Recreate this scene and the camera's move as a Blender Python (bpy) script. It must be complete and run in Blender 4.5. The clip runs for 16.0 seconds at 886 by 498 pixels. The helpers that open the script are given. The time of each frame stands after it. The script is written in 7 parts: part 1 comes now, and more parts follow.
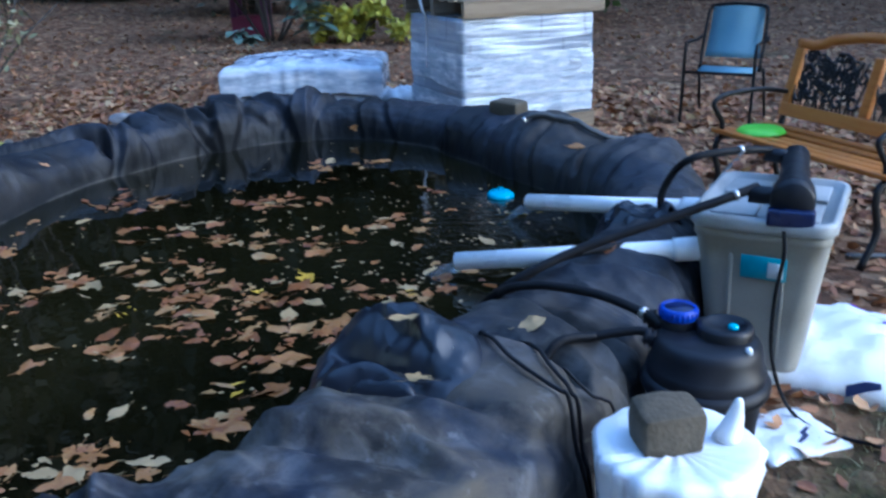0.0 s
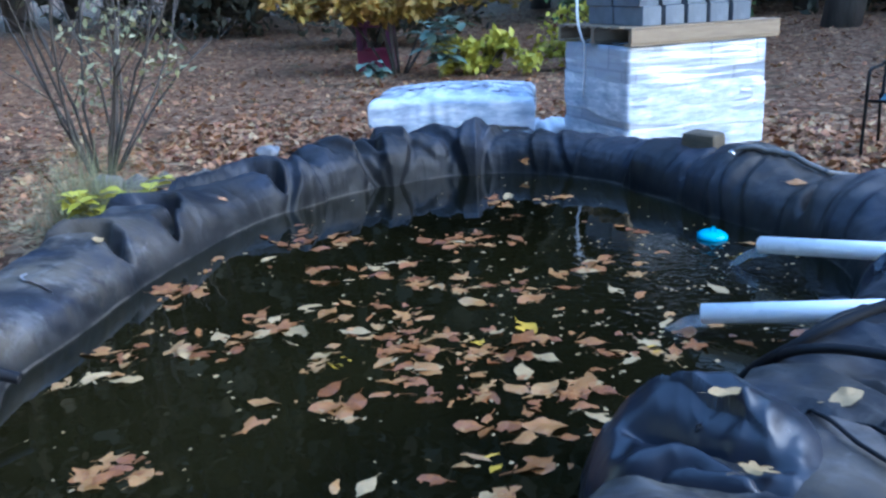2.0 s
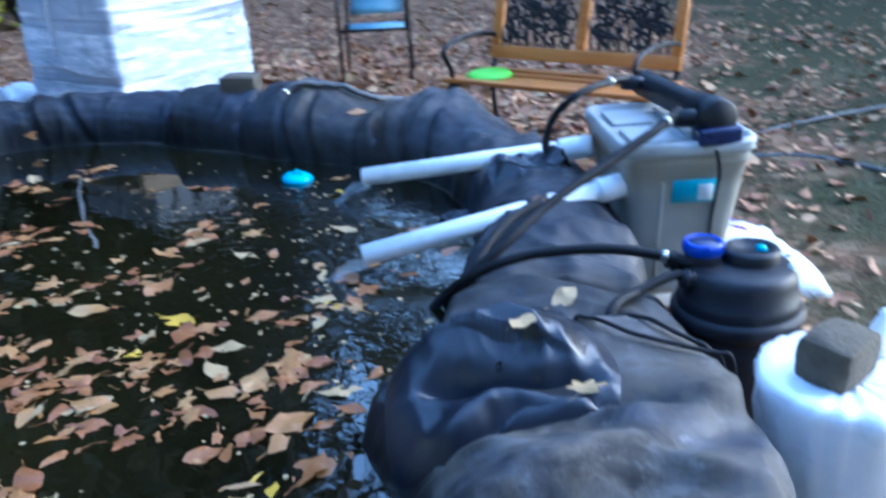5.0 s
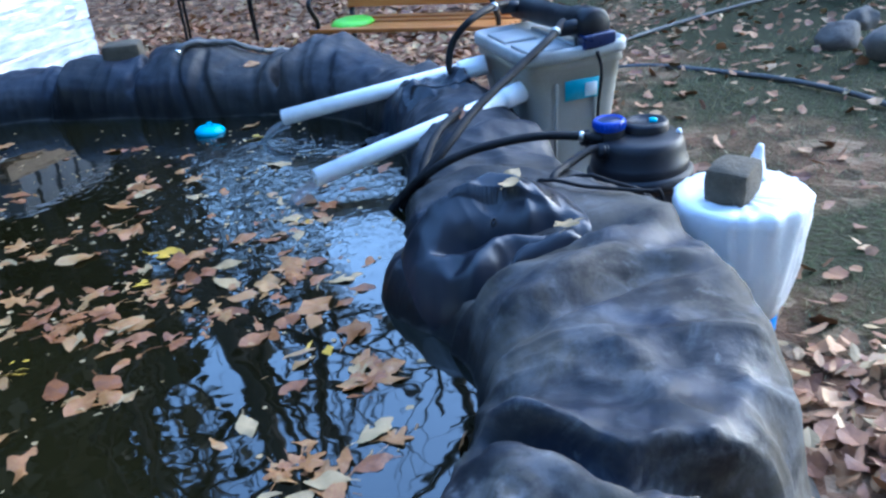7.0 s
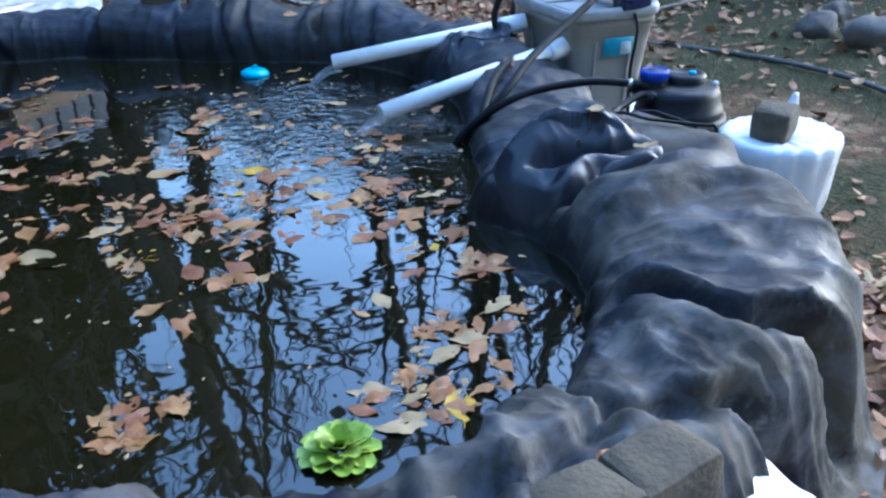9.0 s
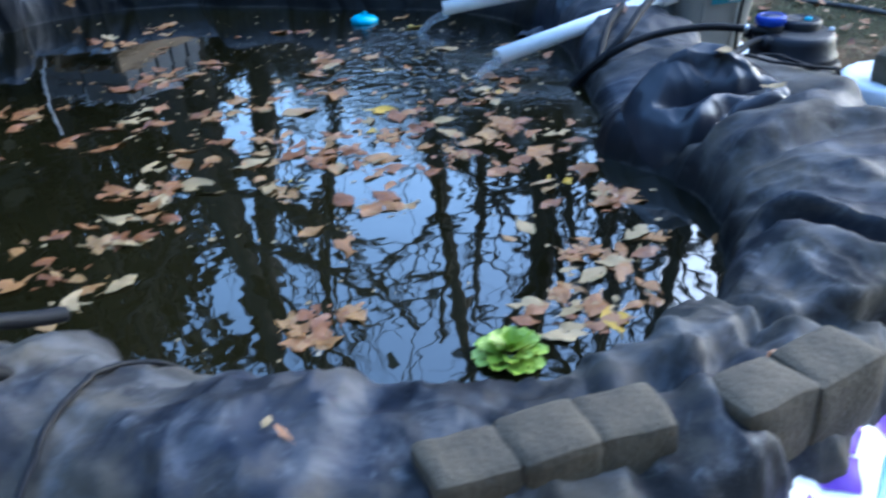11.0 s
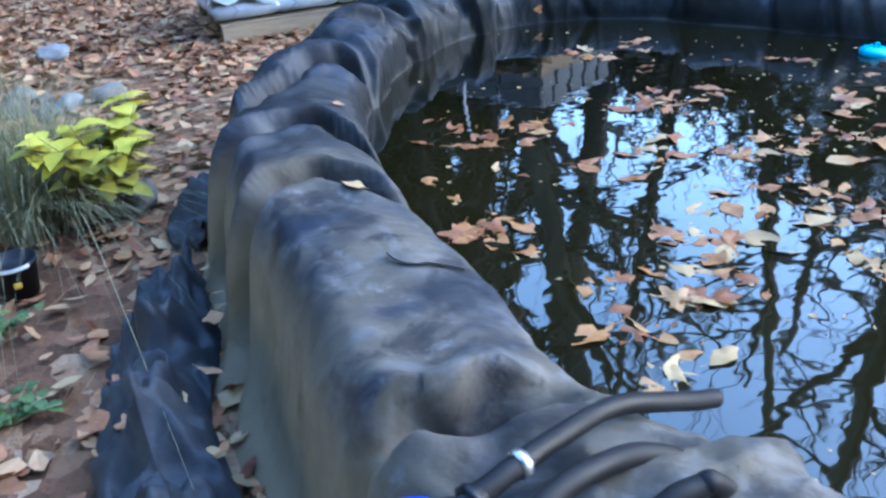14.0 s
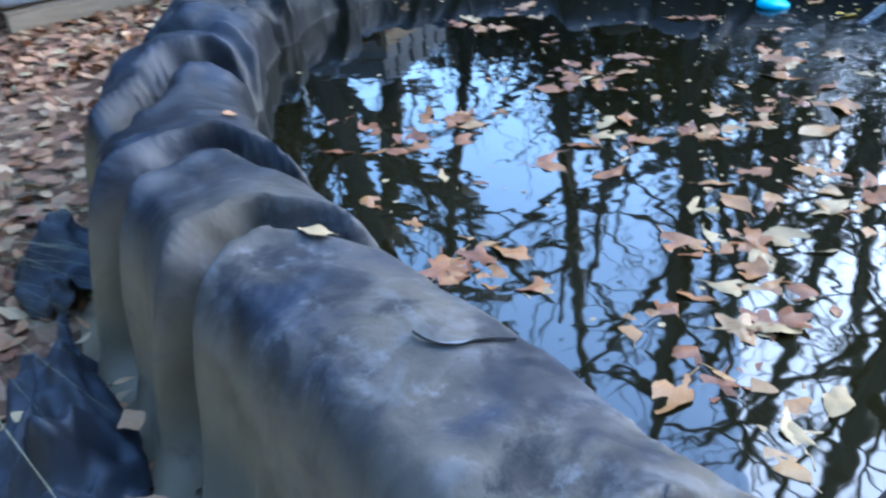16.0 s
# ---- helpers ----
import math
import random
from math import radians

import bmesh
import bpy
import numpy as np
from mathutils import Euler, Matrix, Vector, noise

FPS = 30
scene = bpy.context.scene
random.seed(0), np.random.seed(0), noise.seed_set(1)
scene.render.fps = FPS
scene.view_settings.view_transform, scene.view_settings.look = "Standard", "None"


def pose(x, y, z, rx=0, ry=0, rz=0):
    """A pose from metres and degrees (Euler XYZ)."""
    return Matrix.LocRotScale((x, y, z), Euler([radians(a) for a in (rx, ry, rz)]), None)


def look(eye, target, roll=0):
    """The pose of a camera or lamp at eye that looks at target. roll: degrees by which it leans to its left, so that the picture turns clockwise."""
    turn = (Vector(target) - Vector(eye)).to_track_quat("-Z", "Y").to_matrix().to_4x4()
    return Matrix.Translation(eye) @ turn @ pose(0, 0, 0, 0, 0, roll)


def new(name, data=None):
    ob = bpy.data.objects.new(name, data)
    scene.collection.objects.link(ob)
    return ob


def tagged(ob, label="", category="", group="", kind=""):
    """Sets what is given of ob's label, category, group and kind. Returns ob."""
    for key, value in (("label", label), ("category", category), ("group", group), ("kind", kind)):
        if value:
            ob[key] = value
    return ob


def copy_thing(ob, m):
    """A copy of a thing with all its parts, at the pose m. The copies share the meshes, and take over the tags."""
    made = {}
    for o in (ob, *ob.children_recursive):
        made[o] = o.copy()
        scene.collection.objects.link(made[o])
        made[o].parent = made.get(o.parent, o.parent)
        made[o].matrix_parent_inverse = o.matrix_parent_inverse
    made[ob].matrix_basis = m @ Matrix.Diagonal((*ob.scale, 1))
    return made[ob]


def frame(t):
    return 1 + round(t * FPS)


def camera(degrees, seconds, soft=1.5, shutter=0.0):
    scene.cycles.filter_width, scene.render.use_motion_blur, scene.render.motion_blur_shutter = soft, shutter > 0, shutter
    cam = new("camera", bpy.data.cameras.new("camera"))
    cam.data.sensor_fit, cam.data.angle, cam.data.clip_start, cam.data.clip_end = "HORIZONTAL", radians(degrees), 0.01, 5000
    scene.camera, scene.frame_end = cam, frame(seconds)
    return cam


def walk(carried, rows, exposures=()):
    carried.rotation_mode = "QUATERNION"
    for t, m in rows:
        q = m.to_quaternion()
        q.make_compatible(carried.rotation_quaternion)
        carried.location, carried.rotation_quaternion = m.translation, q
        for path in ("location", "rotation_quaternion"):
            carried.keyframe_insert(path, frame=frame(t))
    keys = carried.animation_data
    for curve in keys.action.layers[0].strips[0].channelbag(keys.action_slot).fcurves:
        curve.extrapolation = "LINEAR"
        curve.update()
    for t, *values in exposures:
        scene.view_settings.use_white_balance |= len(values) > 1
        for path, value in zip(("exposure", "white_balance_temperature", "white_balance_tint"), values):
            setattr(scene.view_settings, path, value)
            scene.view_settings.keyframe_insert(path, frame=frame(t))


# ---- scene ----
from mathutils.bvhtree import BVHTree

cam = camera(54.3, 16.0, soft=2.5, shutter=0.5)
PATH = [
    (0, (0.668, 0.999, 1.409), (0.228, 2.834, 0.748), -1.5),
    (0.5, (0.584, 1.009, 1.419), (0.095, 2.852, 0.817), -0.2),
    (1, (0.392, 1.028, 1.407), (-0.065, 2.897, 0.863), -1.6),
    (1.5, (0.253, 1.048, 1.4), (-0.257, 2.888, 0.803), -0.8),
    (2, (0.171, 1.173, 1.371), (-0.488, 2.969, 0.787), -2.7),
    (2.5, (0.112, 1.291, 1.371), (-0.505, 3.095, 0.768), -3.0),
    (3, (0.053, 1.336, 1.362), (-0.285, 3.204, 0.731), -2.0),
    (3.5, (-0.142, 1.315, 1.361), (-0.307, 3.197, 0.705), -2.8),
    (4, (-0.27, 1.288, 1.356), (-0.389, 3.16, 0.662), -1.7),
    (4.5, (-0.334, 1.368, 1.331), (-0.234, 3.238, 0.629), -2.9),
    (5, (-0.399, 1.446, 1.326), (0.149, 3.218, 0.577), -3.3),
    (5.2, (-0.468, 1.441, 1.333), (0.152, 3.159, 0.518), -3.9),
    (7.3, (-1.003, 1.192, 1.336), (-0.044, 2.732, 0.493), -5.4),
    (7.5, (-1.07, 1.186, 1.331), (-0.043, 2.689, 0.503), -3.5),
    (8, (-1.27, 1.194, 1.299), (-0.267, 2.712, 0.468), -3.4),
    (8.2, (-1.355, 1.196, 1.298), (-0.342, 2.675, 0.41), -3.0),
    (10.3, (-1.493, 1.083, 1.328), (-0.508, 2.586, 0.45), -1.7),
    (10.5, (-1.53, 1.097, 1.334), (-0.566, 2.6, 0.431), -2.8),
    (11, (-1.704, 1.145, 1.311), (-0.829, 2.663, 0.345), -3.3),
    (11.5, (-1.855, 1.147, 1.322), (-1.136, 2.727, 0.33), -3.1),
    (12, (-1.927, 1.168, 1.338), (-1.486, 2.879, 0.401), -2.4),
    (12.5, (-1.965, 1.244, 1.339), (-1.82, 3.019, 0.428), -3.4),
    (13, (-1.994, 1.424, 1.321), (-1.965, 3.211, 0.424), -4.2),
    (13.5, (-2.066, 1.566, 1.346), (-1.997, 3.326, 0.399), -2.6),
    (14, (-2.235, 1.68, 1.346), (-1.975, 3.436, 0.425), -4.4),
    (14.5, (-2.366, 1.745, 1.342), (-2.027, 3.501, 0.446), -2.2),
    (15, (-2.399, 1.928, 1.308), (-2.163, 3.674, 0.361), -4.9),
    (15.5, (-2.423, 2.124, 1.323), (-1.989, 3.822, 0.36), -5.7),
    (16, (-2.502, 2.262, 1.322), (-1.825, 3.837, 0.29), -4.1),
]
walk(cam, [(t, look(e, g, r)) for t, e, g, r in PATH], exposures=[(0.0, 2.32, 5050, 8), (2.0, 2.92, 5100, 8), (4.0, 3.17, 4950, 8), (5.0, 3.17, 4950, 8), (8.0, 2.95, 5250, 8), (11.0, 2.85, 5350, 8), (11.5, 3.25, 5350, 8), (12.5, 3.50, 5350, 8), (15.0, 3.35, 5250, 8), (16.0, 3.30, 5250, 8)])

# ---- sky, sun ----
world = bpy.data.worlds.new("sky")
scene.world = world
world.use_nodes = True
wn = world.node_tree.nodes
sky = wn.new("ShaderNodeTexSky")
sky.sky_type, sky.sun_disc = "NISHITA", False
sky.sun_elevation, sky.sun_rotation = radians(24), radians(85)
sky.air_density, sky.dust_density, sky.ozone_density = 1.2, 1.0, 2.5
wn["Background"].inputs["Strength"].default_value = 0.15
world.node_tree.links.new(sky.outputs["Color"], wn["Background"].inputs["Color"])
sun_data = bpy.data.lights.new("sun", "SUN")
sun_data.energy, sun_data.angle, sun_data.color = 0.6, radians(70), (1.0, 0.98, 0.96)
sun = new("sun", sun_data)
sun.matrix_world = look((14, 4, 7), (0, 3, 0))


# ---- materials ----
WATER_Z = 0.32


def node_mat(name):
    m = bpy.data.materials.new(name)
    m.use_nodes = True
    return m, m.node_tree.nodes, m.node_tree.links, m.node_tree.nodes["Principled BSDF"]


def surf(name, stops, scale=6.0, rough=0.7, metal=0.0, bump=0.3, bump_scale=60.0, fine=0.35, spread=0.0,
         depth=0.01, rough_var=0.12, stretch=(1, 1, 1), spec=0.5, detail=6.0, where="Object"):
    """Two scales of noise through a ramp of colours, with a grain relief; spread varies the piece by its own random value."""
    m, n, l, p = node_mat(name)
    co = n.new("ShaderNodeTexCoord")
    mp = n.new("ShaderNodeMapping")
    mp.inputs["Scale"].default_value = stretch
    l.new(co.outputs[where], mp.inputs["Vector"])
    big, small = n.new("ShaderNodeTexNoise"), n.new("ShaderNodeTexNoise")
    big.inputs["Scale"].default_value, big.inputs["Detail"].default_value = scale, detail
    small.inputs["Scale"].default_value, small.inputs["Detail"].default_value = bump_scale, 4.0
    for t in (big, small):
        l.new(mp.outputs["Vector"], t.inputs["Vector"])
    mix = n.new("ShaderNodeMath")
    mix.operation = "MULTIPLY_ADD"
    l.new(small.outputs["Fac"], mix.inputs[0])
    mix.inputs[1].default_value = fine
    l.new(big.outputs["Fac"], mix.inputs[2])
    fac = mix.outputs[0]
    shift = n.new("ShaderNodeMath")
    shift.operation = "SUBTRACT"
    l.new(fac, shift.inputs[0])
    shift.inputs[1].default_value = fine * 0.5
    fac = shift.outputs[0]
    if spread:
        info = n.new("ShaderNodeObjectInfo")
        geo = n.new("ShaderNodeNewGeometry")
        add = n.new("ShaderNodeMath")
        add.operation = "ADD"
        l.new(info.outputs["Random"], add.inputs[0])
        l.new(geo.outputs["Random Per Island"], add.inputs[1])
        fr = n.new("ShaderNodeMath")
        fr.operation = "FRACT"
        l.new(add.outputs[0], fr.inputs[0])
        sp = n.new("ShaderNodeMath")
        sp.operation = "MULTIPLY_ADD"
        l.new(fr.outputs[0], sp.inputs[0])
        sp.inputs[1].default_value = spread
        l.new(fac, sp.inputs[2])
        of = n.new("ShaderNodeMath")
        of.operation = "SUBTRACT"
        l.new(sp.outputs[0], of.inputs[0])
        of.inputs[1].default_value = spread * 0.5
        fac = of.outputs[0]
    ramp = n.new("ShaderNodeValToRGB")
    els = ramp.color_ramp.elements
    lo, hi = 0.5 - 0.22 - spread * 0.4, 0.5 + 0.22 + spread * 0.4
    for i, c in enumerate(stops):
        at = lo + (hi - lo) * i / max(1, len(stops) - 1)
        e = els[i] if i < 2 else els.new(at)
        e.position, e.color = at, (*c, 1)
    l.new(fac, ramp.inputs["Fac"])
    l.new(ramp.outputs["Color"], p.inputs["Base Color"])
    rr = n.new("ShaderNodeMapRange")
    rr.inputs["From Min"].default_value, rr.inputs["From Max"].default_value = 0.3, 0.7
    rr.inputs["To Min"].default_value, rr.inputs["To Max"].default_value = max(0.02, rough - rough_var), min(1, rough + rough_var)
    l.new(big.outputs["Fac"], rr.inputs["Value"])
    l.new(rr.outputs["Result"], p.inputs["Roughness"])
    p.inputs["Metallic"].default_value = metal
    p.inputs["Specular IOR Level"].default_value = spec
    if bump:
        b = n.new("ShaderNodeBump")
        b.inputs["Strength"].default_value, b.inputs["Distance"].default_value = bump, depth
        l.new(small.outputs["Fac"], b.inputs["Height"])
        l.new(b.outputs["Normal"], p.inputs["Normal"])
    return m


M_BLACK = surf("black_plastic", [(0.0056, 0.0064, 0.0096), (0.0128, 0.0136, 0.0184)], 9, 0.46, spec=0.3, bump=0.1, bump_scale=90, depth=0.002)
M_HOSE = surf("black_rubber", [(0.005, 0.0055, 0.007), (0.012, 0.012, 0.014)], 14, 0.58, spec=0.2, bump=0.1, bump_scale=120, depth=0.002)
M_GREYHOSE = surf("grey_hose", [(0.048, 0.052, 0.056), (0.096, 0.096, 0.096)], 14, 0.5, bump=0.1, bump_scale=120, depth=0.002)
M_BLUE = surf("blue_plastic", [(0.004, 0.024, 0.288), (0.0096, 0.056, 0.44)], 9, 0.35, bump=0.05, depth=0.001)
M_NAVY = surf("navy_plastic", [(0.0048, 0.0096, 0.048), (0.0096, 0.02, 0.088)], 9, 0.35, bump=0.05, depth=0.001)
M_BIN = surf("taupe_plastic", [(0.2592, 0.2448, 0.2016), (0.324, 0.306, 0.2592), (0.36, 0.342, 0.2952)], 5, 0.5, bump=0.1, bump_scale=150, depth=0.002)
M_LID = surf("pale_plastic", [(0.255, 0.2625, 0.255), (0.375, 0.3825, 0.375), (0.435, 0.4425, 0.435)], 7, 0.45, bump=0.1, bump_scale=150, depth=0.002)
M_PVC = surf("white_pvc", [(0.88, 0.89, 0.89), (0.95, 0.95, 0.95)], 8, 0.3, bump=0.04, depth=0.001)
M_WHITEBAG = surf("white_film", [(0.7998, 0.8184, 0.837), (0.8928, 0.8928, 0.8928)], 7, 0.32, bump=0.35, bump_scale=22, depth=0.01)
M_WOOD = surf("pallet_wood", [(0.16, 0.112, 0.068), (0.264, 0.192, 0.12), (0.336, 0.256, 0.168)], 5, 0.75, bump=0.35, bump_scale=40, spread=0.25, stretch=(1, 8, 8))
M_ORANGE = surf("varnished_wood", [(0.336, 0.096, 0.012), (0.464, 0.16, 0.024), (0.512, 0.208, 0.04)], 5, 0.4, bump=0.2, bump_scale=40, spread=0.2, stretch=(1, 9, 9), depth=0.003)
M_IRON = surf("black_iron", [(0.0064, 0.0064, 0.008), (0.024, 0.0224, 0.0224)], 12, 0.5, metal=0.4, bump=0.2, bump_scale=90, depth=0.003)
M_SLING = surf("blue_sling", [(0.26, 0.46, 0.56), (0.34, 0.55, 0.64)], 4, 0.6, bump=0.3, bump_scale=220, depth=0.002)
M_CONC = surf("grey_concrete", [(0.108, 0.1188, 0.1368), (0.1584, 0.1728, 0.1908), (0.2088, 0.2232, 0.2412)], 9, 0.9, bump=0.5, bump_scale=110, spread=0.2, depth=0.004)
M_EDGER = surf("tan_concrete", [(0.049, 0.038, 0.023), (0.0864, 0.068, 0.0432), (0.1267, 0.1037, 0.072)], 11, 0.92, bump=0.6, bump_scale=90, spread=0.2, depth=0.006)
M_ROCK = surf("field_stone", [(0.072, 0.06, 0.052), (0.128, 0.112, 0.096), (0.208, 0.192, 0.168)], 5, 0.9, bump=0.6, bump_scale=50, spread=0.5, depth=0.01)
M_LIME = surf("lime_plastic", [(0.16, 0.6, 0.032), (0.224, 0.68, 0.064)], 5, 0.4, bump=0.03)
M_TURQ = surf("turquoise_plastic", [(0.008, 0.336, 0.496), (0.016, 0.44, 0.6)], 9, 0.35, bump=0.03)
M_BARK = surf("bark", [(0.028, 0.024, 0.02), (0.06, 0.0496, 0.04), (0.096, 0.08, 0.068)], 3, 0.95, bump=0.8, bump_scale=14, depth=0.03, stretch=(1, 1, 0.25))
M_LEAF = surf("dry_leaf", [(0.1224, 0.036, 0.0094), (0.2232, 0.0806, 0.0202), (0.3024, 0.1404, 0.0396), (0.3312, 0.2088, 0.0864)], 16, 0.4, bump=0.3, bump_scale=70, spread=0.75, depth=0.002)
M_LITTER = surf("leaf_litter", [(0.104, 0.0336, 0.016), (0.24, 0.096, 0.0384), (0.368, 0.18, 0.076), (0.456, 0.296, 0.152)], 14, 0.6, bump=0.3, bump_scale=70, spread=0.8, depth=0.002)
M_YLEAF = surf("yellow_leaf", [(0.448, 0.248, 0.012), (0.544, 0.344, 0.024)], 14, 0.55, bump=0.2, spread=0.4, depth=0.002)
M_PALELEAF = surf("pale_leaf", [(0.272, 0.176, 0.068), (0.384, 0.272, 0.136)], 14, 0.6, bump=0.2, spread=0.4, depth=0.002)
M_GREEN = surf("green_foliage", [(0.024, 0.056, 0.012), (0.056, 0.096, 0.02), (0.104, 0.136, 0.024)], 4, 0.6, bump=0.1, spread=0.6)
M_AUTUMN = surf("autumn_foliage", [(0.16, 0.12, 0.02), (0.336, 0.208, 0.028), (0.4, 0.2, 0.048)], 2, 0.6, bump=0.1, spread=0.7)
M_LIMELEAF = surf("yellow_green_foliage", [(0.216, 0.216, 0.016), (0.368, 0.328, 0.028), (0.48, 0.416, 0.056)], 4, 0.55, bump=0.1, spread=0.5)
M_BLUELEAF = surf("grey_green_foliage", [(0.08, 0.136, 0.104), (0.16, 0.224, 0.184)], 4, 0.55, bump=0.1, spread=0.4)
M_LILY = surf("water_plant_green", [(0.16, 0.272, 0.016), (0.304, 0.416, 0.04), (0.44, 0.528, 0.112)], 10, 0.45, bump=0.15, spread=0.5)
M_GRASSY = surf("grass_blade", [(0.104, 0.112, 0.048), (0.216, 0.208, 0.104), (0.336, 0.288, 0.16)], 4, 0.65, bump=0.1, spread=0.7)
M_DARKLEAF = surf("woodland_foliage", [(0.016, 0.0176, 0.008), (0.036, 0.0336, 0.0144), (0.072, 0.052, 0.0224)], 1.5, 0.8, bump=0, spread=0.7)
M_RED = surf("red_paint", [(0.176, 0.016, 0.012), (0.256, 0.032, 0.024)], 5, 0.6, bump=0.1)
M_DKGREEN = surf("green_plastic", [(0.008, 0.056, 0.032), (0.016, 0.08, 0.048)], 5, 0.5, bump=0.1)
M_PURPLE = surf("purple_plastic", [(0.072, 0.0096, 0.072), (0.12, 0.02, 0.104)], 3, 0.5, bump=0.1)
M_MAGENTA = surf("magenta_plastic", [(0.16, 0.0096, 0.048), (0.24, 0.024, 0.08)], 3, 0.5, bump=0.1)
M_INK = surf("purple_ink", [(0.11, 0.02, 0.38), (0.16, 0.035, 0.5)], 9, 0.4, bump=0.05)
M_SKYINK = surf("blue_ink", [(0.02, 0.2, 0.7), (0.03, 0.28, 0.8)], 9, 0.4, bump=0.05)
M_TEAL = surf("teal_label", [(0.02, 0.3, 0.42), (0.05, 0.4, 0.52)], 20, 0.45, bump=0.02)
M_LABELWHITE = surf("label_white", [(0.62, 0.66, 0.68), (0.75, 0.78, 0.8)], 20, 0.45, bump=0.02)
M_CHALK = surf("white_marker", [(0.6, 0.6, 0.62), (0.75, 0.75, 0.77)], 20, 0.8, bump=0.1)
M_STEEL = surf("clamp_steel", [(0.5, 0.5, 0.5), (0.65, 0.65, 0.65)], 20, 0.3, metal=0.9, bump=0.05)
M_MINT = surf("mint_plastic", [(0.096, 0.336, 0.224), (0.16, 0.416, 0.288)], 9, 0.4, bump=0.03)


def liner_mat():
    """Black rubber sheet in bluish tones, with dust and a grey sheen put into the colour, brown silt dried on it in
    patches and pale scuffs.
    """
    m, n, l, p = node_mat("pond_liner")
    co = n.new("ShaderNodeTexCoord")

    def patch(scale, detail, lo, hi, stretch=(1, 1, 1), warp=0.6):
        mp = n.new("ShaderNodeMapping")
        mp.inputs["Scale"].default_value = stretch
        l.new(co.outputs["Object"], mp.inputs["Vector"])
        t = n.new("ShaderNodeTexNoise")
        t.inputs["Scale"].default_value, t.inputs["Detail"].default_value, t.inputs["Distortion"].default_value = scale, detail, warp
        t.inputs["Roughness"].default_value = 0.62
        l.new(mp.outputs["Vector"], t.inputs["Vector"])
        r = n.new("ShaderNodeMapRange")
        r.interpolation_type = "SMOOTHSTEP"
        r.inputs["From Min"].default_value, r.inputs["From Max"].default_value = lo, hi
        l.new(t.outputs["Fac"], r.inputs["Value"])
        return r.outputs["Result"]

    def blend(fac, a, b, k=1.0):
        x = n.new("ShaderNodeMix")
        x.data_type = "RGBA"
        if k != 1.0:
            mul = n.new("ShaderNodeMath")
            mul.operation = "MULTIPLY"
            l.new(fac, mul.inputs[0])
            mul.inputs[1].default_value = k
            fac = mul.outputs[0]
        l.new(fac, x.inputs["Factor"])
        if isinstance(a, tuple):
            x.inputs["A"].default_value = (*a, 1)
        else:
            l.new(a, x.inputs["A"])
        x.inputs["B"].default_value = (*b, 1)
        return x.outputs["Result"]

    c = blend(patch(2.1, 9, 0.42, 0.58), (0.0048, 0.0056, 0.0088), (0.0168, 0.0208, 0.0336))
    silt = patch(2.6, 12, 0.4, 0.58, warp=0.25)
    # silt was carried up where people step over the near and west rim
    xyz = n.new("ShaderNodeSeparateXYZ")
    l.new(co.outputs["Object"], xyz.inputs["Vector"])
    trod = n.new("ShaderNodeMapRange")
    trod.interpolation_type = "SMOOTHSTEP"
    trod.inputs["From Min"].default_value, trod.inputs["From Max"].default_value = 4.7, 3.1
    trod.inputs["To Min"].default_value, trod.inputs["To Max"].default_value = 0.12, 1.0
    aside = n.new("ShaderNodeMath")
    aside.operation, aside.use_clamp = "MULTIPLY_ADD", True
    l.new(xyz.outputs["X"], aside.inputs[0])
    aside.inputs[1].default_value, aside.inputs[2].default_value = 1.8, 0.3
    farther = n.new("ShaderNodeMath")
    l.new(xyz.outputs["Y"], farther.inputs[0])
    l.new(aside.outputs[0], farther.inputs[1])
    l.new(farther.outputs[0], trod.inputs["Value"])
    # the east rim gets a smaller share of silt and painted grey sheen
    east = n.new("ShaderNodeMapRange")
    east.interpolation_type = "SMOOTHSTEP"
    east.inputs["From Min"].default_value, east.inputs["From Max"].default_value = -0.2, 0.35
    east.inputs["To Max"].default_value = 0.28
    l.new(xyz.outputs["X"], east.inputs["Value"])
    trod_y, trod = trod, n.new("ShaderNodeMath")
    trod.operation = "MAXIMUM"
    l.new(trod_y.outputs["Result"], trod.inputs[0])
    l.new(east.outputs["Result"], trod.inputs[1])
    st = n.new("ShaderNodeMath")
    st.operation = "MULTIPLY"
    l.new(silt, st.inputs[0])
    l.new(trod.outputs[0], st.inputs[1])
    silt = st.outputs[0]
    c = blend(silt, c, (0.0944, 0.0808, 0.0608), 0.85)
    # pale patches: dust, with a grey sheen put into the same colour
    dust_sheen = n.new("ShaderNodeMath")
    dust_sheen.operation = "MULTIPLY"
    l.new(patch(6.5, 13, 0.47, 0.64, warp=0.9), dust_sheen.inputs[0])
    l.new(trod.outputs[0], dust_sheen.inputs[1])
    c = blend(dust_sheen.outputs[0], c, (0.15, 0.15, 0.155), 0.42)
    c = blend(patch(5.5, 11, 0.5, 0.63, warp=0.3), c, (0.0096, 0.0104, 0.0136), 0.8)
    scuff = n.new("ShaderNodeMath")
    scuff.operation = "MULTIPLY"
    l.new(patch(17, 10, 0.58, 0.75, warp=0.2), scuff.inputs[0])
    l.new(trod.outputs[0], scuff.inputs[1])
    c = blend(scuff.outputs[0], c, (0.192, 0.192, 0.196), 0.5)
    c = blend(patch(60, 4, 0.62, 0.72), c, (0.016, 0.016, 0.0176), 0.5)
    # mud splashed up the outside from the bare earth
    low = n.new("ShaderNodeMapRange")
    low.interpolation_type = "SMOOTHSTEP"
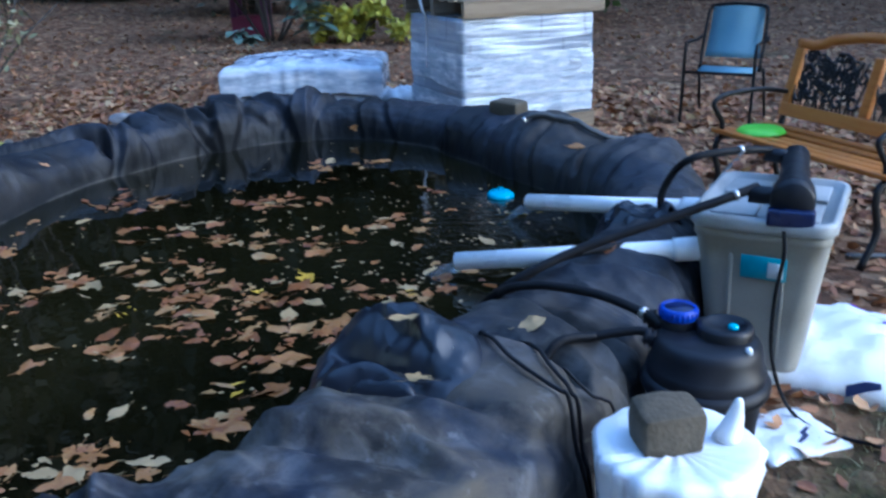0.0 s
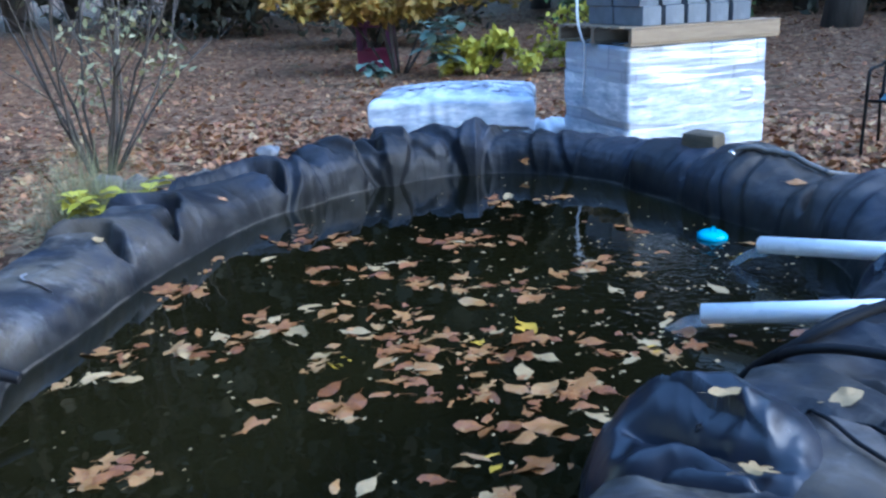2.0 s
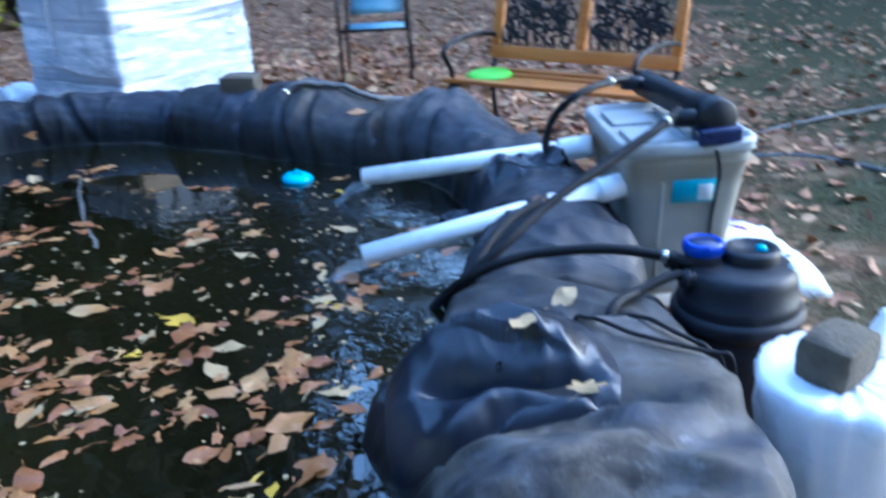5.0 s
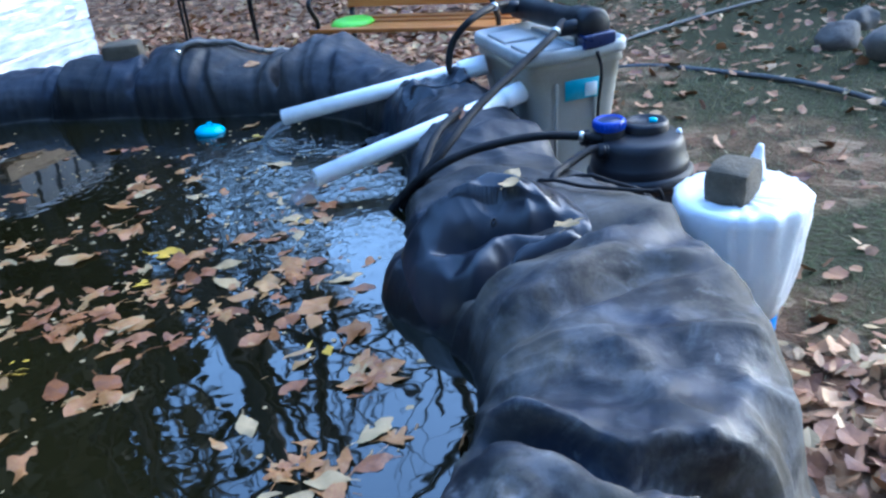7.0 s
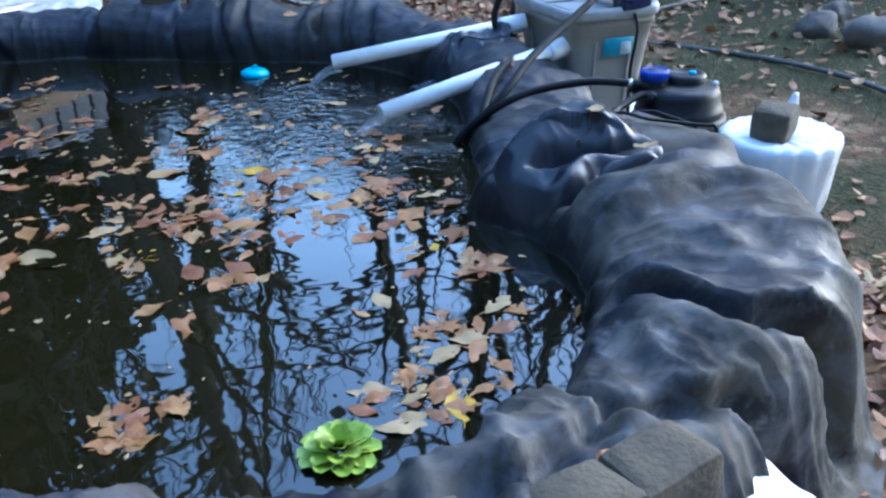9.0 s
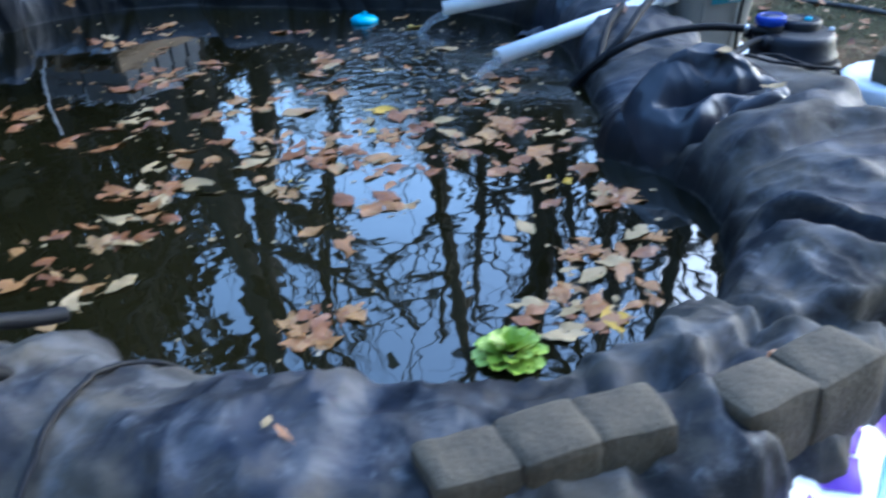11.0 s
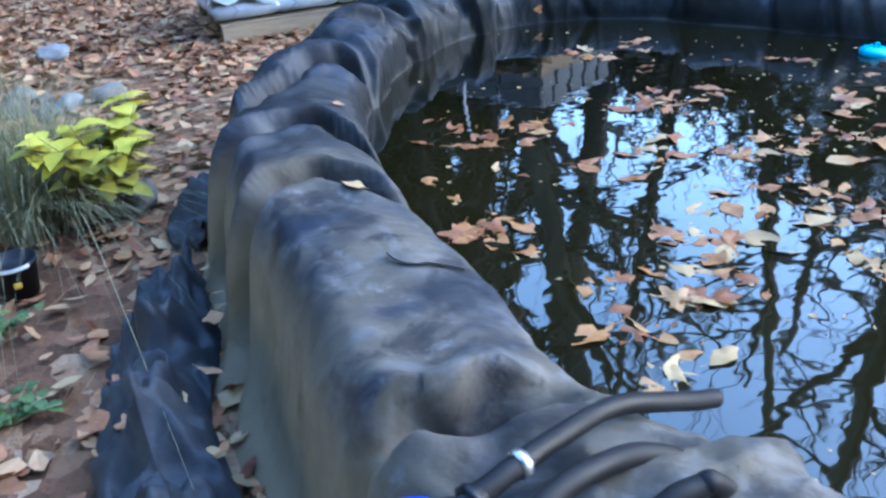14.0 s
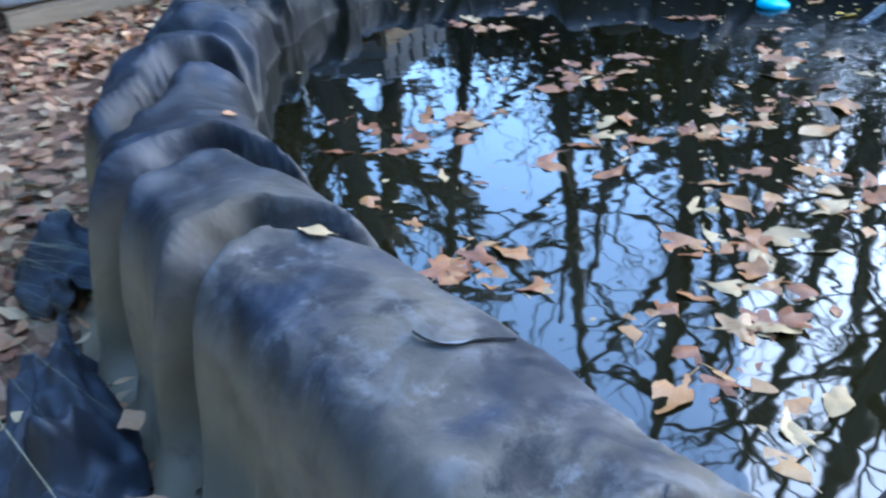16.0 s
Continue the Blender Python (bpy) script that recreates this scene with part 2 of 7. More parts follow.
    low.inputs["From Min"].default_value, low.inputs["From Max"].default_value = 0.5, 0.34
    l.new(xyz.outputs["Z"], low.inputs["Value"])
    side = n.new("ShaderNodeMapRange")
    side.inputs["From Min"].default_value, side.inputs["From Max"].default_value = -2.08, -2.26
    l.new(xyz.outputs["X"], side.inputs["Value"])
    mud = n.new("ShaderNodeMath")
    mud.operation = "MULTIPLY"
    l.new(low.outputs["Result"], mud.inputs[0])
    l.new(side.outputs["Result"], mud.inputs[1])
    splash = n.new("ShaderNodeMath")
    splash.operation = "MULTIPLY"
    l.new(mud.outputs[0], splash.inputs[0])
    l.new(patch(6.0, 10, 0.2, 0.46, warp=0.3), splash.inputs[1])
    c = blend(splash.outputs[0], c, (0.192, 0.144, 0.084), 0.9)
    # bare black rubber on the pond-side wall, darkest from the waterline down
    wall_attr = n.new("ShaderNodeAttribute")
    wall_attr.attribute_name = "inner_wall"
    c = blend(wall_attr.outputs["Fac"], c, (0.0056, 0.006, 0.0064), 0.95)
    # a thin pale line of dried scum where the water stands
    tide = n.new("ShaderNodeMapRange")
    tide.interpolation_type = "SMOOTHSTEP"
    tide.inputs["From Min"].default_value, tide.inputs["From Max"].default_value = 0.0065, 0.002
    off = n.new("ShaderNodeMath")
    off.operation = "SUBTRACT"
    l.new(xyz.outputs["Z"], off.inputs[0])
    off.inputs[1].default_value = WATER_Z + 0.004
    mag = n.new("ShaderNodeMath")
    mag.operation = "ABSOLUTE"
    l.new(off.outputs[0], mag.inputs[0])
    l.new(mag.outputs[0], tide.inputs["Value"])
    broken = n.new("ShaderNodeMath")
    broken.operation = "MULTIPLY"
    l.new(tide.outputs["Result"], broken.inputs[0])
    l.new(patch(4.0, 8, 0.4, 0.6), broken.inputs[1])
    c = blend(broken.outputs[0], c, (0.128, 0.112, 0.096), 0.4)
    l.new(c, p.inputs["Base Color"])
    rr = n.new("ShaderNodeMapRange")
    rr.inputs["To Min"].default_value, rr.inputs["To Max"].default_value = 0.5, 0.88
    l.new(silt, rr.inputs["Value"])
    l.new(rr.outputs["Result"], p.inputs["Roughness"])
    p.inputs["Specular IOR Level"].default_value = 0.3
    small = n.new("ShaderNodeTexNoise")
    small.inputs["Scale"].default_value, small.inputs["Detail"].default_value, small.inputs["Distortion"].default_value = 9, 10, 0.35
    l.new(co.outputs["Object"], small.inputs["Vector"])
    b = n.new("ShaderNodeBump")
    b.inputs["Strength"].default_value, b.inputs["Distance"].default_value = 0.55, 0.02
    l.new(small.outputs["Fac"], b.inputs["Height"])
    # sharp little creases in the slack rubber
    crease = n.new("ShaderNodeTexNoise")
    crease.noise_type = "RIDGED_MULTIFRACTAL"
    crease.inputs["Scale"].default_value, crease.inputs["Detail"].default_value, crease.inputs["Distortion"].default_value = 4.5, 3.0, 0.4
    l.new(co.outputs["Object"], crease.inputs["Vector"])
    b2 = n.new("ShaderNodeBump")
    b2.inputs["Strength"].default_value, b2.inputs["Distance"].default_value = 0.8, 0.025
    l.new(crease.outputs["Fac"], b2.inputs["Height"])
    l.new(b.outputs["Normal"], b2.inputs["Normal"])
    l.new(b2.outputs["Normal"], p.inputs["Normal"])
    return m


def ground_mat():
    """Leaf-strewn earth: soil, faded leaves in small cells, and a mossy lawn towards the yard."""
    m, n, l, p = node_mat("leafy_ground")
    co = n.new("ShaderNodeTexCoord")
    vor = n.new("ShaderNodeTexVoronoi")
    vor.inputs["Scale"].default_value, vor.inputs["Randomness"].default_value = 13.0, 1.0
    l.new(co.outputs["Object"], vor.inputs["Vector"])
    sep = n.new("ShaderNodeSeparateColor")
    l.new(vor.outputs["Color"], sep.inputs["Color"])
    leaf = n.new("ShaderNodeValToRGB")
    for i, (at, c) in enumerate([(0.0, (0.06, 0.032, 0.0176)), (0.45, (0.136, 0.068, 0.036)), (0.8, (0.224, 0.124, 0.068)), (1.0, (0.336, 0.224, 0.136))]):
        e = leaf.color_ramp.elements[i] if i < 2 else leaf.color_ramp.elements.new(at)
        e.position, e.color = at, (*c, 1)
    l.new(sep.outputs["Red"], leaf.inputs["Fac"])
    big = n.new("ShaderNodeTexNoise")
    big.inputs["Scale"].default_value, big.inputs["Detail"].default_value = 1.1, 8
    l.new(co.outputs["Object"], big.inputs["Vector"])
    fine = n.new("ShaderNodeTexNoise")
    fine.inputs["Scale"].default_value, fine.inputs["Detail"].default_value = 38, 6
    l.new(co.outputs["Object"], fine.inputs["Vector"])
    moss = n.new("ShaderNodeValToRGB")
    for i, (at, c) in enumerate([(0.3, (0.0272, 0.0216, 0.0104)), (0.5, (0.0336, 0.032, 0.012)), (0.75, (0.0416, 0.0528, 0.016))]):
        e = moss.color_ramp.elements[i] if i < 2 else moss.color_ramp.elements.new(at)
        e.position, e.color = at, (*c, 1)
    l.new(fine.outputs["Fac"], moss.inputs["Fac"])
    xyz = n.new("ShaderNodeSeparateXYZ")
    l.new(co.outputs["Object"], xyz.inputs["Vector"])
    # lawn lies to the east of the pond; the rest is litter
    lawn = n.new("ShaderNodeMapRange")
    lawn.inputs["From Min"].default_value, lawn.inputs["From Max"].default_value = 0.0, 2.2
    yy = n.new("ShaderNodeMath")
    yy.operation = "MULTIPLY_ADD"
    l.new(xyz.outputs["Y"], yy.inputs[0])
    yy.inputs[1].default_value = -0.55
    l.new(xyz.outputs["X"], yy.inputs[2])
    off = n.new("ShaderNodeMath")
    off.operation = "ADD"
    l.new(yy.outputs[0], off.inputs[0])
    off.inputs[1].default_value = 1.2
    l.new(off.outputs[0], lawn.inputs["Value"])
    wob = n.new("ShaderNodeMath")
    wob.operation = "MULTIPLY_ADD"
    l.new(big.outputs["Fac"], wob.inputs[0])
    wob.inputs[1].default_value = 2.2
    l.new(lawn.outputs["Result"], wob.inputs[2])
    st = n.new("ShaderNodeMapRange")
    st.inputs["From Min"].default_value, st.inputs["From Max"].default_value = 1.25, 1.75
    l.new(wob.outputs[0], st.inputs["Value"])
    mix = n.new("ShaderNodeMix")
    mix.data_type = "RGBA"
    l.new(st.outputs["Result"], mix.inputs["Factor"])
    l.new(leaf.outputs["Color"], mix.inputs["A"])
    l.new(moss.outputs["Color"], mix.inputs["B"])
    l.new(mix.outputs["Result"], p.inputs["Base Color"])
    p.inputs["Roughness"].default_value = 0.95
    p.inputs["Specular IOR Level"].default_value = 0.2
    hh = n.new("ShaderNodeMath")
    hh.operation = "ADD"
    l.new(sep.outputs["Green"], hh.inputs[0])
    l.new(fine.outputs["Fac"], hh.inputs[1])
    b = n.new("ShaderNodeBump")
    b.inputs["Strength"].default_value, b.inputs["Distance"].default_value = 0.7, 0.03
    l.new(hh.outputs[0], b.inputs["Height"])
    l.new(b.outputs["Normal"], p.inputs["Normal"])
    return m


def water_mat():
    """Dark, peaty water: a still sheet with faint ripples, stronger where the two pipes fall in."""
    m, n, l, p = node_mat("pond_water")
    co = n.new("ShaderNodeTexCoord")
    p.inputs["Roughness"].default_value = 0.02
    p.inputs["IOR"].default_value = 1.68
    no = n.new("ShaderNodeTexNoise")
    no.inputs["Scale"].default_value, no.inputs["Detail"].default_value = 0.9, 3
    l.new(co.outputs["Object"], no.inputs["Vector"])
    ramp = n.new("ShaderNodeValToRGB")
    for i, (at, c) in enumerate([(0.35, (0.003, 0.003, 0.0012)), (0.65, (0.01, 0.0088, 0.003))]):
        ramp.color_ramp.elements[i].position, ramp.color_ramp.elements[i].color = at, (*c, 1)
    l.new(no.outputs["Fac"], ramp.inputs["Fac"])
    l.new(ramp.outputs["Color"], p.inputs["Base Color"])
    calm = n.new("ShaderNodeTexNoise")
    calm.inputs["Scale"].default_value, calm.inputs["Detail"].default_value = 7.0, 2.0
    l.new(co.outputs["Object"], calm.inputs["Vector"])
    b1 = n.new("ShaderNodeBump")
    b1.inputs["Strength"].default_value, b1.inputs["Distance"].default_value = 1.0, 0.001
    l.new(calm.outputs["Fac"], b1.inputs["Height"])
    last = b1
    for cx, cy in ((0.0, 3.72), (0.14, 4.4)):
        d = n.new("ShaderNodeVectorMath")
        d.operation = "DISTANCE"
        d.inputs[1].default_value = (cx, cy, 0.32)
        l.new(co.outputs["Object"], d.inputs[0])
        wav = n.new("ShaderNodeTexNoise")
        wav.inputs["Scale"].default_value, wav.inputs["Detail"].default_value, wav.inputs["Distortion"].default_value = 24.0, 2.0, 0.7
        l.new(co.outputs["Object"], wav.inputs["Vector"])
        fall = n.new("ShaderNodeMapRange")
        fall.inputs["From Min"].default_value, fall.inputs["From Max"].default_value = 0.05, 0.95
        fall.inputs["To Min"].default_value, fall.inputs["To Max"].default_value = 1.0, 0.0
        l.new(d.outputs["Value"], fall.inputs["Value"])
        pw = n.new("ShaderNodeMath")
        pw.operation = "POWER"
        l.new(fall.outputs["Result"], pw.inputs[0])
        pw.inputs[1].default_value = 2.0
        amp = n.new("ShaderNodeMath")
        amp.operation = "MULTIPLY"
        l.new(wav.outputs[0], amp.inputs[0])
        l.new(pw.outputs[0], amp.inputs[1])
        b = n.new("ShaderNodeBump")
        b.inputs["Strength"].default_value, b.inputs["Distance"].default_value = 1.0, 0.0045
        l.new(amp.outputs[0], b.inputs["Height"])
        l.new(last.outputs["Normal"], b.inputs["Normal"])
        last = b
    l.new(last.outputs["Normal"], p.inputs["Normal"])
    return m


def film_mat():
    """Stretch film over grey blocks: milky in patches, glossy, with slanting creases and white highlights painted along
    them; the courses show through where it is thin.
    """
    m, n, l, p = node_mat("stretch_film")
    co = n.new("ShaderNodeTexCoord")
    xyz = n.new("ShaderNodeSeparateXYZ")
    l.new(co.outputs["Object"], xyz.inputs["Vector"])
    along = n.new("ShaderNodeMath")
    along.operation = "ADD"
    l.new(xyz.outputs["X"], along.inputs[0])
    l.new(xyz.outputs["Y"], along.inputs[1])
    flat = n.new("ShaderNodeCombineXYZ")
    l.new(along.outputs[0], flat.inputs["X"])
    l.new(xyz.outputs["Z"], flat.inputs["Y"])
    brick = n.new("ShaderNodeTexBrick")
    brick.inputs["Scale"].default_value = 1.0
    brick.inputs["Brick Width"].default_value, brick.inputs["Row Height"].default_value = 0.4, 0.2
    brick.inputs["Mortar Size"].default_value, brick.inputs["Mortar Smooth"].default_value = 0.014, 0.6
    brick.inputs["Color1"].default_value, brick.inputs["Color2"].default_value, brick.inputs["Mortar"].default_value = (0.36, 0.4, 0.47, 1), (0.29, 0.33, 0.39, 1), (0.25, 0.28, 0.33, 1)
    l.new(flat.outputs["Vector"], brick.inputs["Vector"])

    def noise_of(scale, detail, warp, stretch, turn):
        mp = n.new("ShaderNodeMapping")
        mp.inputs["Scale"].default_value, mp.inputs["Rotation"].default_value = stretch, turn
        l.new(co.outputs["Object"], mp.inputs["Vector"])
        t = n.new("ShaderNodeTexNoise")
        t.inputs["Scale"].default_value, t.inputs["Detail"].default_value, t.inputs["Distortion"].default_value = scale, detail, warp
        l.new(mp.outputs["Vector"], t.inputs["Vector"])
        return t.outputs["Fac"]

    def step(v, lo, hi):
        r = n.new("ShaderNodeMapRange")
        r.inputs["From Min"].default_value, r.inputs["From Max"].default_value = lo, hi
        l.new(v, r.inputs["Value"])
        return r.outputs["Result"]

    milk = noise_of(2.2, 4, 0.6, (1, 1, 1.4), (0, 0, 0))
    crease = noise_of(2.2, 3, 0.3, (0.6, 0.6, 9.0), (0.2, 0.28, 0))
    x = n.new("ShaderNodeMix")
    x.data_type = "RGBA"
    l.new(step(milk, 0.48, 0.8), x.inputs["Factor"])
    l.new(brick.outputs["Color"], x.inputs["A"])
    x.inputs["B"].default_value = (0.66, 0.7, 0.75, 1)
    # streak highlights, painted white into the colour along the creases
    y = n.new("ShaderNodeMix")
    y.data_type = "RGBA"
    l.new(step(crease, 0.6, 0.68), y.inputs["Factor"])
    l.new(x.outputs["Result"], y.inputs["A"])
    y.inputs["B"].default_value = (0.8, 0.82, 0.85, 1)
    l.new(y.outputs["Result"], p.inputs["Base Color"])
    p.inputs["Roughness"].default_value = 0.16
    p.inputs["Specular IOR Level"].default_value = 0.9
    b = n.new("ShaderNodeBump")
    b.inputs["Strength"].default_value, b.inputs["Distance"].default_value = 0.6, 0.03
    l.new(crease, b.inputs["Height"])
    l.new(b.outputs["Normal"], p.inputs["Normal"])
    return m


M_BAGFILM = surf("bag_film", [(0.288, 0.344, 0.432), (0.48, 0.536, 0.608), (0.72, 0.736, 0.76)], 5, 0.25, bump=0.3, bump_scale=16, depth=0.01, stretch=(1, 1, 3))
M_FILMBAND = surf("film_band", [(0.272, 0.328, 0.408), (0.48, 0.528, 0.6), (0.72, 0.736, 0.752)], 6, 0.22, bump=0.35, bump_scale=14, depth=0.01, stretch=(1, 1, 4))
M_GROUND, M_WATER, M_FILM, M_LINER = ground_mat(), water_mat(), film_mat(), liner_mat()


# ---- mesh helpers ----
def part(name, bm, material, parent=None, label="", smooth=True):
    """Links a bmesh as one mesh object under a thing or a part."""
    me = bpy.data.meshes.new(name)
    if smooth:
        for f in bm.faces:
            f.smooth = True
    bm.to_mesh(me)
    bm.free()
    me.materials.append(material)
    ob = new(name, me)
    if parent is not None:
        ob.parent = parent
    if label:
        ob["label"] = label
    return ob


def thing(name, label, category, m=None, group="", kind=""):
    ob = new(name)
    ob.empty_display_size = 0.1
    if m is not None:
        ob.matrix_basis = m
    return tagged(ob, label, category, group, kind)


def box(sx, sy, sz, at=(0, 0, 0), bevel=0.0, seg=2, turn=None, bm=None):
    """A box centred at `at`, with rounded edges."""
    b = bmesh.new()
    bmesh.ops.create_cube(b, size=1.0)
    bmesh.ops.scale(b, vec=(sx, sy, sz), verts=b.verts)
    if bevel:
        bmesh.ops.bevel(b, geom=list(b.edges), offset=bevel, segments=seg, profile=0.7, affect="EDGES")
    mat = Matrix.Translation(at) @ (turn or Matrix())
    bmesh.ops.transform(b, matrix=mat, verts=b.verts)
    return b if bm is None else join(bm, b)


def join(a, b):
    me = bpy.data.meshes.new("tmp")
    b.to_mesh(me)
    b.free()
    a.from_mesh(me)
    bpy.data.meshes.remove(me)
    return a


def lathe(profile, seg=40, at=(0, 0, 0), bm=None):
    """Turns (radius, height) pairs round the z axis."""
    b = bmesh.new()
    rings = []
    for r, z in profile:
        if r < 1e-5:
            rings.append([b.verts.new((at[0], at[1], at[2] + z))])
        else:
            rings.append([b.verts.new((at[0] + r * math.cos(2 * math.pi * i / seg), at[1] + r * math.sin(2 * math.pi * i / seg), at[2] + z)) for i in range(seg)])
    for lo, hi in zip(rings, rings[1:]):
        for i in range(seg):
            j = (i + 1) % seg
            if len(lo) == 1 and len(hi) == 1:
                continue
            if len(lo) == 1:
                b.faces.new((lo[0], hi[j], hi[i]))
            elif len(hi) == 1:
                b.faces.new((lo[i], lo[j], hi[0]))
            else:
                b.faces.new((lo[i], lo[j], hi[j], hi[i]))
    bmesh.ops.recalc_face_normals(b, faces=b.faces)
    return b if bm is None else join(bm, b)


def smooth_line(pts, per=8):
    """A Catmull-Rom line through pts."""
    p = [Vector(q) for q in pts]
    p = [p[0] * 2 - p[1]] + p + [p[-1] * 2 - p[-2]]
    out = []
    for i in range(1, len(p) - 2):
        for k in range(per):
            t = k / per
            a, b, c, d = p[i - 1], p[i], p[i + 1], p[i + 2]
            out.append(0.5 * (2 * b + (c - a) * t + (2 * a - 5 * b + 4 * c - d) * t * t + (3 * b - 3 * c + d - a) * t ** 3))
    out.append(p[-2])
    return out


def tube(pts, radius, seg=10, per=8, bm=None, hollow=0.0, taper=None):
    """A round tube along a smooth line; hollow gives an open end with a wall."""
    line = smooth_line(pts, per) if per > 1 else [Vector(q) for q in pts]
    b = bm or bmesh.new()
    rings, up = [], Vector((0, 0, 1))
    for i, q in enumerate(line):
        d = (line[min(i + 1, len(line) - 1)] - line[max(i - 1, 0)]).normalized()
        if abs(d.dot(up)) > 0.97:
            up = Vector((1, 0, 0))
        s = d.cross(up).normalized()
        up = s.cross(d).normalized()
        r = radius if taper is None else radius + (taper - radius) * i / (len(line) - 1)
        rings.append([b.verts.new(q + (s * math.cos(2 * math.pi * k / seg) + up * math.sin(2 * math.pi * k / seg)) * r) for k in range(seg)])
    for lo, hi in zip(rings, rings[1:]):
        for k in range(seg):
            j = (k + 1) % seg
            b.faces.new((lo[k], lo[j], hi[j], hi[k]))
    if hollow:
        for ring, inward in ((rings[0], line[1] - line[0]), (rings[-1], line[-2] - line[-1])):
            c = sum((v.co for v in ring), Vector()) / seg
            lip = [b.verts.new(c + (v.co - c) * hollow) for v in ring]
            deep = [b.verts.new(c + (v.co - c) * hollow + inward.normalized() * radius * 3) for v in ring]
            for k in range(seg):
                j = (k + 1) % seg
                b.faces.new((ring[k], ring[j], lip[j], lip[k]))
                b.faces.new((lip[k], lip[j], deep[j], deep[k]))
            b.faces.new(deep)
    else:
        b.faces.new(rings[0])
        b.faces.new(rings[-1])
    bmesh.ops.recalc_face_normals(b, faces=b.faces)
    return b


def wob(p, scale, amount, seed=0.0):
    return noise.noise_vector(Vector(p) * scale + Vector((seed, seed * 1.7, -seed))) * amount


# ---- pond outline: the waterline, counter-clockwise seen from above ----
SHORE = [(-1.83, 2.93), (-1.9, 3.3), (-1.97, 3.62), (-2.03, 4.09), (-2.05, 4.56), (-1.97, 4.95), (-1.8, 5.37), (-1.47, 5.75), (-1.05, 5.9), (-0.62, 5.79),
         (-0.27, 5.46), (0.04, 5.1), (0.3, 4.83), (0.48, 4.55), (0.53, 4.2), (0.45, 3.82), (0.25, 3.44), (0.04, 3.12), (-0.12, 2.93), (-0.13, 2.78), (-0.11, 2.68), (-0.13, 2.55), (-0.2, 2.4),
         (-0.34, 2.25), (-0.53, 2.14), (-0.74, 2.08), (-0.98, 2.09), (-1.25, 2.23), (-1.47, 2.47), (-1.63, 2.66), (-1.75, 2.8)]


def closed_line(pts, count):
    n = len(pts)
    dense = []
    for i in range(n):
        a, b, c, d = (Vector(pts[(i + k) % n]) for k in (-1, 0, 1, 2))
        for k in range(20):
            t = k / 20
            dense.append(0.5 * (2 * b + (c - a) * t + (2 * a - 5 * b + 4 * c - d) * t * t + (3 * b - 3 * c + d - a) * t ** 3))
    acc = [0.0]
    for i in range(len(dense)):
        acc.append(acc[-1] + (dense[(i + 1) % len(dense)] - dense[i]).length)
    out, j = [], 0
    for k in range(count):
        s = acc[-1] * k / count
        while acc[j + 1] < s:
            j += 1
        f = (s - acc[j]) / (acc[j + 1] - acc[j])
        out.append(dense[j].lerp(dense[(j + 1) % len(dense)], f))
    return out, acc[-1]


def inside(x, y, pts):
    hit = False
    for (ax, ay), (bx, by) in zip(pts, pts[1:] + pts[:1]):
        if (ay > y) != (by > y) and x < (bx - ax) * (y - ay) / (by - ay) + ax:
            hit = not hit
    return hit


def ground_z(x, y):
    d = math.hypot(x + 0.8, y - 3.5)
    z = 0.03 * noise.noise(Vector((x * 0.6, y * 0.6, 3.0))) + 0.012 * noise.noise(Vector((x * 2.3, y * 2.3, 7.0)))
    return z * min(1, d / 4) + 0.045 * max(0.0, min(d, 60) - 13.0)


# ---- ground ----
def build_ground():
    steps = [0.0]
    while steps[-1] < 220:
        steps.append(steps[-1] + 0.12 + 0.07 * max(0.0, steps[-1] - 4.0))
    axis = [-s for s in reversed(steps[1:])] + steps
    verts = [(x - 0.8, y + 3.5, ground_z(x - 0.8, y + 3.5)) for y in axis for x in axis]
    n = len(axis)
    faces = [(j * n + i, j * n + i + 1, (j + 1) * n + i + 1, (j + 1) * n + i) for j in range(n - 1) for i in range(n - 1)]
    me = bpy.data.meshes.new("ground")
    me.from_pydata(verts, [], faces)
    me.polygons.foreach_set("use_smooth", [True] * len(faces))
    me.materials.append(M_GROUND)
    return tagged(new("ground", me), "brown leaf-strewn earth with mossy lawn patches", "ground", kind="structure")


build_ground()


# ---- pond: liner over a block rim, and the water ----
RING, LENGTH = closed_line(SHORE, 1200)


def near(p, q, r):
    """1 at q, falling smoothly to 0 at the distance r."""
    d = math.hypot(p[0] - q[0], p[1] - q[1]) / r
    return 0.0 if d >= 1 else (1 - d * d) ** 2


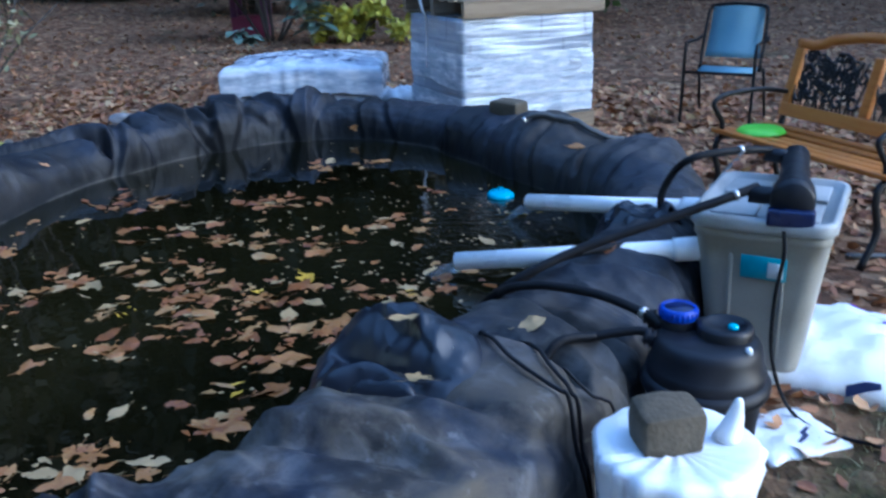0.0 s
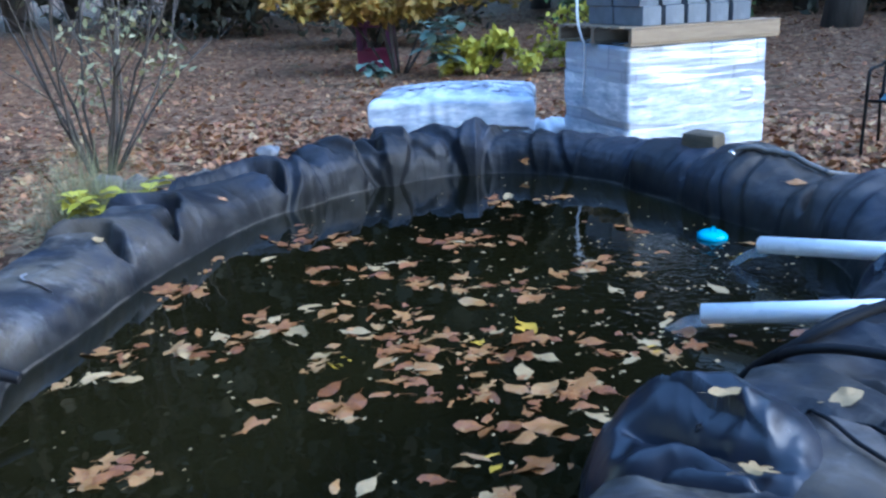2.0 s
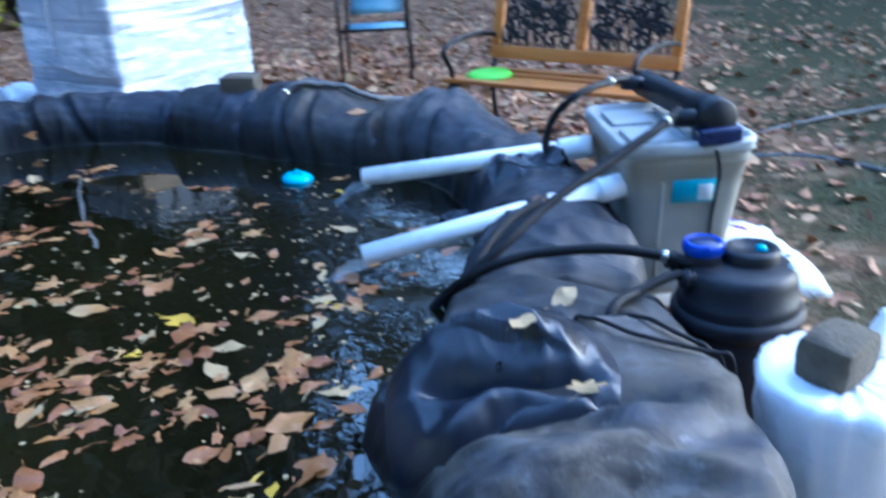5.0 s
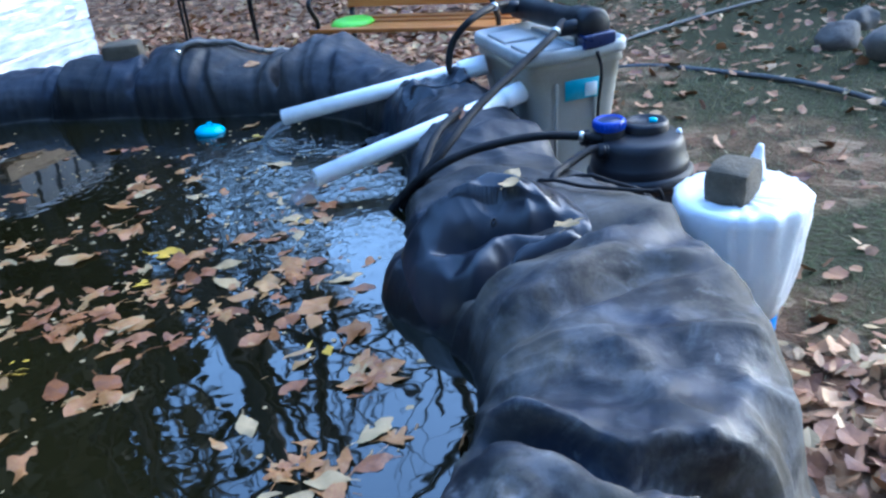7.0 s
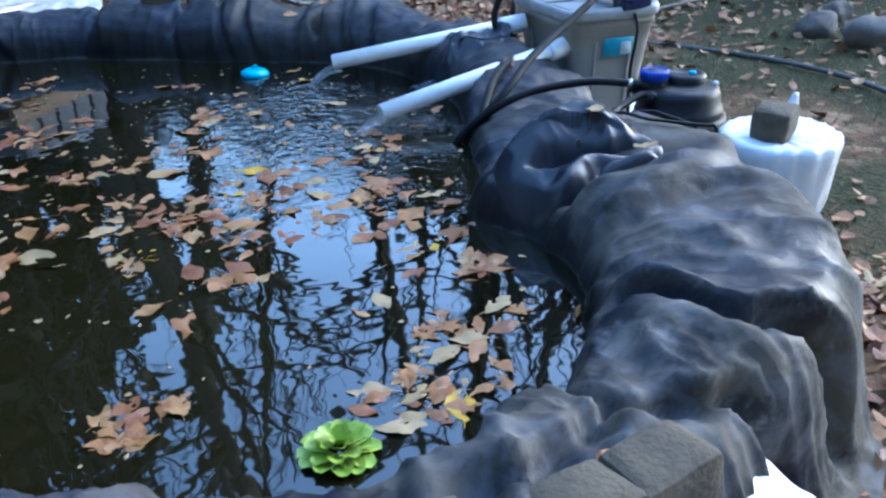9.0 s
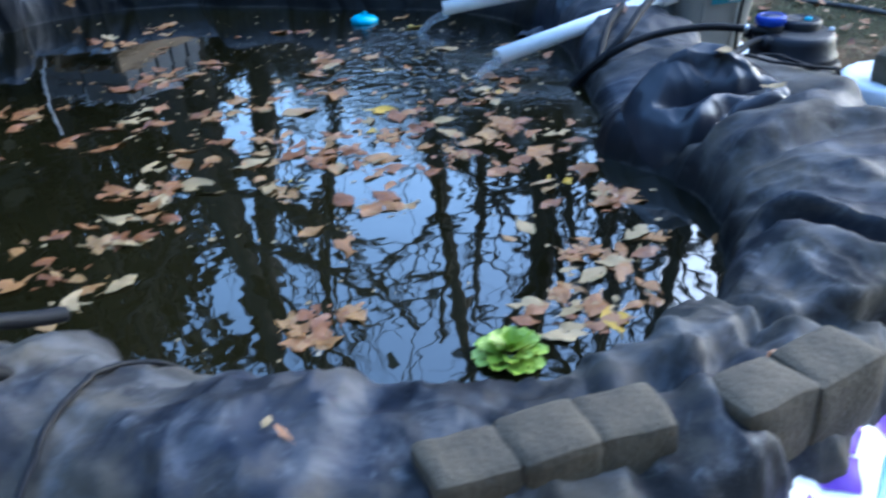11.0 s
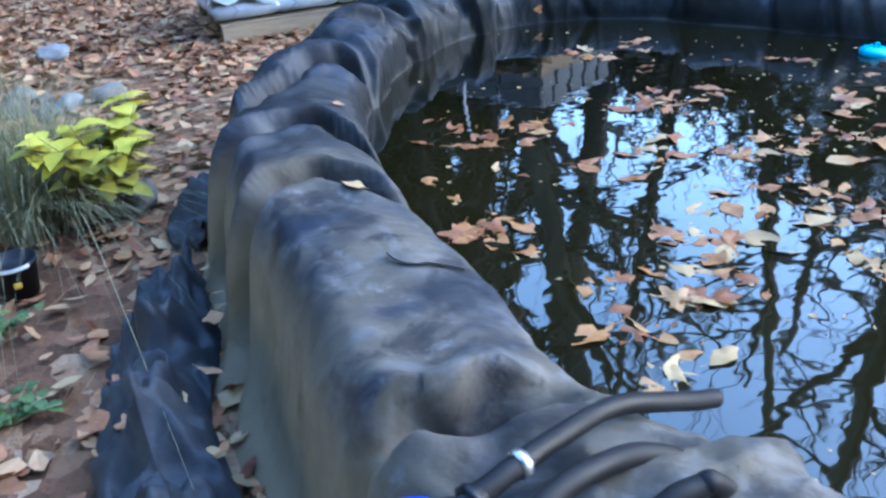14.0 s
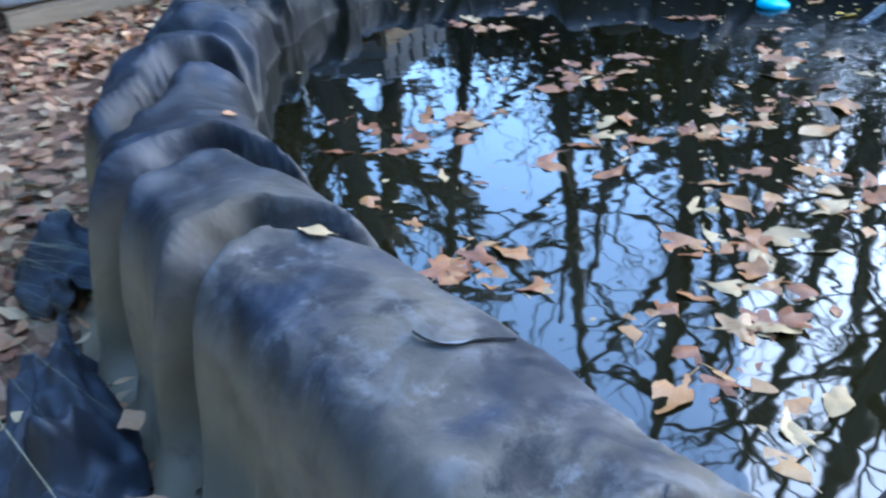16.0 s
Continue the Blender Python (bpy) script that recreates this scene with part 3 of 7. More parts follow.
def build_liner():
    """One sheet of rubber swept round the rim, drawn into many slanting folds with a steep and a slack side."""
    pts, _ = closed_line(SHORE, 1900)
    n = len(pts)
    P = np.array([(p.x, p.y) for p in pts])
    tan = np.roll(P, -10, 0) - np.roll(P, 10, 0)
    tan /= np.linalg.norm(tan, axis=1, keepdims=True)
    out = np.stack([-tan[:, 1], tan[:, 0]], 1)
    if inside(P[0, 0] + out[0, 0] * 0.05, P[0, 1] + out[0, 1] * 0.05, SHORE):
        out = -out
    sect = [(-0.30, 0.02, 0), (-0.16, 0.12, 0), (-0.07, 0.2, 0.05), (-0.02, 0.28, 0.3), (0.0, 0.335, 0.6), (0.01, 0.38, 0.85), (0.024, 0.42, 1), (0.052, 0.454, 1),
            (0.1, 0.477, 1), (0.15, 0.488, 1), (0.2, 0.492, 1), (0.25, 0.492, 1), (0.3, 0.486, 1), (0.345, 0.47, 1), (0.385, 0.438, 1), (0.415, 0.39, 1), (0.435, 0.32, 1),
            (0.45, 0.25, 1), (0.465, 0.18, 1), (0.485, 0.11, 1), (0.515, 0.05, 0.8), (0.56, 0.012, 0.5), (0.62, -0.03, 0.2)]
    fine = np.array([np.array(a) + (np.array(b) - np.array(a)) * k / 3 for a, b in zip(sect, sect[1:]) for k in range(3)] + [sect[-1]])
    m = len(fine)
    O, Z, A = fine[:, 0][None, :], fine[:, 1][None, :], fine[:, 2][None, :]
    V = np.linspace(0, 1, m)[None, :]
    S = (LENGTH * np.arange(n) / n)[:, None]
    px, py = P[:, 0], P[:, 1]
    west = (np.clip((-1.6 - px) / 0.3, 0, 1) * np.clip((5.2 - py) / 0.5, 0, 1))[:, None]
    far = np.clip((py - 4.7) / 0.5, 0, 1)[:, None]
    south = np.clip((2.75 - py) / 0.4, 0, 1)[:, None]

    def field(scale, z):
        return np.array([[noise.noise(Vector((px[k] * scale + out[k, 0] * o * scale, py[k] * scale + out[k, 1] * o * scale, z))) for o in fine[:, 0]] for k in range(n)])

    calm = 1 - np.maximum(0.6 * west, 0.25 * far)
    fold = 0.024 * field(2.4, 4.4) + calm * (0.022 * (0.5 - 2 * np.abs(field(3.1, 8.1))) + 0.012 * (0.5 - 2 * np.abs(field(7.5, 1.4)))) + 0.016 * calm * (0.6 - np.sqrt(2 * np.abs(field(4.6, 6.3)))) + 0.01 * (0.6 - np.sqrt(2 * np.abs(field(8.5, 2.2)))) + 0.004 * (0.6 - np.sqrt(2 * np.abs(field(17.0, 3.7)))) + 0.0015 * field(30.0, 5.2)
    fold = fold * (1 - 0.4 * west) + south * (0.02 * (0.6 - np.sqrt(2 * np.abs(field(5.2, 9.4)))) + 0.013 * (0.6 - np.sqrt(2 * np.abs(field(10.5, 0.7)))))
    # lapped pleats: a sharp overlapping edge, then a flat facet running out
    rng = random.Random(17)
    for i in range(190):
        k = rng.randrange(n)
        f, w, so = float(far[k, 0]), float(west[k, 0]), float(south[k, 0])
        if rng.random() < (0.72 if f > 0.5 else 0.93 if w > 0.5 else 0.9 if so > 0.3 else 0.72):
            continue
        s0 = LENGTH * k / n
        width = rng.uniform(0.12, 0.42) if f > 0.5 else rng.uniform(0.1, 0.3)
        amp = rng.uniform(0.02, 0.045) if f > 0.5 else rng.uniform(0.012, 0.028) * (1 - 0.3 * so)
        slant = rng.uniform(-0.7, 0.7) if f > 0.5 else rng.uniform(-0.3, 0.3) if w > 0.5 else rng.uniform(-0.75, 0.75)
        vc, vr = rng.uniform(0.25, 0.6), rng.uniform(0.3, 0.6)
        side = rng.choice((-1, 1, 1))
        bend = rng.uniform(-0.8, 0.8)
        ds = S - s0 - slant * (V - vc) - bend * (V - vc) ** 2
        ds = (ds + LENGTH / 2) % LENGTH - LENGTH / 2
        x = side * ds / width
        lip = 0.02 / width
        g = np.where(x < 0, np.exp(-(x / lip) ** 2), np.clip(1 - x, 0, 1) ** 1.3) - 0.55 * np.exp(-((x + 2.2 * lip) / (1.3 * lip)) ** 2)
        fold = fold + amp * g * np.clip(1 - ((V - vc) / vr) ** 2, 0, 1)
    ne = (np.clip((px + 0.45) / 0.4, 0, 1) * np.clip((py - 4.35) / 0.3, 0, 1))[:, None]
    fold = fold * A * (1 - 0.3 * ne)
    wide = 1.0 + 0.06 * west - 0.1 * far - 0.22 * (np.clip((2.3 - py) / 0.15, 0, 1) * np.clip((px + 1.0) / 0.2, 0, 1))[:, None] + ((px > -0.45) * np.interp(py, [2.15, 2.35, 2.7, 3.1, 3.4, 3.8], [0.0, 0.4, 0.85, 0.7, 0.35, 0.0]))[:, None] + 0.05 * np.array([noise.noise(Vector((s * 1.1, 0, 9))) for s in S[:, 0]])[:, None]
    wide = wide + 0.32 * ne
    low = (np.clip((px + 0.2) / 0.3, 0, 1) * np.clip((py - 2.45) / 0.25, 0, 1) * np.clip((3.85 - py) / 0.3, 0, 1))[:, None]
    trodden = (np.clip((2.35 - py) / 0.2, 0, 1) * np.clip((px + 1.55) / 0.2, 0, 1) * np.clip((-0.4 - px) / 0.2, 0, 1))[:, None]
    tall = 1.0 - 0.36 * low - 0.22 * trodden + 0.12 * far + 0.1 * ne + 0.1 * np.array([noise.noise(Vector((s * 1.4, 5, 2))) for s in S[:, 0]])[:, None] 
    # the west side lies on its blocks, with an edge along the outer side
    Z = Z + west * (0.03 * np.exp(-((O - 0.37) / 0.06) ** 2) - 0.01 * np.exp(-((O - 0.08) / 0.06) ** 2))
    dx, dz = (O - 0.22) / 0.3, (Z - 0.2) / 0.3
    ln = np.hypot(dx, dz) + 1e-9
    dx, dz = dx / ln, dz / ln
    H = np.where(O > 0, np.where(O < 0.345, O * wide, 0.345 * wide + (O - 0.345) * np.clip(1.45 - 0.45 * wide, 0.55, 1.0)), O) + dx * fold
    hz = np.where(Z > WATER_Z, (Z - WATER_Z) * tall + WATER_Z, Z) + dz * fold
    X = px[:, None] + out[:, 0:1] * H
    Y = py[:, None] + out[:, 1:2] * H
    # bundled folds where the spare sheet is gathered
    for cx, cy, r, h in ((-2.02, 2.66, 0.17, -0.04), (0.0, 2.3, 0.3, 0.015), (0.16, 5.36, 0.36, 0.055), (0.72, 4.8, 0.34, 0.045), (0.62, 4.5, 0.3, 0.02)):
        hz = hz + h * np.clip(1 - ((X - cx) ** 2 + (Y - cy) ** 2) / r ** 2, 0, 1) ** 2 * (A > 0.5)
    # long lapped folds: from, to, width, height; steep on the left of the line
    for ax, ay, bx, by, w, h in ((0.36, 2.36, -0.1, 2.5, 0.08, 0.03), (-0.62, 2.1, -0.56, 1.8, 0.05, 0.025),
                                 (0.05, 2.95, 0.5, 2.78, 0.08, 0.035), (0.3, 3.3, 0.72, 3.1, 0.08, 0.03)):
        ux, uy = bx - ax, by - ay
        ll = math.hypot(ux, uy)
        ux, uy = ux / ll, uy / ll
        al, ac = (X - ax) * ux + (Y - ay) * uy, (X - ax) * -uy + (Y - ay) * ux
        ac = ac + 0.03 * np.sin(al * 9 + ax * 20)
        ends = np.clip(np.minimum(al + 0.06, ll + 0.06 - al) / 0.12, 0, 1)
        x = ac / w
        g = np.where(x < 0, np.exp(-np.abs(x) ** 1.3), np.exp(-(x * 3.2) ** 2)) - 0.7 * np.exp(-((x - 0.6) * 3.3) ** 2)
        hz = hz + h * g * ends * (A > 0.5)
    # lips: the sheet on the left of the line laps over that on the right; a line, then width and height
    near_laps = ((((0.36, 2.55), (0.29, 2.58), (0.2, 2.605), (0.1, 2.635), (0.01, 2.635), (-0.06, 2.61), (-0.11, 2.57)), 0.12, 0.06), (((-0.4, 2.2), (-0.33, 2.175), (-0.25, 2.095), (-0.21, 2.0), (-0.136, 1.946), (-0.02, 1.9), (0.1, 1.87)), 0.16, 0.065), (((-0.98, 1.93), (-0.8, 1.915), (-0.65, 1.94), (-0.46, 1.925), (-0.32, 1.855), (-0.2, 1.79)), 0.12, 0.045))
    west_laps = ((((-2.6, 3.5), (-2.5, 3.62), (-2.42, 3.735), (-2.33, 3.8), (-2.22, 3.825), (-2.12, 3.79), (-1.99, 3.7)), 0.17, 0.105), (((-2.62, 4.0), (-2.52, 4.11), (-2.41, 4.213), (-2.29, 4.265), (-2.165, 4.235), (-2.09, 4.1), (-2.02, 4.0)), 0.15, 0.125),
                       (((-2.46, 4.5), (-2.36, 4.67), (-2.23, 4.89), (-2.11, 4.955), (-1.99, 4.87), (-1.9, 4.82)), 0.15, 0.115), (((-2.3, 5.25), (-2.1, 5.36), (-1.9, 5.3)), 0.14, 0.06), (((-2.24, 2.77), (-2.135, 2.804), (-2.05, 2.812), (-1.88, 2.805)), 0.12, 0.14),
                       (((-2.15, 5.5), (-1.9, 5.6), (-1.7, 5.5)), 0.13, 0.05))
    far_laps = ((((0.95, 5.1), (0.78, 4.99), (0.62, 4.945), (0.5, 4.9), (0.42, 4.82), (0.36, 4.74)), 0.2, 0.1), (((-0.2, 5.34), (-0.06, 5.4), (0.06, 5.56)), 0.15, 0.05))
    for line, w, h in near_laps + west_laps + far_laps:
        best = np.full(X.shape, 9.0)
        signed, along = np.zeros(X.shape), np.zeros(X.shape)
        run, total = 0.0, sum(math.dist(a, b) for a, b in zip(line, line[1:]))
        for (ax, ay), (bx, by) in zip(line, line[1:]):
            ll = math.dist((ax, ay), (bx, by))
            ux, uy = (bx - ax) / ll, (by - ay) / ll
            al, ac = (X - ax) * ux + (Y - ay) * uy, (X - ax) * -uy + (Y - ay) * ux
            cl = np.clip(al, 0, ll)
            d = np.hypot(X - ax - ux * cl, Y - ay - uy * cl)
            hit = d < best
            best = np.where(hit, d, best)
            signed = np.where(hit, np.where(ac > 0, d, -d), signed)
            along = np.where(hit, run + cl, along)
            run += ll
        signed = signed + 0.012 * np.sin(along * 19 + line[0][0] * 9) + 0.006 * np.sin(along * 47)
        side = np.clip(signed / 0.014 * 0.5 + 0.5, 0, 1)
        up = 0.5 * np.exp(-np.abs(signed / (0.7 * w)) ** 1.2)
        down = -0.95 * np.exp(-np.abs((signed + 0.01) / 0.034) ** 1.5) + 0.2 * np.exp(-np.abs((signed + 0.07) / 0.04) ** 2)
        ends = np.clip(np.minimum(along, total - along) / 0.1, 0.15, 1)
        rise = h * (side * up + (1 - side) * down) * ends * np.clip((O - 0.005) / 0.06, 0, 1) * (best < 0.6)
        hz = hz + rise * np.clip(dz + 0.25, 0, 1)
        X, Y = X + out[:, 0:1] * rise * 1.2 * np.clip(dx, 0, 1), Y + out[:, 1:2] * rise * 1.2 * np.clip(dx, 0, 1)
    # deep creases where the sheet is tucked in: from, to, width, depth
    for ax, ay, bx, by, w, h in ((-2.14, 2.8, -1.88, 2.8, 0.028, 0.1), (0.12, 3.12, 0.6, 2.86, 0.03, 0.045), (-0.963, 2.034, -1, 1.737, 0.025, 0.035), (-1.95, 5.156, -2.35, 5.237, 0.03, 0.05)):
        ux, uy = bx - ax, by - ay
        ll = math.hypot(ux, uy)
        ux, uy = ux / ll, uy / ll
        al, ac = (X - ax) * ux + (Y - ay) * uy, (X - ax) * -uy + (Y - ay) * ux
        ac = ac + 0.035 * np.sin(al * 7 + ax * 20) + 0.01 * np.sin(al * 23 + ay * 9)
        ends = np.clip(np.minimum(al + 0.05, ll + 0.05 - al) / 0.16, 0, 1)
        hz = hz - h * np.exp(-np.abs(ac / w) ** 1.4) * ends * (A > 0.5)
    verts = np.stack([X, Y, hz], -1).reshape(-1, 3)
    faces = [(k * m + j, ((k + 1) % n) * m + j, ((k + 1) % n) * m + j + 1, k * m + j + 1) for k in range(n) for j in range(m - 1)]
    me = bpy.data.meshes.new("pond_liner")
    me.from_pydata(verts.tolist(), [], faces)
    me.polygons.foreach_set("use_smooth", [True] * len(faces))
    me.materials.append(M_LINER)
    # how far the rubber is blackened: full at the waterline, fading up the pond side
    inner_wall = np.clip((0.03 - O) / 0.03, 0, 1) * np.ones((n, 1))
    me.attributes.new("inner_wall", "FLOAT", "POINT").data.foreach_set("value", inner_wall.reshape(-1).astype(np.float32))
    ob = new("pond_liner", me)
    return tagged(ob, "creased black rubber liner draped over the pond's raised rim", "pond liner"), BVHTree.FromPolygons([Vector(v) for v in verts.tolist()], faces)


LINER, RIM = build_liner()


def on_rim(x, y, lift=0.0):
    """The height of the liner's upper side, or of the ground or water beside it."""
    hit = RIM.ray_cast(Vector((x, y, 2)), Vector((0, 0, -1)))[0]
    z = hit.z if hit else ground_z(x, y)
    return max(z, WATER_Z if inside(x, y, SHORE) else -1) + lift


def rim_turn(x, y):
    hit = RIM.ray_cast(Vector((x, y, 2)), Vector((0, 0, -1)))
    nrm = hit[1] if hit[0] else Vector((0, 0, 1))
    if nrm.z < 0:
        nrm = -nrm
    return Vector((0, 0, 1)).rotation_difference(nrm).to_matrix().to_4x4()



def build_water():
    pts, _ = closed_line(SHORE, 160)
    bm = bmesh.new()
    c = Vector((-0.85, 4.0))
    bm.faces.new([bm.verts.new((*(p + (p - c).normalized() * 0.1), WATER_Z)) for p in pts])
    bmesh.ops.recalc_face_normals(bm, faces=bm.faces)
    return tagged(part("water", bm, M_WATER, smooth=False), "dark still pond water reflecting bare trees and sky", "water", kind="structure")


build_water()


# ---- leaves ----
def leaf_shape(kind, rng):
    """Vertices and faces of one dry leaf, about 1 long, lying flat and curled a little."""
    verts, faces = [], []
    c1, c2, tw = rng.uniform(-0.08, 0.3), rng.uniform(-0.1, 0.28), rng.uniform(-0.2, 0.2)

    def lift(x, y):
        return c1 * (x * x) * 1.2 + c2 * abs(y) + tw * x * y * 2

    if kind == "maple":
        n, out = 15, []
        for i in range(n):
            a = 2 * math.pi * i / n
            lobe = 0.5 * (0.62 + 0.38 * abs(math.cos(2.5 * a)) ** 0.7) * (1 if i else 0.7)
            out.append((lobe * math.cos(a) * rng.uniform(0.88, 1.1), lobe * math.sin(a) * rng.uniform(0.88, 1.1)))
        verts = [(0, 0, 0)] + [(x, y, lift(x, y)) for x, y in out]
        faces = [(0, 1 + i, 1 + (i + 1) % n) for i in range(n)]
    else:
        wide = {"oval": 0.27, "long": 0.18}[kind] * rng.uniform(0.85, 1.2)
        st = 6
        for i in range(st + 1):
            t = i / st
            x = t - 0.5
            w = wide * max(0.02, math.sin(math.pi * t ** 0.85)) ** 0.8
            bend = 0.1 * math.sin(t * 2.6)
            for s in (-1, 0, 1):
                y = s * w * rng.uniform(0.7, 1.2) + bend
                verts.append((x, y, lift(x, s * w)))
        for i in range(st):
            for s in range(2):
                a = i * 3 + s
                faces.append((a, a + 3, a + 4, a + 1))
        k = len(verts)
        verts += [(0.5, 0.05, lift(0.5, 0)), (0.68, 0.12, lift(0.5, 0) + 0.02), (0.67, 0.14, lift(0.5, 0) + 0.02)]
        faces.append((k, k + 1, k + 2))
    return np.array(verts, float), faces


LRNG = random.Random(5)
SHAPES = [leaf_shape(k, LRNG) for k in ("oval", "maple", "oval", "long", "maple", "oval", "maple", "long", "oval", "maple", "oval", "long")]


def fine_leaf(kind, rng):
    """A closer leaf: a toothed or lobed outline round a waved blade, with its stalk."""
    n, seed = 40, rng.uniform(0, 50)
    wide = {"oval": 0.62, "long": 0.42, "maple": 1.0}[kind] * rng.uniform(0.85, 1.2)
    lobes = [(0.0, 1.0)] + [(s * a + rng.uniform(-0.1, 0.1), k * rng.uniform(0.8, 1.1)) for s in (-1, 1) for a, k in ((0.95, 0.92), (1.95, 0.7))]
    c1, c2, tw = rng.uniform(-0.25, 0.3), rng.uniform(-0.25, 0.3), rng.uniform(-0.3, 0.3)
    torn = rng.uniform(0, 6.28) if rng.random() < 0.25 else None

    def lift(x, y):
        return c1 * x * x + c2 * y * y + tw * x * y + 0.09 * noise.noise(Vector((x * 3, y * 3, seed)))

    verts = [(0, 0, lift(0, 0))]
    for ring in (0.55, 1.0):
        for i in range(n):
            a = 2 * math.pi * i / n
            b = (a + math.pi) % (2 * math.pi) - math.pi
            if kind == "maple":
                r = 0.24 + 0.3 * max(k * math.exp(-((b - q) / 0.3) ** 2) for q, k in lobes)
            else:
                r = 0.5 * wide / math.hypot(wide * math.cos(a), math.sin(a)) * (1 - 0.16 * abs(math.sin(a)) ** 0.5 * abs(math.cos(a)) * 2)
            r *= 1 + (0.16 if kind == "maple" else 0.09) * noise.noise(Vector((math.cos(a) * 2.5, math.sin(a) * 2.5, seed + 3))) + 0.03 * (i % 2)
            if torn is not None and abs((a - torn + math.pi) % (2 * math.pi) - math.pi) < 0.35:
                r *= 0.68
            x, y = ring * r * math.cos(a), ring * r * math.sin(a)
            verts.append((x, y, lift(x, y)))
    faces = [(0, 1 + i, 1 + (i + 1) % n) for i in range(n)] + [(1 + i, 1 + n + i, 1 + n + (i + 1) % n, 1 + (i + 1) % n) for i in range(n)]
    k = len(verts)
    verts += [(-0.3, -0.012, lift(-0.3, 0) + 0.004), (-0.3, 0.012, lift(-0.3, 0) + 0.004), (-0.72, 0.09, lift(-0.5, 0) + 0.02), (-0.72, 0.07, lift(-0.5, 0) + 0.02)]
    faces.append((k, k + 1, k + 2, k + 3))
    return np.array(verts, float), faces


FINE = [fine_leaf(k, LRNG) for k in ("oval", "maple", "oval", "long", "maple", "oval", "oval", "oval", "oval", "long", "oval", "long", "oval", "oval", "maple", "oval")]


def leaf_mesh(i, name, material):
    v, f = FINE[i]
    me = bpy.data.meshes.new(name)
    me.from_pydata(v.tolist(), [], f)
    me.polygons.foreach_set("use_smooth", [True] * len(f))
    me.materials.append(material)
    return me


def scatter(name, places, material, label, category):
    """Many leaves, too many to count, in one mesh. places: x, y, z, size, heading, tilt axis and tilt."""
    rng = random.Random(11)
    vs, fs, base = [], [], 0
    for x, y, z, size, head, ax, tilt in places:
        v, f = SHAPES[rng.randrange(len(SHAPES))]
        r = np.array(Matrix.Rotation(tilt, 3, (math.cos(ax), math.sin(ax), 0)) @ Matrix.Rotation(head, 3, "Z"))
        vs.append(v @ r.T * size + (x, y, z))
        fs.extend([tuple(i + base for i in q) for q in f])
        base += len(v)
    me = bpy.data.meshes.new(name)
    me.from_pydata(np.concatenate(vs).tolist(), [], fs)
    me.materials.append(material)
    return tagged(new(name, me), label, category, kind="stuff")


OUTER = []
for k in range(0, len(RING), 12):
    tan = (RING[(k + 6) % len(RING)] - RING[k - 6]).normalized()
    o = Vector((-tan.y, tan.x))
    if inside(RING[k].x + o.x * 0.05, RING[k].y + o.y * 0.05, SHORE):
        o = -o
    OUTER.append(tuple(RING[k] + o * 0.55))


def build_litter():
    rng = random.Random(3)
    places = []
    while len(places) < 40000:
        if rng.random() < 0.45:
            x, y = rng.uniform(-5.5, 6), rng.uniform(1.0, 10)
        else:
            a, d = rng.uniform(-1.1, 1.1), 4 + 20 * rng.random() ** 1.3
            x, y = -0.8 + d * math.sin(a), 3 + d * math.cos(a)
        if inside(x, y, OUTER):
            continue
        lawn = max(0.0, min(1.0, (x - 0.55 * y + 1.5) / 1.4))
        if x > 0.3 and rng.random() < lawn * 0.74:
            continue
        if x < -2.3 and y < 6.5 and rng.random() < 0.15:
            continue
        if noise.noise(Vector((x * 0.8, y * 0.8, 1))) < -0.25 and rng.random() < 0.6:
            continue
        places.append((x, y, ground_z(x, y) + rng.uniform(0.004, 0.03), rng.uniform(0.04, 0.09), rng.uniform(0, 6.28), rng.uniform(0, 6.28), abs(rng.gauss(0, 0.5))))
    # a drift of leaves blown against the near rim
    for k in range(420):
        x, y = rng.gauss(0.78, 0.17), rng.gauss(2.02, 0.2)
        if not inside(x, y, OUTER):
            places.append((x, y, ground_z(x, y) + rng.uniform(0.005, 0.05), rng.uniform(0.045, 0.085), rng.uniform(0, 6.28), rng.uniform(0, 6.28), abs(rng.gauss(0, 0.5))))
    scatter("leaf_litter", places, M_LITTER, "dry brown fallen leaves strewn over the earth", "leaf litter")
    pale = [(x, y, z + 0.012, s * 1.0, h, a, t) for x, y, z, s, h, a, t in places[::15]]
    scatter("pale_leaf_litter", [(x + 0.05, y + 0.03, *r) for x, y, *r in pale], M_PALELEAF, "pale tan fallen leaves among the darker litter", "leaf litter")


build_litter()

# floating leaves: rafts as x, y, how many, reach
RAFTS = [(-1.84, 3.7, 9, 0.13), (-1.29, 3.51, 8, 0.16), (-1.03, 3.62, 9, 0.16), (-0.83, 3.27, 12, 0.18), (-0.96, 4.5, 12, 0.18), (-0.89, 5.3, 10, 0.2), (-0.35, 4.27, 9, 0.17), (-0.92, 3.98, 8, 0.16),
         (-0.56, 4.0, 7, 0.14), (-1.6, 4.42, 9, 0.17), (-0.82, 3.52, 10, 0.17), (-0.47, 3.53, 14, 0.17), (-0.1, 3.58, 10, 0.14), (-0.8, 3.0, 9, 0.15), (-0.46, 3.17, 9, 0.16), (-0.2, 3.2, 10, 0.14),
         (-0.35, 2.92, 8, 0.12), (-1.18, 2.58, 13, 0.085), (-0.68, 2.33, 22, 0.14), (-0.5, 2.46, 14, 0.13), (-0.32, 2.68, 9, 0.1), (-1.48, 3.3, 7, 0.15), (-1.62, 3.05, 5, 0.15), (-1.2, 4.05, 9, 0.2), (-0.7, 3.38, 10, 0.16)]


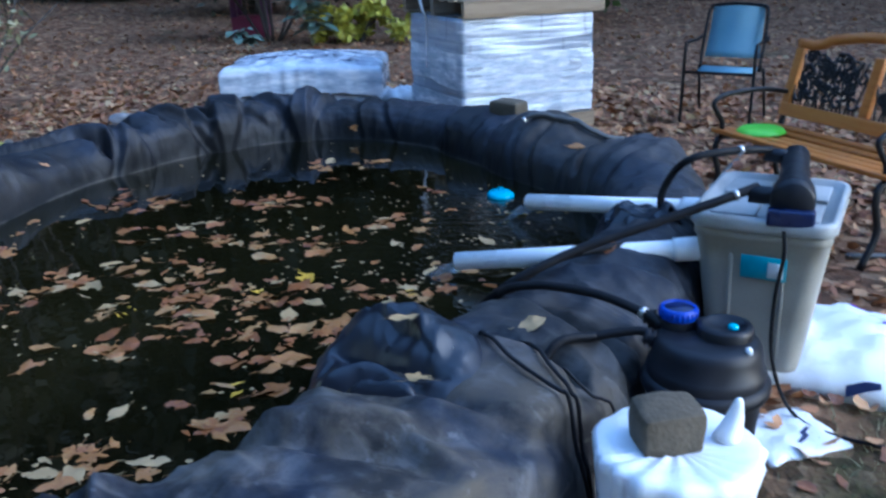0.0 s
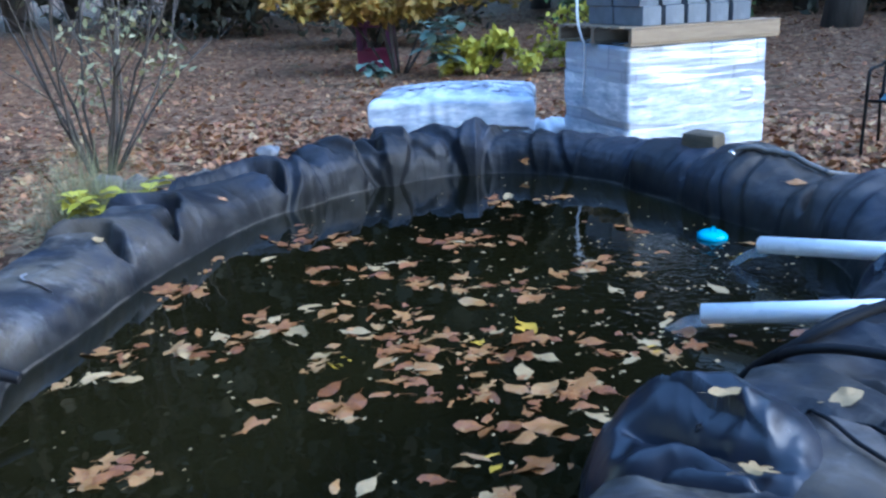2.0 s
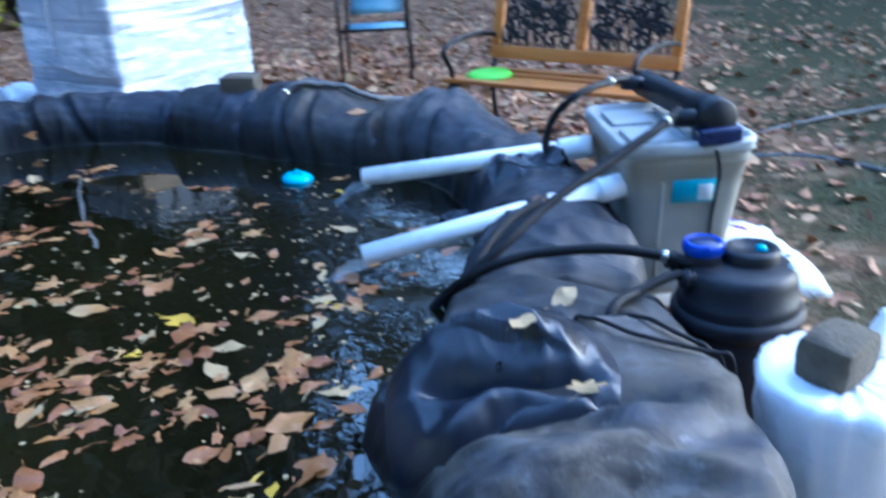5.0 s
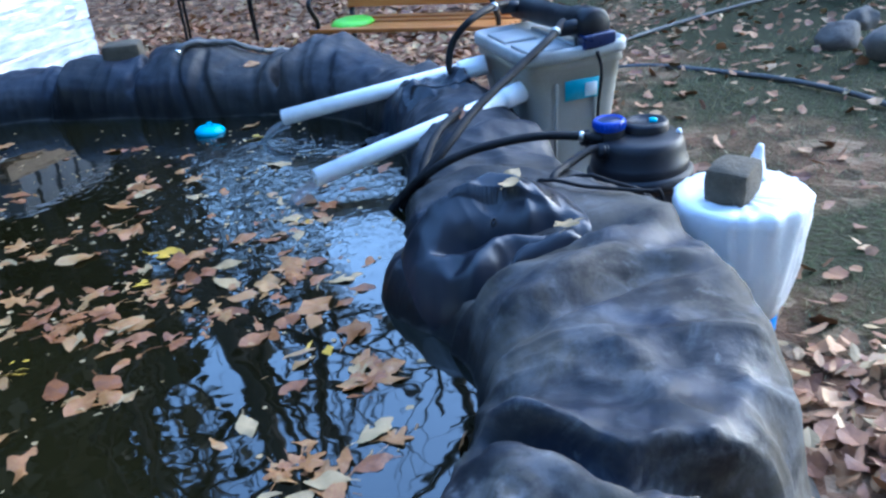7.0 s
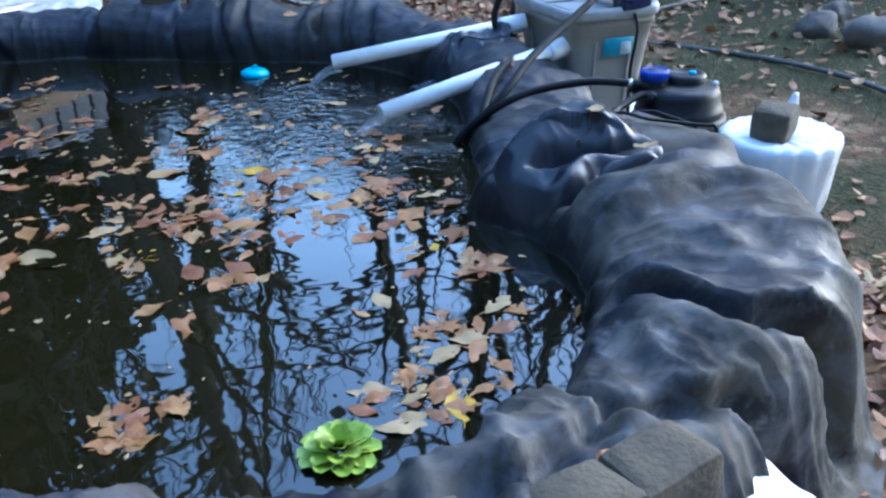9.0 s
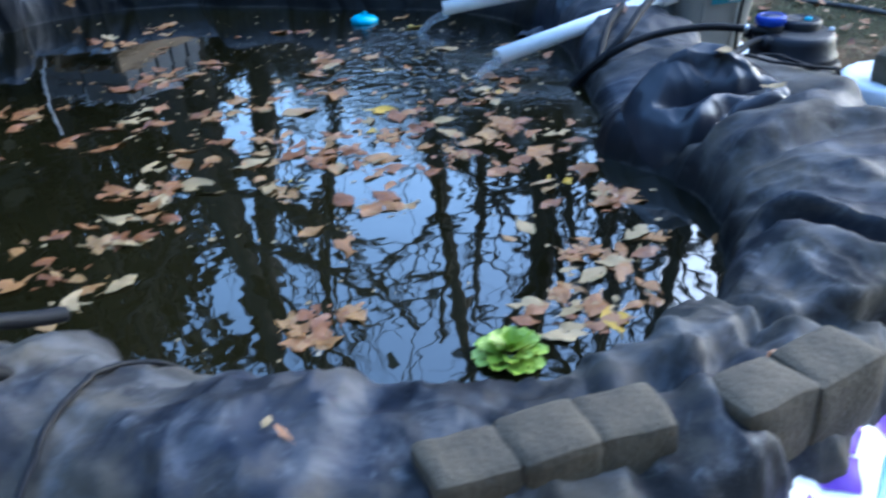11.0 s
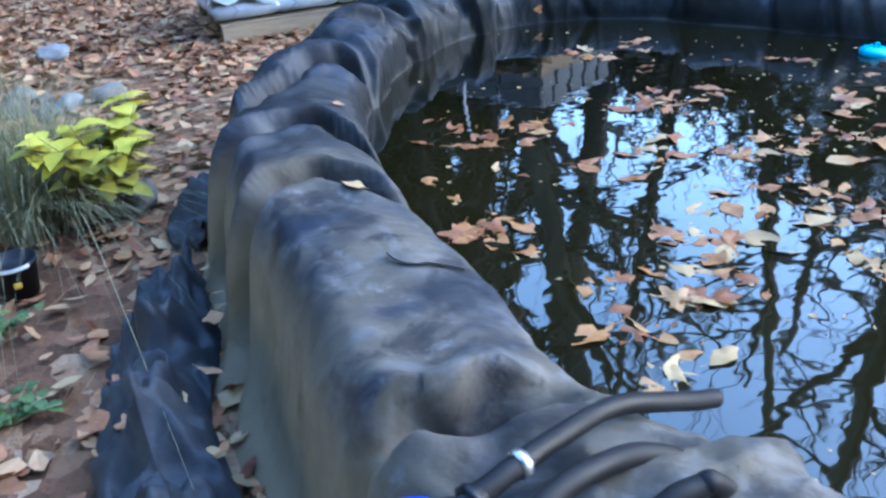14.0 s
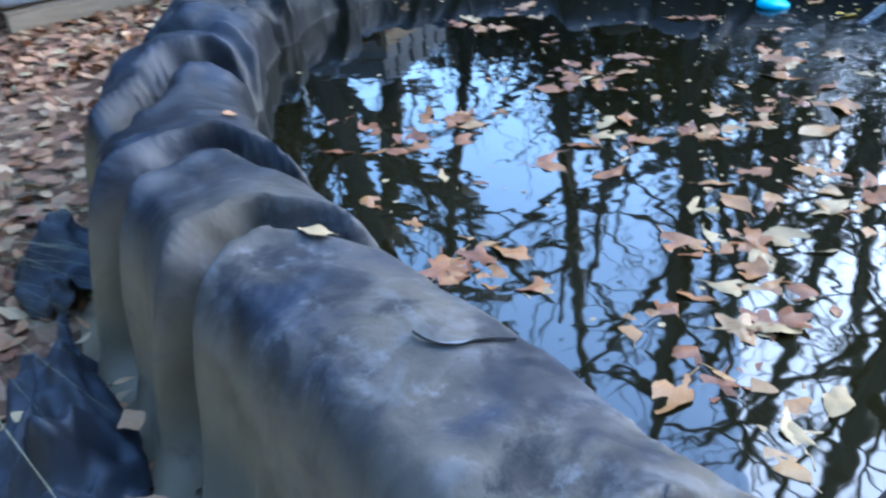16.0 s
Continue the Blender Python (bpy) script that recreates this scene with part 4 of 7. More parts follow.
def build_floaters():
    rng = random.Random(21)
    meshes = [leaf_mesh(i, "floating_leaf", M_LEAF) for i in range(len(FINE))]
    bright = [leaf_mesh(i, "floating_leaf", M_YLEAF) for i in (0, 5)]
    pale = [leaf_mesh(i, "floating_leaf", M_PALELEAF) for i in (2, 5)]
    todo = [(x, y, r) for x, y, c, r in RAFTS for _ in range(int(c * 1.35))] + [(-0.75, 3.8, 1.5)] * 110
    spots = []
    for x, y, r in todo:
        a, d = rng.uniform(0, 6.28), r * rng.random() ** 0.6 * 0.92
        px, py = x + d * math.cos(a) * 1.25, y + d * math.sin(a) * 0.9
        if inside(px, py, SHORE) and min((Vector((px, py)) - q).length for q in RING[::10]) > 0.07:
            s = rng.uniform(0.075, 0.13) * (0.8 if py < 2.75 else 1)
            spots.append((px, py, s))
    spots.sort(key=lambda p: p[1])
    rest = []
    for k, (px, py, s) in enumerate(spots):
        roll = rng.random()
        m = Matrix.Translation((px, py, WATER_Z + rng.uniform(-0.003, 0.004))) @ Matrix.Rotation(rng.uniform(0, 6.28), 4, "Z") @ Matrix.Rotation(rng.gauss(0, 0.06), 4, "X") @ Matrix.Scale(s, 4)
        if k >= 290 and roll > 0.1:
            rest.append((rng.randrange(len(FINE)), m))
            continue
        me = rng.choice(bright) if roll < 0.022 else rng.choice(pale) if roll < 0.13 else rng.choice(meshes)
        ob = new("floating_leaf", me)
        ob.matrix_basis = m
        kind = "yellow" if roll < 0.022 else "pale tan" if roll < 0.13 else "curled brown"
        tagged(ob, kind + " fallen leaf floating on the dark pond", "leaf", "leaves floating on the pond")
    # smaller leaves drifting among the others
    while len(rest) < 130:
        px, py, s = rng.gauss(-0.62, 0.45), rng.gauss(3.75, 0.65), rng.uniform(0.035, 0.07)
        if inside(px, py, SHORE) and min((Vector((px, py)) - q).length for q in RING[::10]) > 0.07:
            rest.append((rng.randrange(len(FINE)), Matrix.Translation((px, py, WATER_Z + rng.uniform(-0.002, 0.003))) @ Matrix.Rotation(rng.uniform(0, 6.28), 4, "Z") @ Matrix.Scale(s, 4)))
    vs, fs, base = [], [], 0
    for i, m in rest:
        v, f = FINE[i]
        r = np.array(m)
        vs.append(v @ r[:3, :3].T + r[:3, 3])
        fs.extend([tuple(q + base for q in face) for face in f])
        base += len(v)
    me = bpy.data.meshes.new("leaf_drift")
    me.from_pydata(np.concatenate(vs).tolist(), [], fs)
    me.polygons.foreach_set("use_smooth", [True] * len(fs))
    me.materials.append(M_LEAF)
    tagged(new("leaf_drift", me), "brown fallen leaves drifting in loose rafts over the pond", "leaf drift", kind="stuff")


build_floaters()


def build_specks():
    rng = random.Random(77)
    places = []
    while len(places) < 420:
        x, y = (rng.gauss(-0.3, 0.5), rng.gauss(3.9, 0.6)) if rng.random() < 0.6 else (rng.uniform(-2, 0.5), rng.uniform(2.2, 5.8))
        if inside(x, y, SHORE) and min((Vector((x, y)) - q).length for q in RING[::12]) > 0.05:
            places.append((x, y, WATER_Z + 0.001, rng.uniform(0.007, 0.022), rng.uniform(0, 6.28), 0.0, 0.0))
    scatter("floating_bits", places, M_PALELEAF, "small pale leaf bits drifting on the pond", "leaf bits")


build_specks()


# ---- woods ----
def limb(bm, start, way, length, radius, depth, rng, seg):
    pts, d = [start], way.normalized()
    n = 4
    for i in range(n):
        d = (d + Vector((rng.gauss(0, 0.13), rng.gauss(0, 0.13), rng.gauss(0, 0.08) + 0.05))).normalized()
        pts.append(pts[-1] + d * length / n)
    tube(pts, radius, seg=seg, per=1, bm=bm, taper=radius * 0.5)
    if depth == 0:
        return
    for k in range(rng.randint(2, 3)):
        t = rng.uniform(0.35, 1.0)
        i = min(n - 1, int(t * n))
        at = pts[i].lerp(pts[i + 1], t * n - i)
        side = Vector((rng.gauss(0, 1), rng.gauss(0, 1), rng.uniform(-0.1, 0.9))).normalized()
        limb(bm, at, d * 0.7 + side, length * rng.uniform(0.45, 0.7), radius * rng.uniform(0.35, 0.52), depth - 1, rng, max(3, seg - 2))


def bare_tree(seed, height, radius):
    rng = random.Random(seed)
    ob = thing("tree", "tall bare autumn tree with dark bark at the wood's edge", "tree", group="trees of the wood")
    bm = bmesh.new()
    pts = [Vector((0, 0, -0.4))]
    d = Vector((rng.gauss(0, 0.06), rng.gauss(0, 0.06), 1))
    n = 9
    for i in range(n):
        d = (d + Vector((rng.gauss(0, 0.06), rng.gauss(0, 0.06), 0.1))).normalized()
        pts.append(pts[-1] + d * height / n)
    tube(pts, radius, seg=10, per=1, bm=bm, taper=radius * 0.35)
    part("trunk", bm, M_BARK, ob)
    bm = bmesh.new()
    for k in range(17):
        t = rng.uniform(0.25, 0.98)
        i = min(n - 1, int(t * n))
        at = pts[i].lerp(pts[i + 1], t * n - i)
        a = rng.uniform(0, 6.28)
        way = Vector((math.cos(a), math.sin(a), rng.uniform(0.25, 0.9)))
        limb(bm, at, way, height * rng.uniform(0.16, 0.3) * (1.15 - 0.5 * t), radius * 0.4 * (1.1 - 0.6 * t), 2, rng, 6)
    part("crown", bm, M_BARK, ob, "bare twigs and limbs")
    return ob


def leaf_cloud(seed, count, rx, ry, rz, size, lo=0.0):
    """A ragged crown: clumps of small folded leaves with gaps between them."""
    rng = random.Random(seed)
    bm = bmesh.new()
    clumps = []
    for _ in range(max(6, count // 60)):
        v = Vector((rng.gauss(0, 1), rng.gauss(0, 1), rng.gauss(0, 1))).normalized() * rng.uniform(0.35, 1.0)
        clumps.append((Vector((v.x * rx, v.y * ry, lo + rz + v.z * rz)), rng.uniform(0.12, 0.3) * min(rx, rz)))
    for _ in range(count):
        c, r = rng.choice(clumps)
        p = c + Vector((rng.gauss(0, 1), rng.gauss(0, 1), rng.gauss(0, 0.7))) * r
        p.z = max(p.z, 0.02)
        s = size * rng.uniform(0.6, 1.4)
        m = Matrix.Translation(p) @ Euler((rng.gauss(0, 0.7), rng.gauss(0, 0.7), rng.uniform(0, 6.28))).to_matrix().to_4x4()
        q = [bm.verts.new(m @ Vector(w)) for w in ((-s, 0, 0), (0, -s * 0.5, s * 0.12), (s, 0, 0), (0, s * 0.5, s * 0.12))]
        bm.faces.new((q[0], q[1], q[2]))
        bm.faces.new((q[0], q[2], q[3]))
    return bm


def leafy_tree(seed, height):
    ob = thing("tree", "dark leafy woodland tree with a ragged crown", "tree", group="trees of the wood")
    rng = random.Random(seed)
    bm = bmesh.new()
    top = Vector((rng.gauss(0, 0.3), rng.gauss(0, 0.3), height * 0.9))
    tube([(0, 0, -0.4), (top.x * 0.3, 0.1, height * 0.4), tuple(top)], 0.2, seg=8, per=3, bm=bm, taper=0.05)
    for k in range(9):
        a, z = rng.uniform(0, 6.28), height * rng.uniform(0.25, 0.8)
        limb(bm, Vector((top.x * z / height, top.y * z / height, z)), Vector((math.cos(a), math.sin(a), 0.5)), height * 0.2, 0.06, 1, rng, 5)
    part("trunk", bm, M_BARK, ob)
    part("crown", leaf_cloud(seed, 4600, height * 0.28, height * 0.28, height * 0.44, 0.24, height * 0.08), M_DARKLEAF, ob, "dark ragged foliage")
    return ob


def build_woods():
    rng = random.Random(8)
    bare = [bare_tree(41, 19, 0.33), bare_tree(57, 22, 0.42), bare_tree(63, 16, 0.24), bare_tree(29, 24, 0.6)]
    leafy = [leafy_tree(71, 10), leafy_tree(83, 13)]
    used = set()

    def put(ob, x, y, scale):
        m = Matrix.Translation((x, y, ground_z(x, y))) @ Matrix.Rotation(rng.uniform(0, 6.28), 4, "Z")
        if ob.name not in used:
            used.add(ob.name)
            ob.matrix_basis = m @ Matrix.Scale(scale, 4)
        else:
            c = copy_thing(ob, m)
            c.scale = (scale,) * 3

    # bearings in degrees clockwise from +y, and distance
    for i, (b, d) in enumerate([(-58, 22), (-46, 27), (-37, 24), (-29, 30), (-22, 26), (-14, 31), (-7, 27), (0, 30), (5, 36), (45, 26), (52, 22), (60, 27), (135, 24), (38, 19), (43, 23), (49, 18), (56, 21), (64, 19), (70, 24), (78, 21),
                                (-75, 24), (-95, 22), (-130, 26), (160, 25), (135, 22)]):
        put(bare[i % 3], -0.8 + d * math.sin(radians(b)), 3 + d * math.cos(radians(b)), rng.uniform(0.85, 1.2))
    # the tall stand to the north-east: which tree, place and size
    for i, x, y, k in ((3, 4.8, 26.0, 1.0), (1, 1.7, 21.0, 0.95), (1, 10.9, 27.0, 1.05), (2, 3.9, 26.8, 1.2), (0, 1.3, 25.0, 0.95), (3, 7.3, 28.0, 0.9), (0, 13.6, 25.5, 1.0), (2, 9.0, 25.0, 1.2), (0, -0.4, 27.0, 1.0), (2, 16.5, 22.5, 1.1), (1, 19.0, 20.0, 0.9)):
        put(bare[i], x, y, k)
    for i in range(30):
        b, d = -75 + 85 * (i + rng.random()) / 30, rng.uniform(24, 32)
        put(leafy[i % 2], -0.8 + d * math.sin(radians(b)), 3 + d * math.cos(radians(b)), rng.uniform(1.4, 2.1) if b < -2 else rng.uniform(0.7, 0.9))
    for i in range(20):
        b, d = 8 + 66 * (i + rng.random()) / 20, rng.uniform(29, 36)
        put(leafy[i % 2], -0.8 + d * math.sin(radians(b)), 3 + d * math.cos(radians(b)), rng.uniform(0.6, 0.8) if b < 31 or b > 43 else rng.uniform(0.8, 0.95))
    for i in range(26):
        b, d = -4 + 54 * (i + rng.random()) / 26, rng.uniform(31, 37)
        put(leafy[i % 2], -0.8 + d * math.sin(radians(b)), 3 + d * math.cos(radians(b)), rng.uniform(0.72, 0.88))
    for b, d, k in ((34, 27, 0.95), (39, 25, 0.9)):
        put(leafy[1], -0.8 + d * math.sin(radians(b)), 3 + d * math.cos(radians(b)), k)
    # unseen trees added to screen the bright eastern sky from the water
    for i, (b, d) in enumerate([(66, 22), (73, 24)]):
        put(leafy[i % 2], -0.8 + d * math.sin(radians(b)), 3 + d * math.cos(radians(b)), rng.uniform(1.2, 1.45))
    # unseen trees added south and west, to keep sky light off the ground
    for i in range(22):
        b, d = 125 + 160 * (i + rng.random()) / 22, rng.uniform(17, 26)
        put(leafy[i % 2], -0.8 + d * math.sin(radians(b)), 3 + d * math.cos(radians(b)), rng.uniform(1.0, 1.5))


build_woods()


# ---- yard things: first the large ones ----
def rrect(sx, sy, r, z, seg=5):
    out = []
    for cx, cy, a0 in ((1, 1, 0), (-1, 1, 90), (-1, -1, 180), (1, -1, 270)):
        for k in range(seg + 1):
            a = radians(a0 + 90 * k / seg)
            out.append((cx * (sx / 2 - r) + r * math.cos(a), cy * (sy / 2 - r) + r * math.sin(a), z))
    return out


def loft(sections, cap_lo=True, cap_hi=True, bm=None):
    b = bm or bmesh.new()
    rings = [[b.verts.new(p) for p in s] for s in sections]
    for lo, hi in zip(rings, rings[1:]):
        for k in range(len(lo)):
            j = (k + 1) % len(lo)
            b.faces.new((lo[k], lo[j], hi[j], hi[k]))
    if cap_lo:
        b.faces.new(rings[0])
    if cap_hi:
        b.faces.new(rings[-1])
    bmesh.ops.recalc_face_normals(b, faces=b.faces)
    return b


def moved(bm, m):
    bmesh.ops.transform(bm, matrix=m, verts=bm.verts)
    return bm


def build_pallet(name, label, m, sx=1.2, sy=1.0):
    ob = thing(name, label, "pallet", m)
    for i in range(7):
        y = -sy / 2 + 0.05 + (sy - 0.1) * i / 6
        part("deck_board", box(sx, 0.098, 0.018, (0, y, 0.121), 0.003, 1), M_WOOD, ob, smooth=False)
    for y in (-sy / 2 + 0.02, 0, sy / 2 - 0.02):
        part("stringer", box(sx, 0.04, 0.09, (0, y, 0.066), 0.004, 1), M_WOOD, ob, smooth=False)
    for y in (-sy / 2 + 0.05, 0, sy / 2 - 0.05):
        part("bottom_board", box(sx, 0.09, 0.016, (0, y, 0.012), 0.003, 1), M_WOOD, ob, smooth=False)
    return ob


def wrapped_load(name, label, sx, sy, sz, m, seed, courses):
    """A film-wrapped load: a box whose sides bulge over the courses beneath, with slack creases and a ragged top edge."""
    ob = thing(name, label, "wrapped load", m)
    secs = []
    rows = courses * 6
    base = rrect(sx, sy, 0.035, 0, 4)
    counts = [max(1, int(math.dist(a, b) / 0.05)) for a, b in zip(base, base[1:] + base[:1])]
    for i in range(rows + 1):
        t = i / rows
        f = abs(math.sin(math.pi * t * courses)) ** 0.5
        grow = 1 - 0.004 * (1 - f)
        r = rrect(sx * grow, sy * grow, 0.035, t * sz, 4)
        full = []
        for a, b, n in zip(r, r[1:] + r[:1], counts):
            full += [tuple(a[k] + (b[k] - a[k]) * q / n for k in range(3)) for q in range(n)]
        secs.append([tuple(Vector(p) + Vector((1, 1, 0.3)) * noise.noise(Vector((p[0] * 4, p[1] * 4, p[2] * 9 + seed))) * 0.015) for p in full])
    for f in (0.93, 0.8, 0.6, 0.35, 0.1):
        secs.append([tuple(Vector((p[0] * f, p[1] * f, sz + 0.004 * (1 - f) ** 0.5 + 0.0024 * noise.noise(Vector((p[0] * f * 5 + seed, p[1] * f * 5, 2)))))) for p in secs[rows]])
    b = loft(secs, True, True)
    part("film", b, M_FILM, ob, "milky clear stretch film")
    # later turns of the film, slanting over the first
    rng = random.Random(seed)
    for q in range(3):
        z0, h, tilt = sz * (0.16 + 0.22 * q) + rng.uniform(-0.03, 0.03), rng.uniform(0.08, 0.17), rng.uniform(-0.08, 0.08)
        b = bmesh.new()
        ring = rrect(sx * 1.008, sy * 1.008, 0.035, 0, 5)
        full = []
        for a, c in zip(ring, ring[1:] + ring[:1]):
            k = max(1, int(math.dist(a, c) / 0.06))
            full += [tuple(a[e] + (c[e] - a[e]) * t / k for e in range(3)) for t in range(k)]
        rows = []
        for f in (0, 0.25, 0.5, 0.75, 1):
            rows.append([b.verts.new((p[0] * 1.004 + 0.008 * noise.noise(Vector((p[0] * 5, p[1] * 5, f * 3 + q))), p[1] * 1.004 + 0.008 * noise.noise(Vector((p[0] * 5, p[1] * 5, f * 3 + q + 9))),
                                      min(sz - 0.01, max(0.02, z0 + h * (f - 0.5) + tilt * (p[0] - p[1]) + 0.025 * noise.noise(Vector((p[0] * 3, p[1] * 3, q + f)))))) ) for p in full])
        for lo, hi in zip(rows, rows[1:]):
            for k in range(len(lo)):
                j = (k + 1) % len(lo)
                b.faces.new((lo[k], lo[j], hi[j], hi[k]))
        part("film_band", b, M_FILMBAND, ob, "overlapping turn of milky film")
    return ob


STACK = pose(-0.51, 8.06, 0.0, 0, 0, 38)
build_pallet("pallet", "weathered wooden pallet under a wrapped block stack", STACK)
wrapped_load("block_stack", "pallet of grey concrete blocks wrapped in milky stretch film", 1.16, 0.98, 0.77, STACK @ pose(0, 0, 0.132), 3, 4)
build_pallet("pallet", "tan wooden pallet resting on the wrapped block stack", STACK @ pose(0.02, 0, 0.906, 0, 0, 2), 1.25, 1.05)


def concrete_block(m):
    ob = thing("concrete_block", "grey concrete block on the upper pallet", "concrete block", m, "concrete blocks on the pallet")
    part("body", box(0.152, 0.375, 0.13, (0, 0, 0.065), 0.004, 1), M_CONC, ob, smooth=False)
    return ob


first = concrete_block(STACK @ pose(0.36, -0.27, 1.037))
for layer in range(2):
    for i in range(5):
        for j in range(2):
            if (layer, i, j) != (0, 0, 0):
                copy_thing(first, STACK @ pose(0.36 - 0.185 * i - 0.01 * layer, -0.27 + 0.4 * j + 0.012 * ((i * 3 + layer) % 3), 1.037 + 0.1315 * layer, 0, 0, (j * 37 + i * 11 + layer * 7) % 5 - 2))


def film_cap():
    """Torn stretch film lying over the loose blocks and hanging down at one side."""
    n1, n2 = 44, 34
    vs = []
    for i in range(n1 + 1):
        for j in range(n2 + 1):
            s, y = i / n1 * 0.92, -0.47 + 0.8 * j / n2
            s0 = 0.1 + 0.07 * noise.noise(Vector((y * 5, 1, 2)))
            w = 0.012 * noise.noise(Vector((s * 9, y * 9, 4))) + 0.01 * noise.noise(Vector((s * 22, y * 22, 7)))
            x = -0.444 + max(0, s - s0)
            x = min(x, 0.36 + 0.14 * noise.noise(Vector((y * 4, 3, 3))))
            vs.append((x - abs(w) * (s < s0), y + 0.05 * noise.noise(Vector((s * 4, j * 0.1, 5))), 1.037 + 0.27 - max(0, s0 - s) + (w + 0.008 if s >= s0 else 0.004)))
    m = n2 + 1
    fs = [(i * m + j, (i + 1) * m + j, (i + 1) * m + j + 1, i * m + j + 1) for i in range(n1) for j in range(n2)]
    b = bmesh.new()
    bv = [b.verts.new(v) for v in vs]
    for f in fs:
        b.faces.new([bv[k] for k in f])
    bmesh.ops.solidify(b, geom=list(b.faces), thickness=0.003)
    ob = part("film_sheet", b, M_WHITEBAG)
    ob.matrix_basis = STACK
    return tagged(ob, "torn white stretch film lying over the loose concrete blocks", "plastic film")


film_cap()

LOW = pose(-2.22, 8.2, 0.0, 0, 0, 13)
build_pallet("pallet", "low wooden pallet under wrapped white bags", LOW, 1.25, 1.0)


def bag_stack(m):
    """Three courses of plump white bags under a slack film cover with dark print on it."""
    ob = thing("bag_stack", "low stack of white printed bags wrapped in film", "bag stack", m)
    for c in range(3):
        for k in range(3):
            n1, n2 = 22, 26
            b = bmesh.new()
            sx, sy, h = 0.47, 1.0, 0.15
            grid = {}
            for side in (0, 1):
                for i in range(n1 + 1):
                    for j in range(n2 + 1):
                        u, v = i / n1 * 2 - 1, j / n2 * 2 - 1
                        puff = (max(0, 1 - abs(u) ** 9) * max(0, 1 - abs(v) ** 11)) ** 0.5
                        w = noise.noise(Vector((u * 2.2 + c * 5, v * 4.4 + k * 7, 2))) + 0.6 * noise.noise(Vector((u * 6 + c * 3, v * 11, k)))
                        z = h * (0.5 + (0.5 if side else -0.5) * puff * (0.92 + 0.15 * w * side))
                        grid[side, i, j] = b.verts.new((u * sx / 2 + 0.012 * w * abs(u), v * sy / 2 + 0.015 * w * abs(v), z))
            for side in (0, 1):
                for i in range(n1):
                    for j in range(n2):
                        q = (grid[side, i, j], grid[side, i + 1, j], grid[side, i + 1, j + 1], grid[side, i, j + 1])
                        b.faces.new(q if side else q[::-1])
            bmesh.ops.remove_doubles(b, verts=b.verts, dist=0.002)
            part("bag", moved(b, Matrix.Translation((0.42 * (k - 1) + 0.014 * (c - 1), 0.01 * ((c + k) % 2), 0.11 * c))), M_FILM, ob, "white plastic bag under film")
    # the cover: crowned on top, creased, hanging a little way down the sides
    n1, n2 = 66, 54
    b = bmesh.new()
    grid = {}
    for i in range(n1 + 1):
        for j in range(n2 + 1):
            u, v = i / n1 * 2 - 1, j / n2 * 2 - 1
            x, y = u * 0.8, v * 0.67
            over = max(abs(x) - 0.66, abs(y) - 0.51, 0.0)
            x, y = max(-0.665, min(0.665, x)), max(-0.515, min(0.515, y))
            w = noise.noise(Vector((x * 3, y * 3, 1))) + 0.7 * (0.5 - abs(2 * noise.noise(Vector((x * 8, y * 6, 4))))) + 0.35 * noise.noise(Vector((x * 20, y * 20, 9)))
            top = 0.365 + 0.075 * max(0, 1 - (x / 0.7) ** 2) * max(0, 1 - (y / 0.6) ** 2) + 0.016 * w
            edge = over * (1.3 + 0.9 * noise.noise(Vector((u * 4, v * 4, 7))))
            grid[i, j] = b.verts.new((x * (1 + 0.02 * w * (over > 0)), y * (1 + 0.03 * w * (over > 0)), top - edge - 0.03 * min(1, max(0, max(abs(x) - 0.58, abs(y) - 0.42) / 0.1)) ** 2))
    for i in range(n1):
        for j in range(n2):
            b.faces.new((grid[i, j], grid[i + 1, j], grid[i + 1, j + 1], grid[i, j + 1]))
    tree = BVHTree.FromBMesh(b)
    cover = part("film_cover", b, M_BAGFILM, ob, "slack white film cover")
    rng = random.Random(41)
    for q in range(15):
        b = bmesh.new()
        px, py, wx, wy, turn = -0.42 + 0.06 * q + rng.uniform(-0.02, 0.02), -0.3 + rng.uniform(-0.1, 0.16), rng.uniform(0.03, 0.1), rng.uniform(0.016, 0.05), rng.uniform(-0.5, 0.5)
        vs = []
        for i in range(8):
            for j in range(4):
                x, y = (i / 7 - 0.5) * wx, (j / 3 - 0.5) * wy + 0.2 * wy * math.sin(i * 1.3 + q)
                x, y = px + x * math.cos(turn) - y * math.sin(turn), py + x * math.sin(turn) + y * math.cos(turn)
                hit = tree.ray_cast(Vector((x, y, 1)), Vector((0, 0, -1)))[0]
                vs.append(b.verts.new((x, y, (hit.z if hit else 0.36) + 0.003)))
        for i in range(7):
            for j in range(3):
                b.faces.new((vs[i * 4 + j], vs[i * 4 + 4 + j], vs[i * 4 + 5 + j], vs[i * 4 + 1 + j]))
        part("print", b, M_NAVY, cover, "dark printed mark")
    return ob


bag_stack(LOW @ pose(0, 0, 0.132))


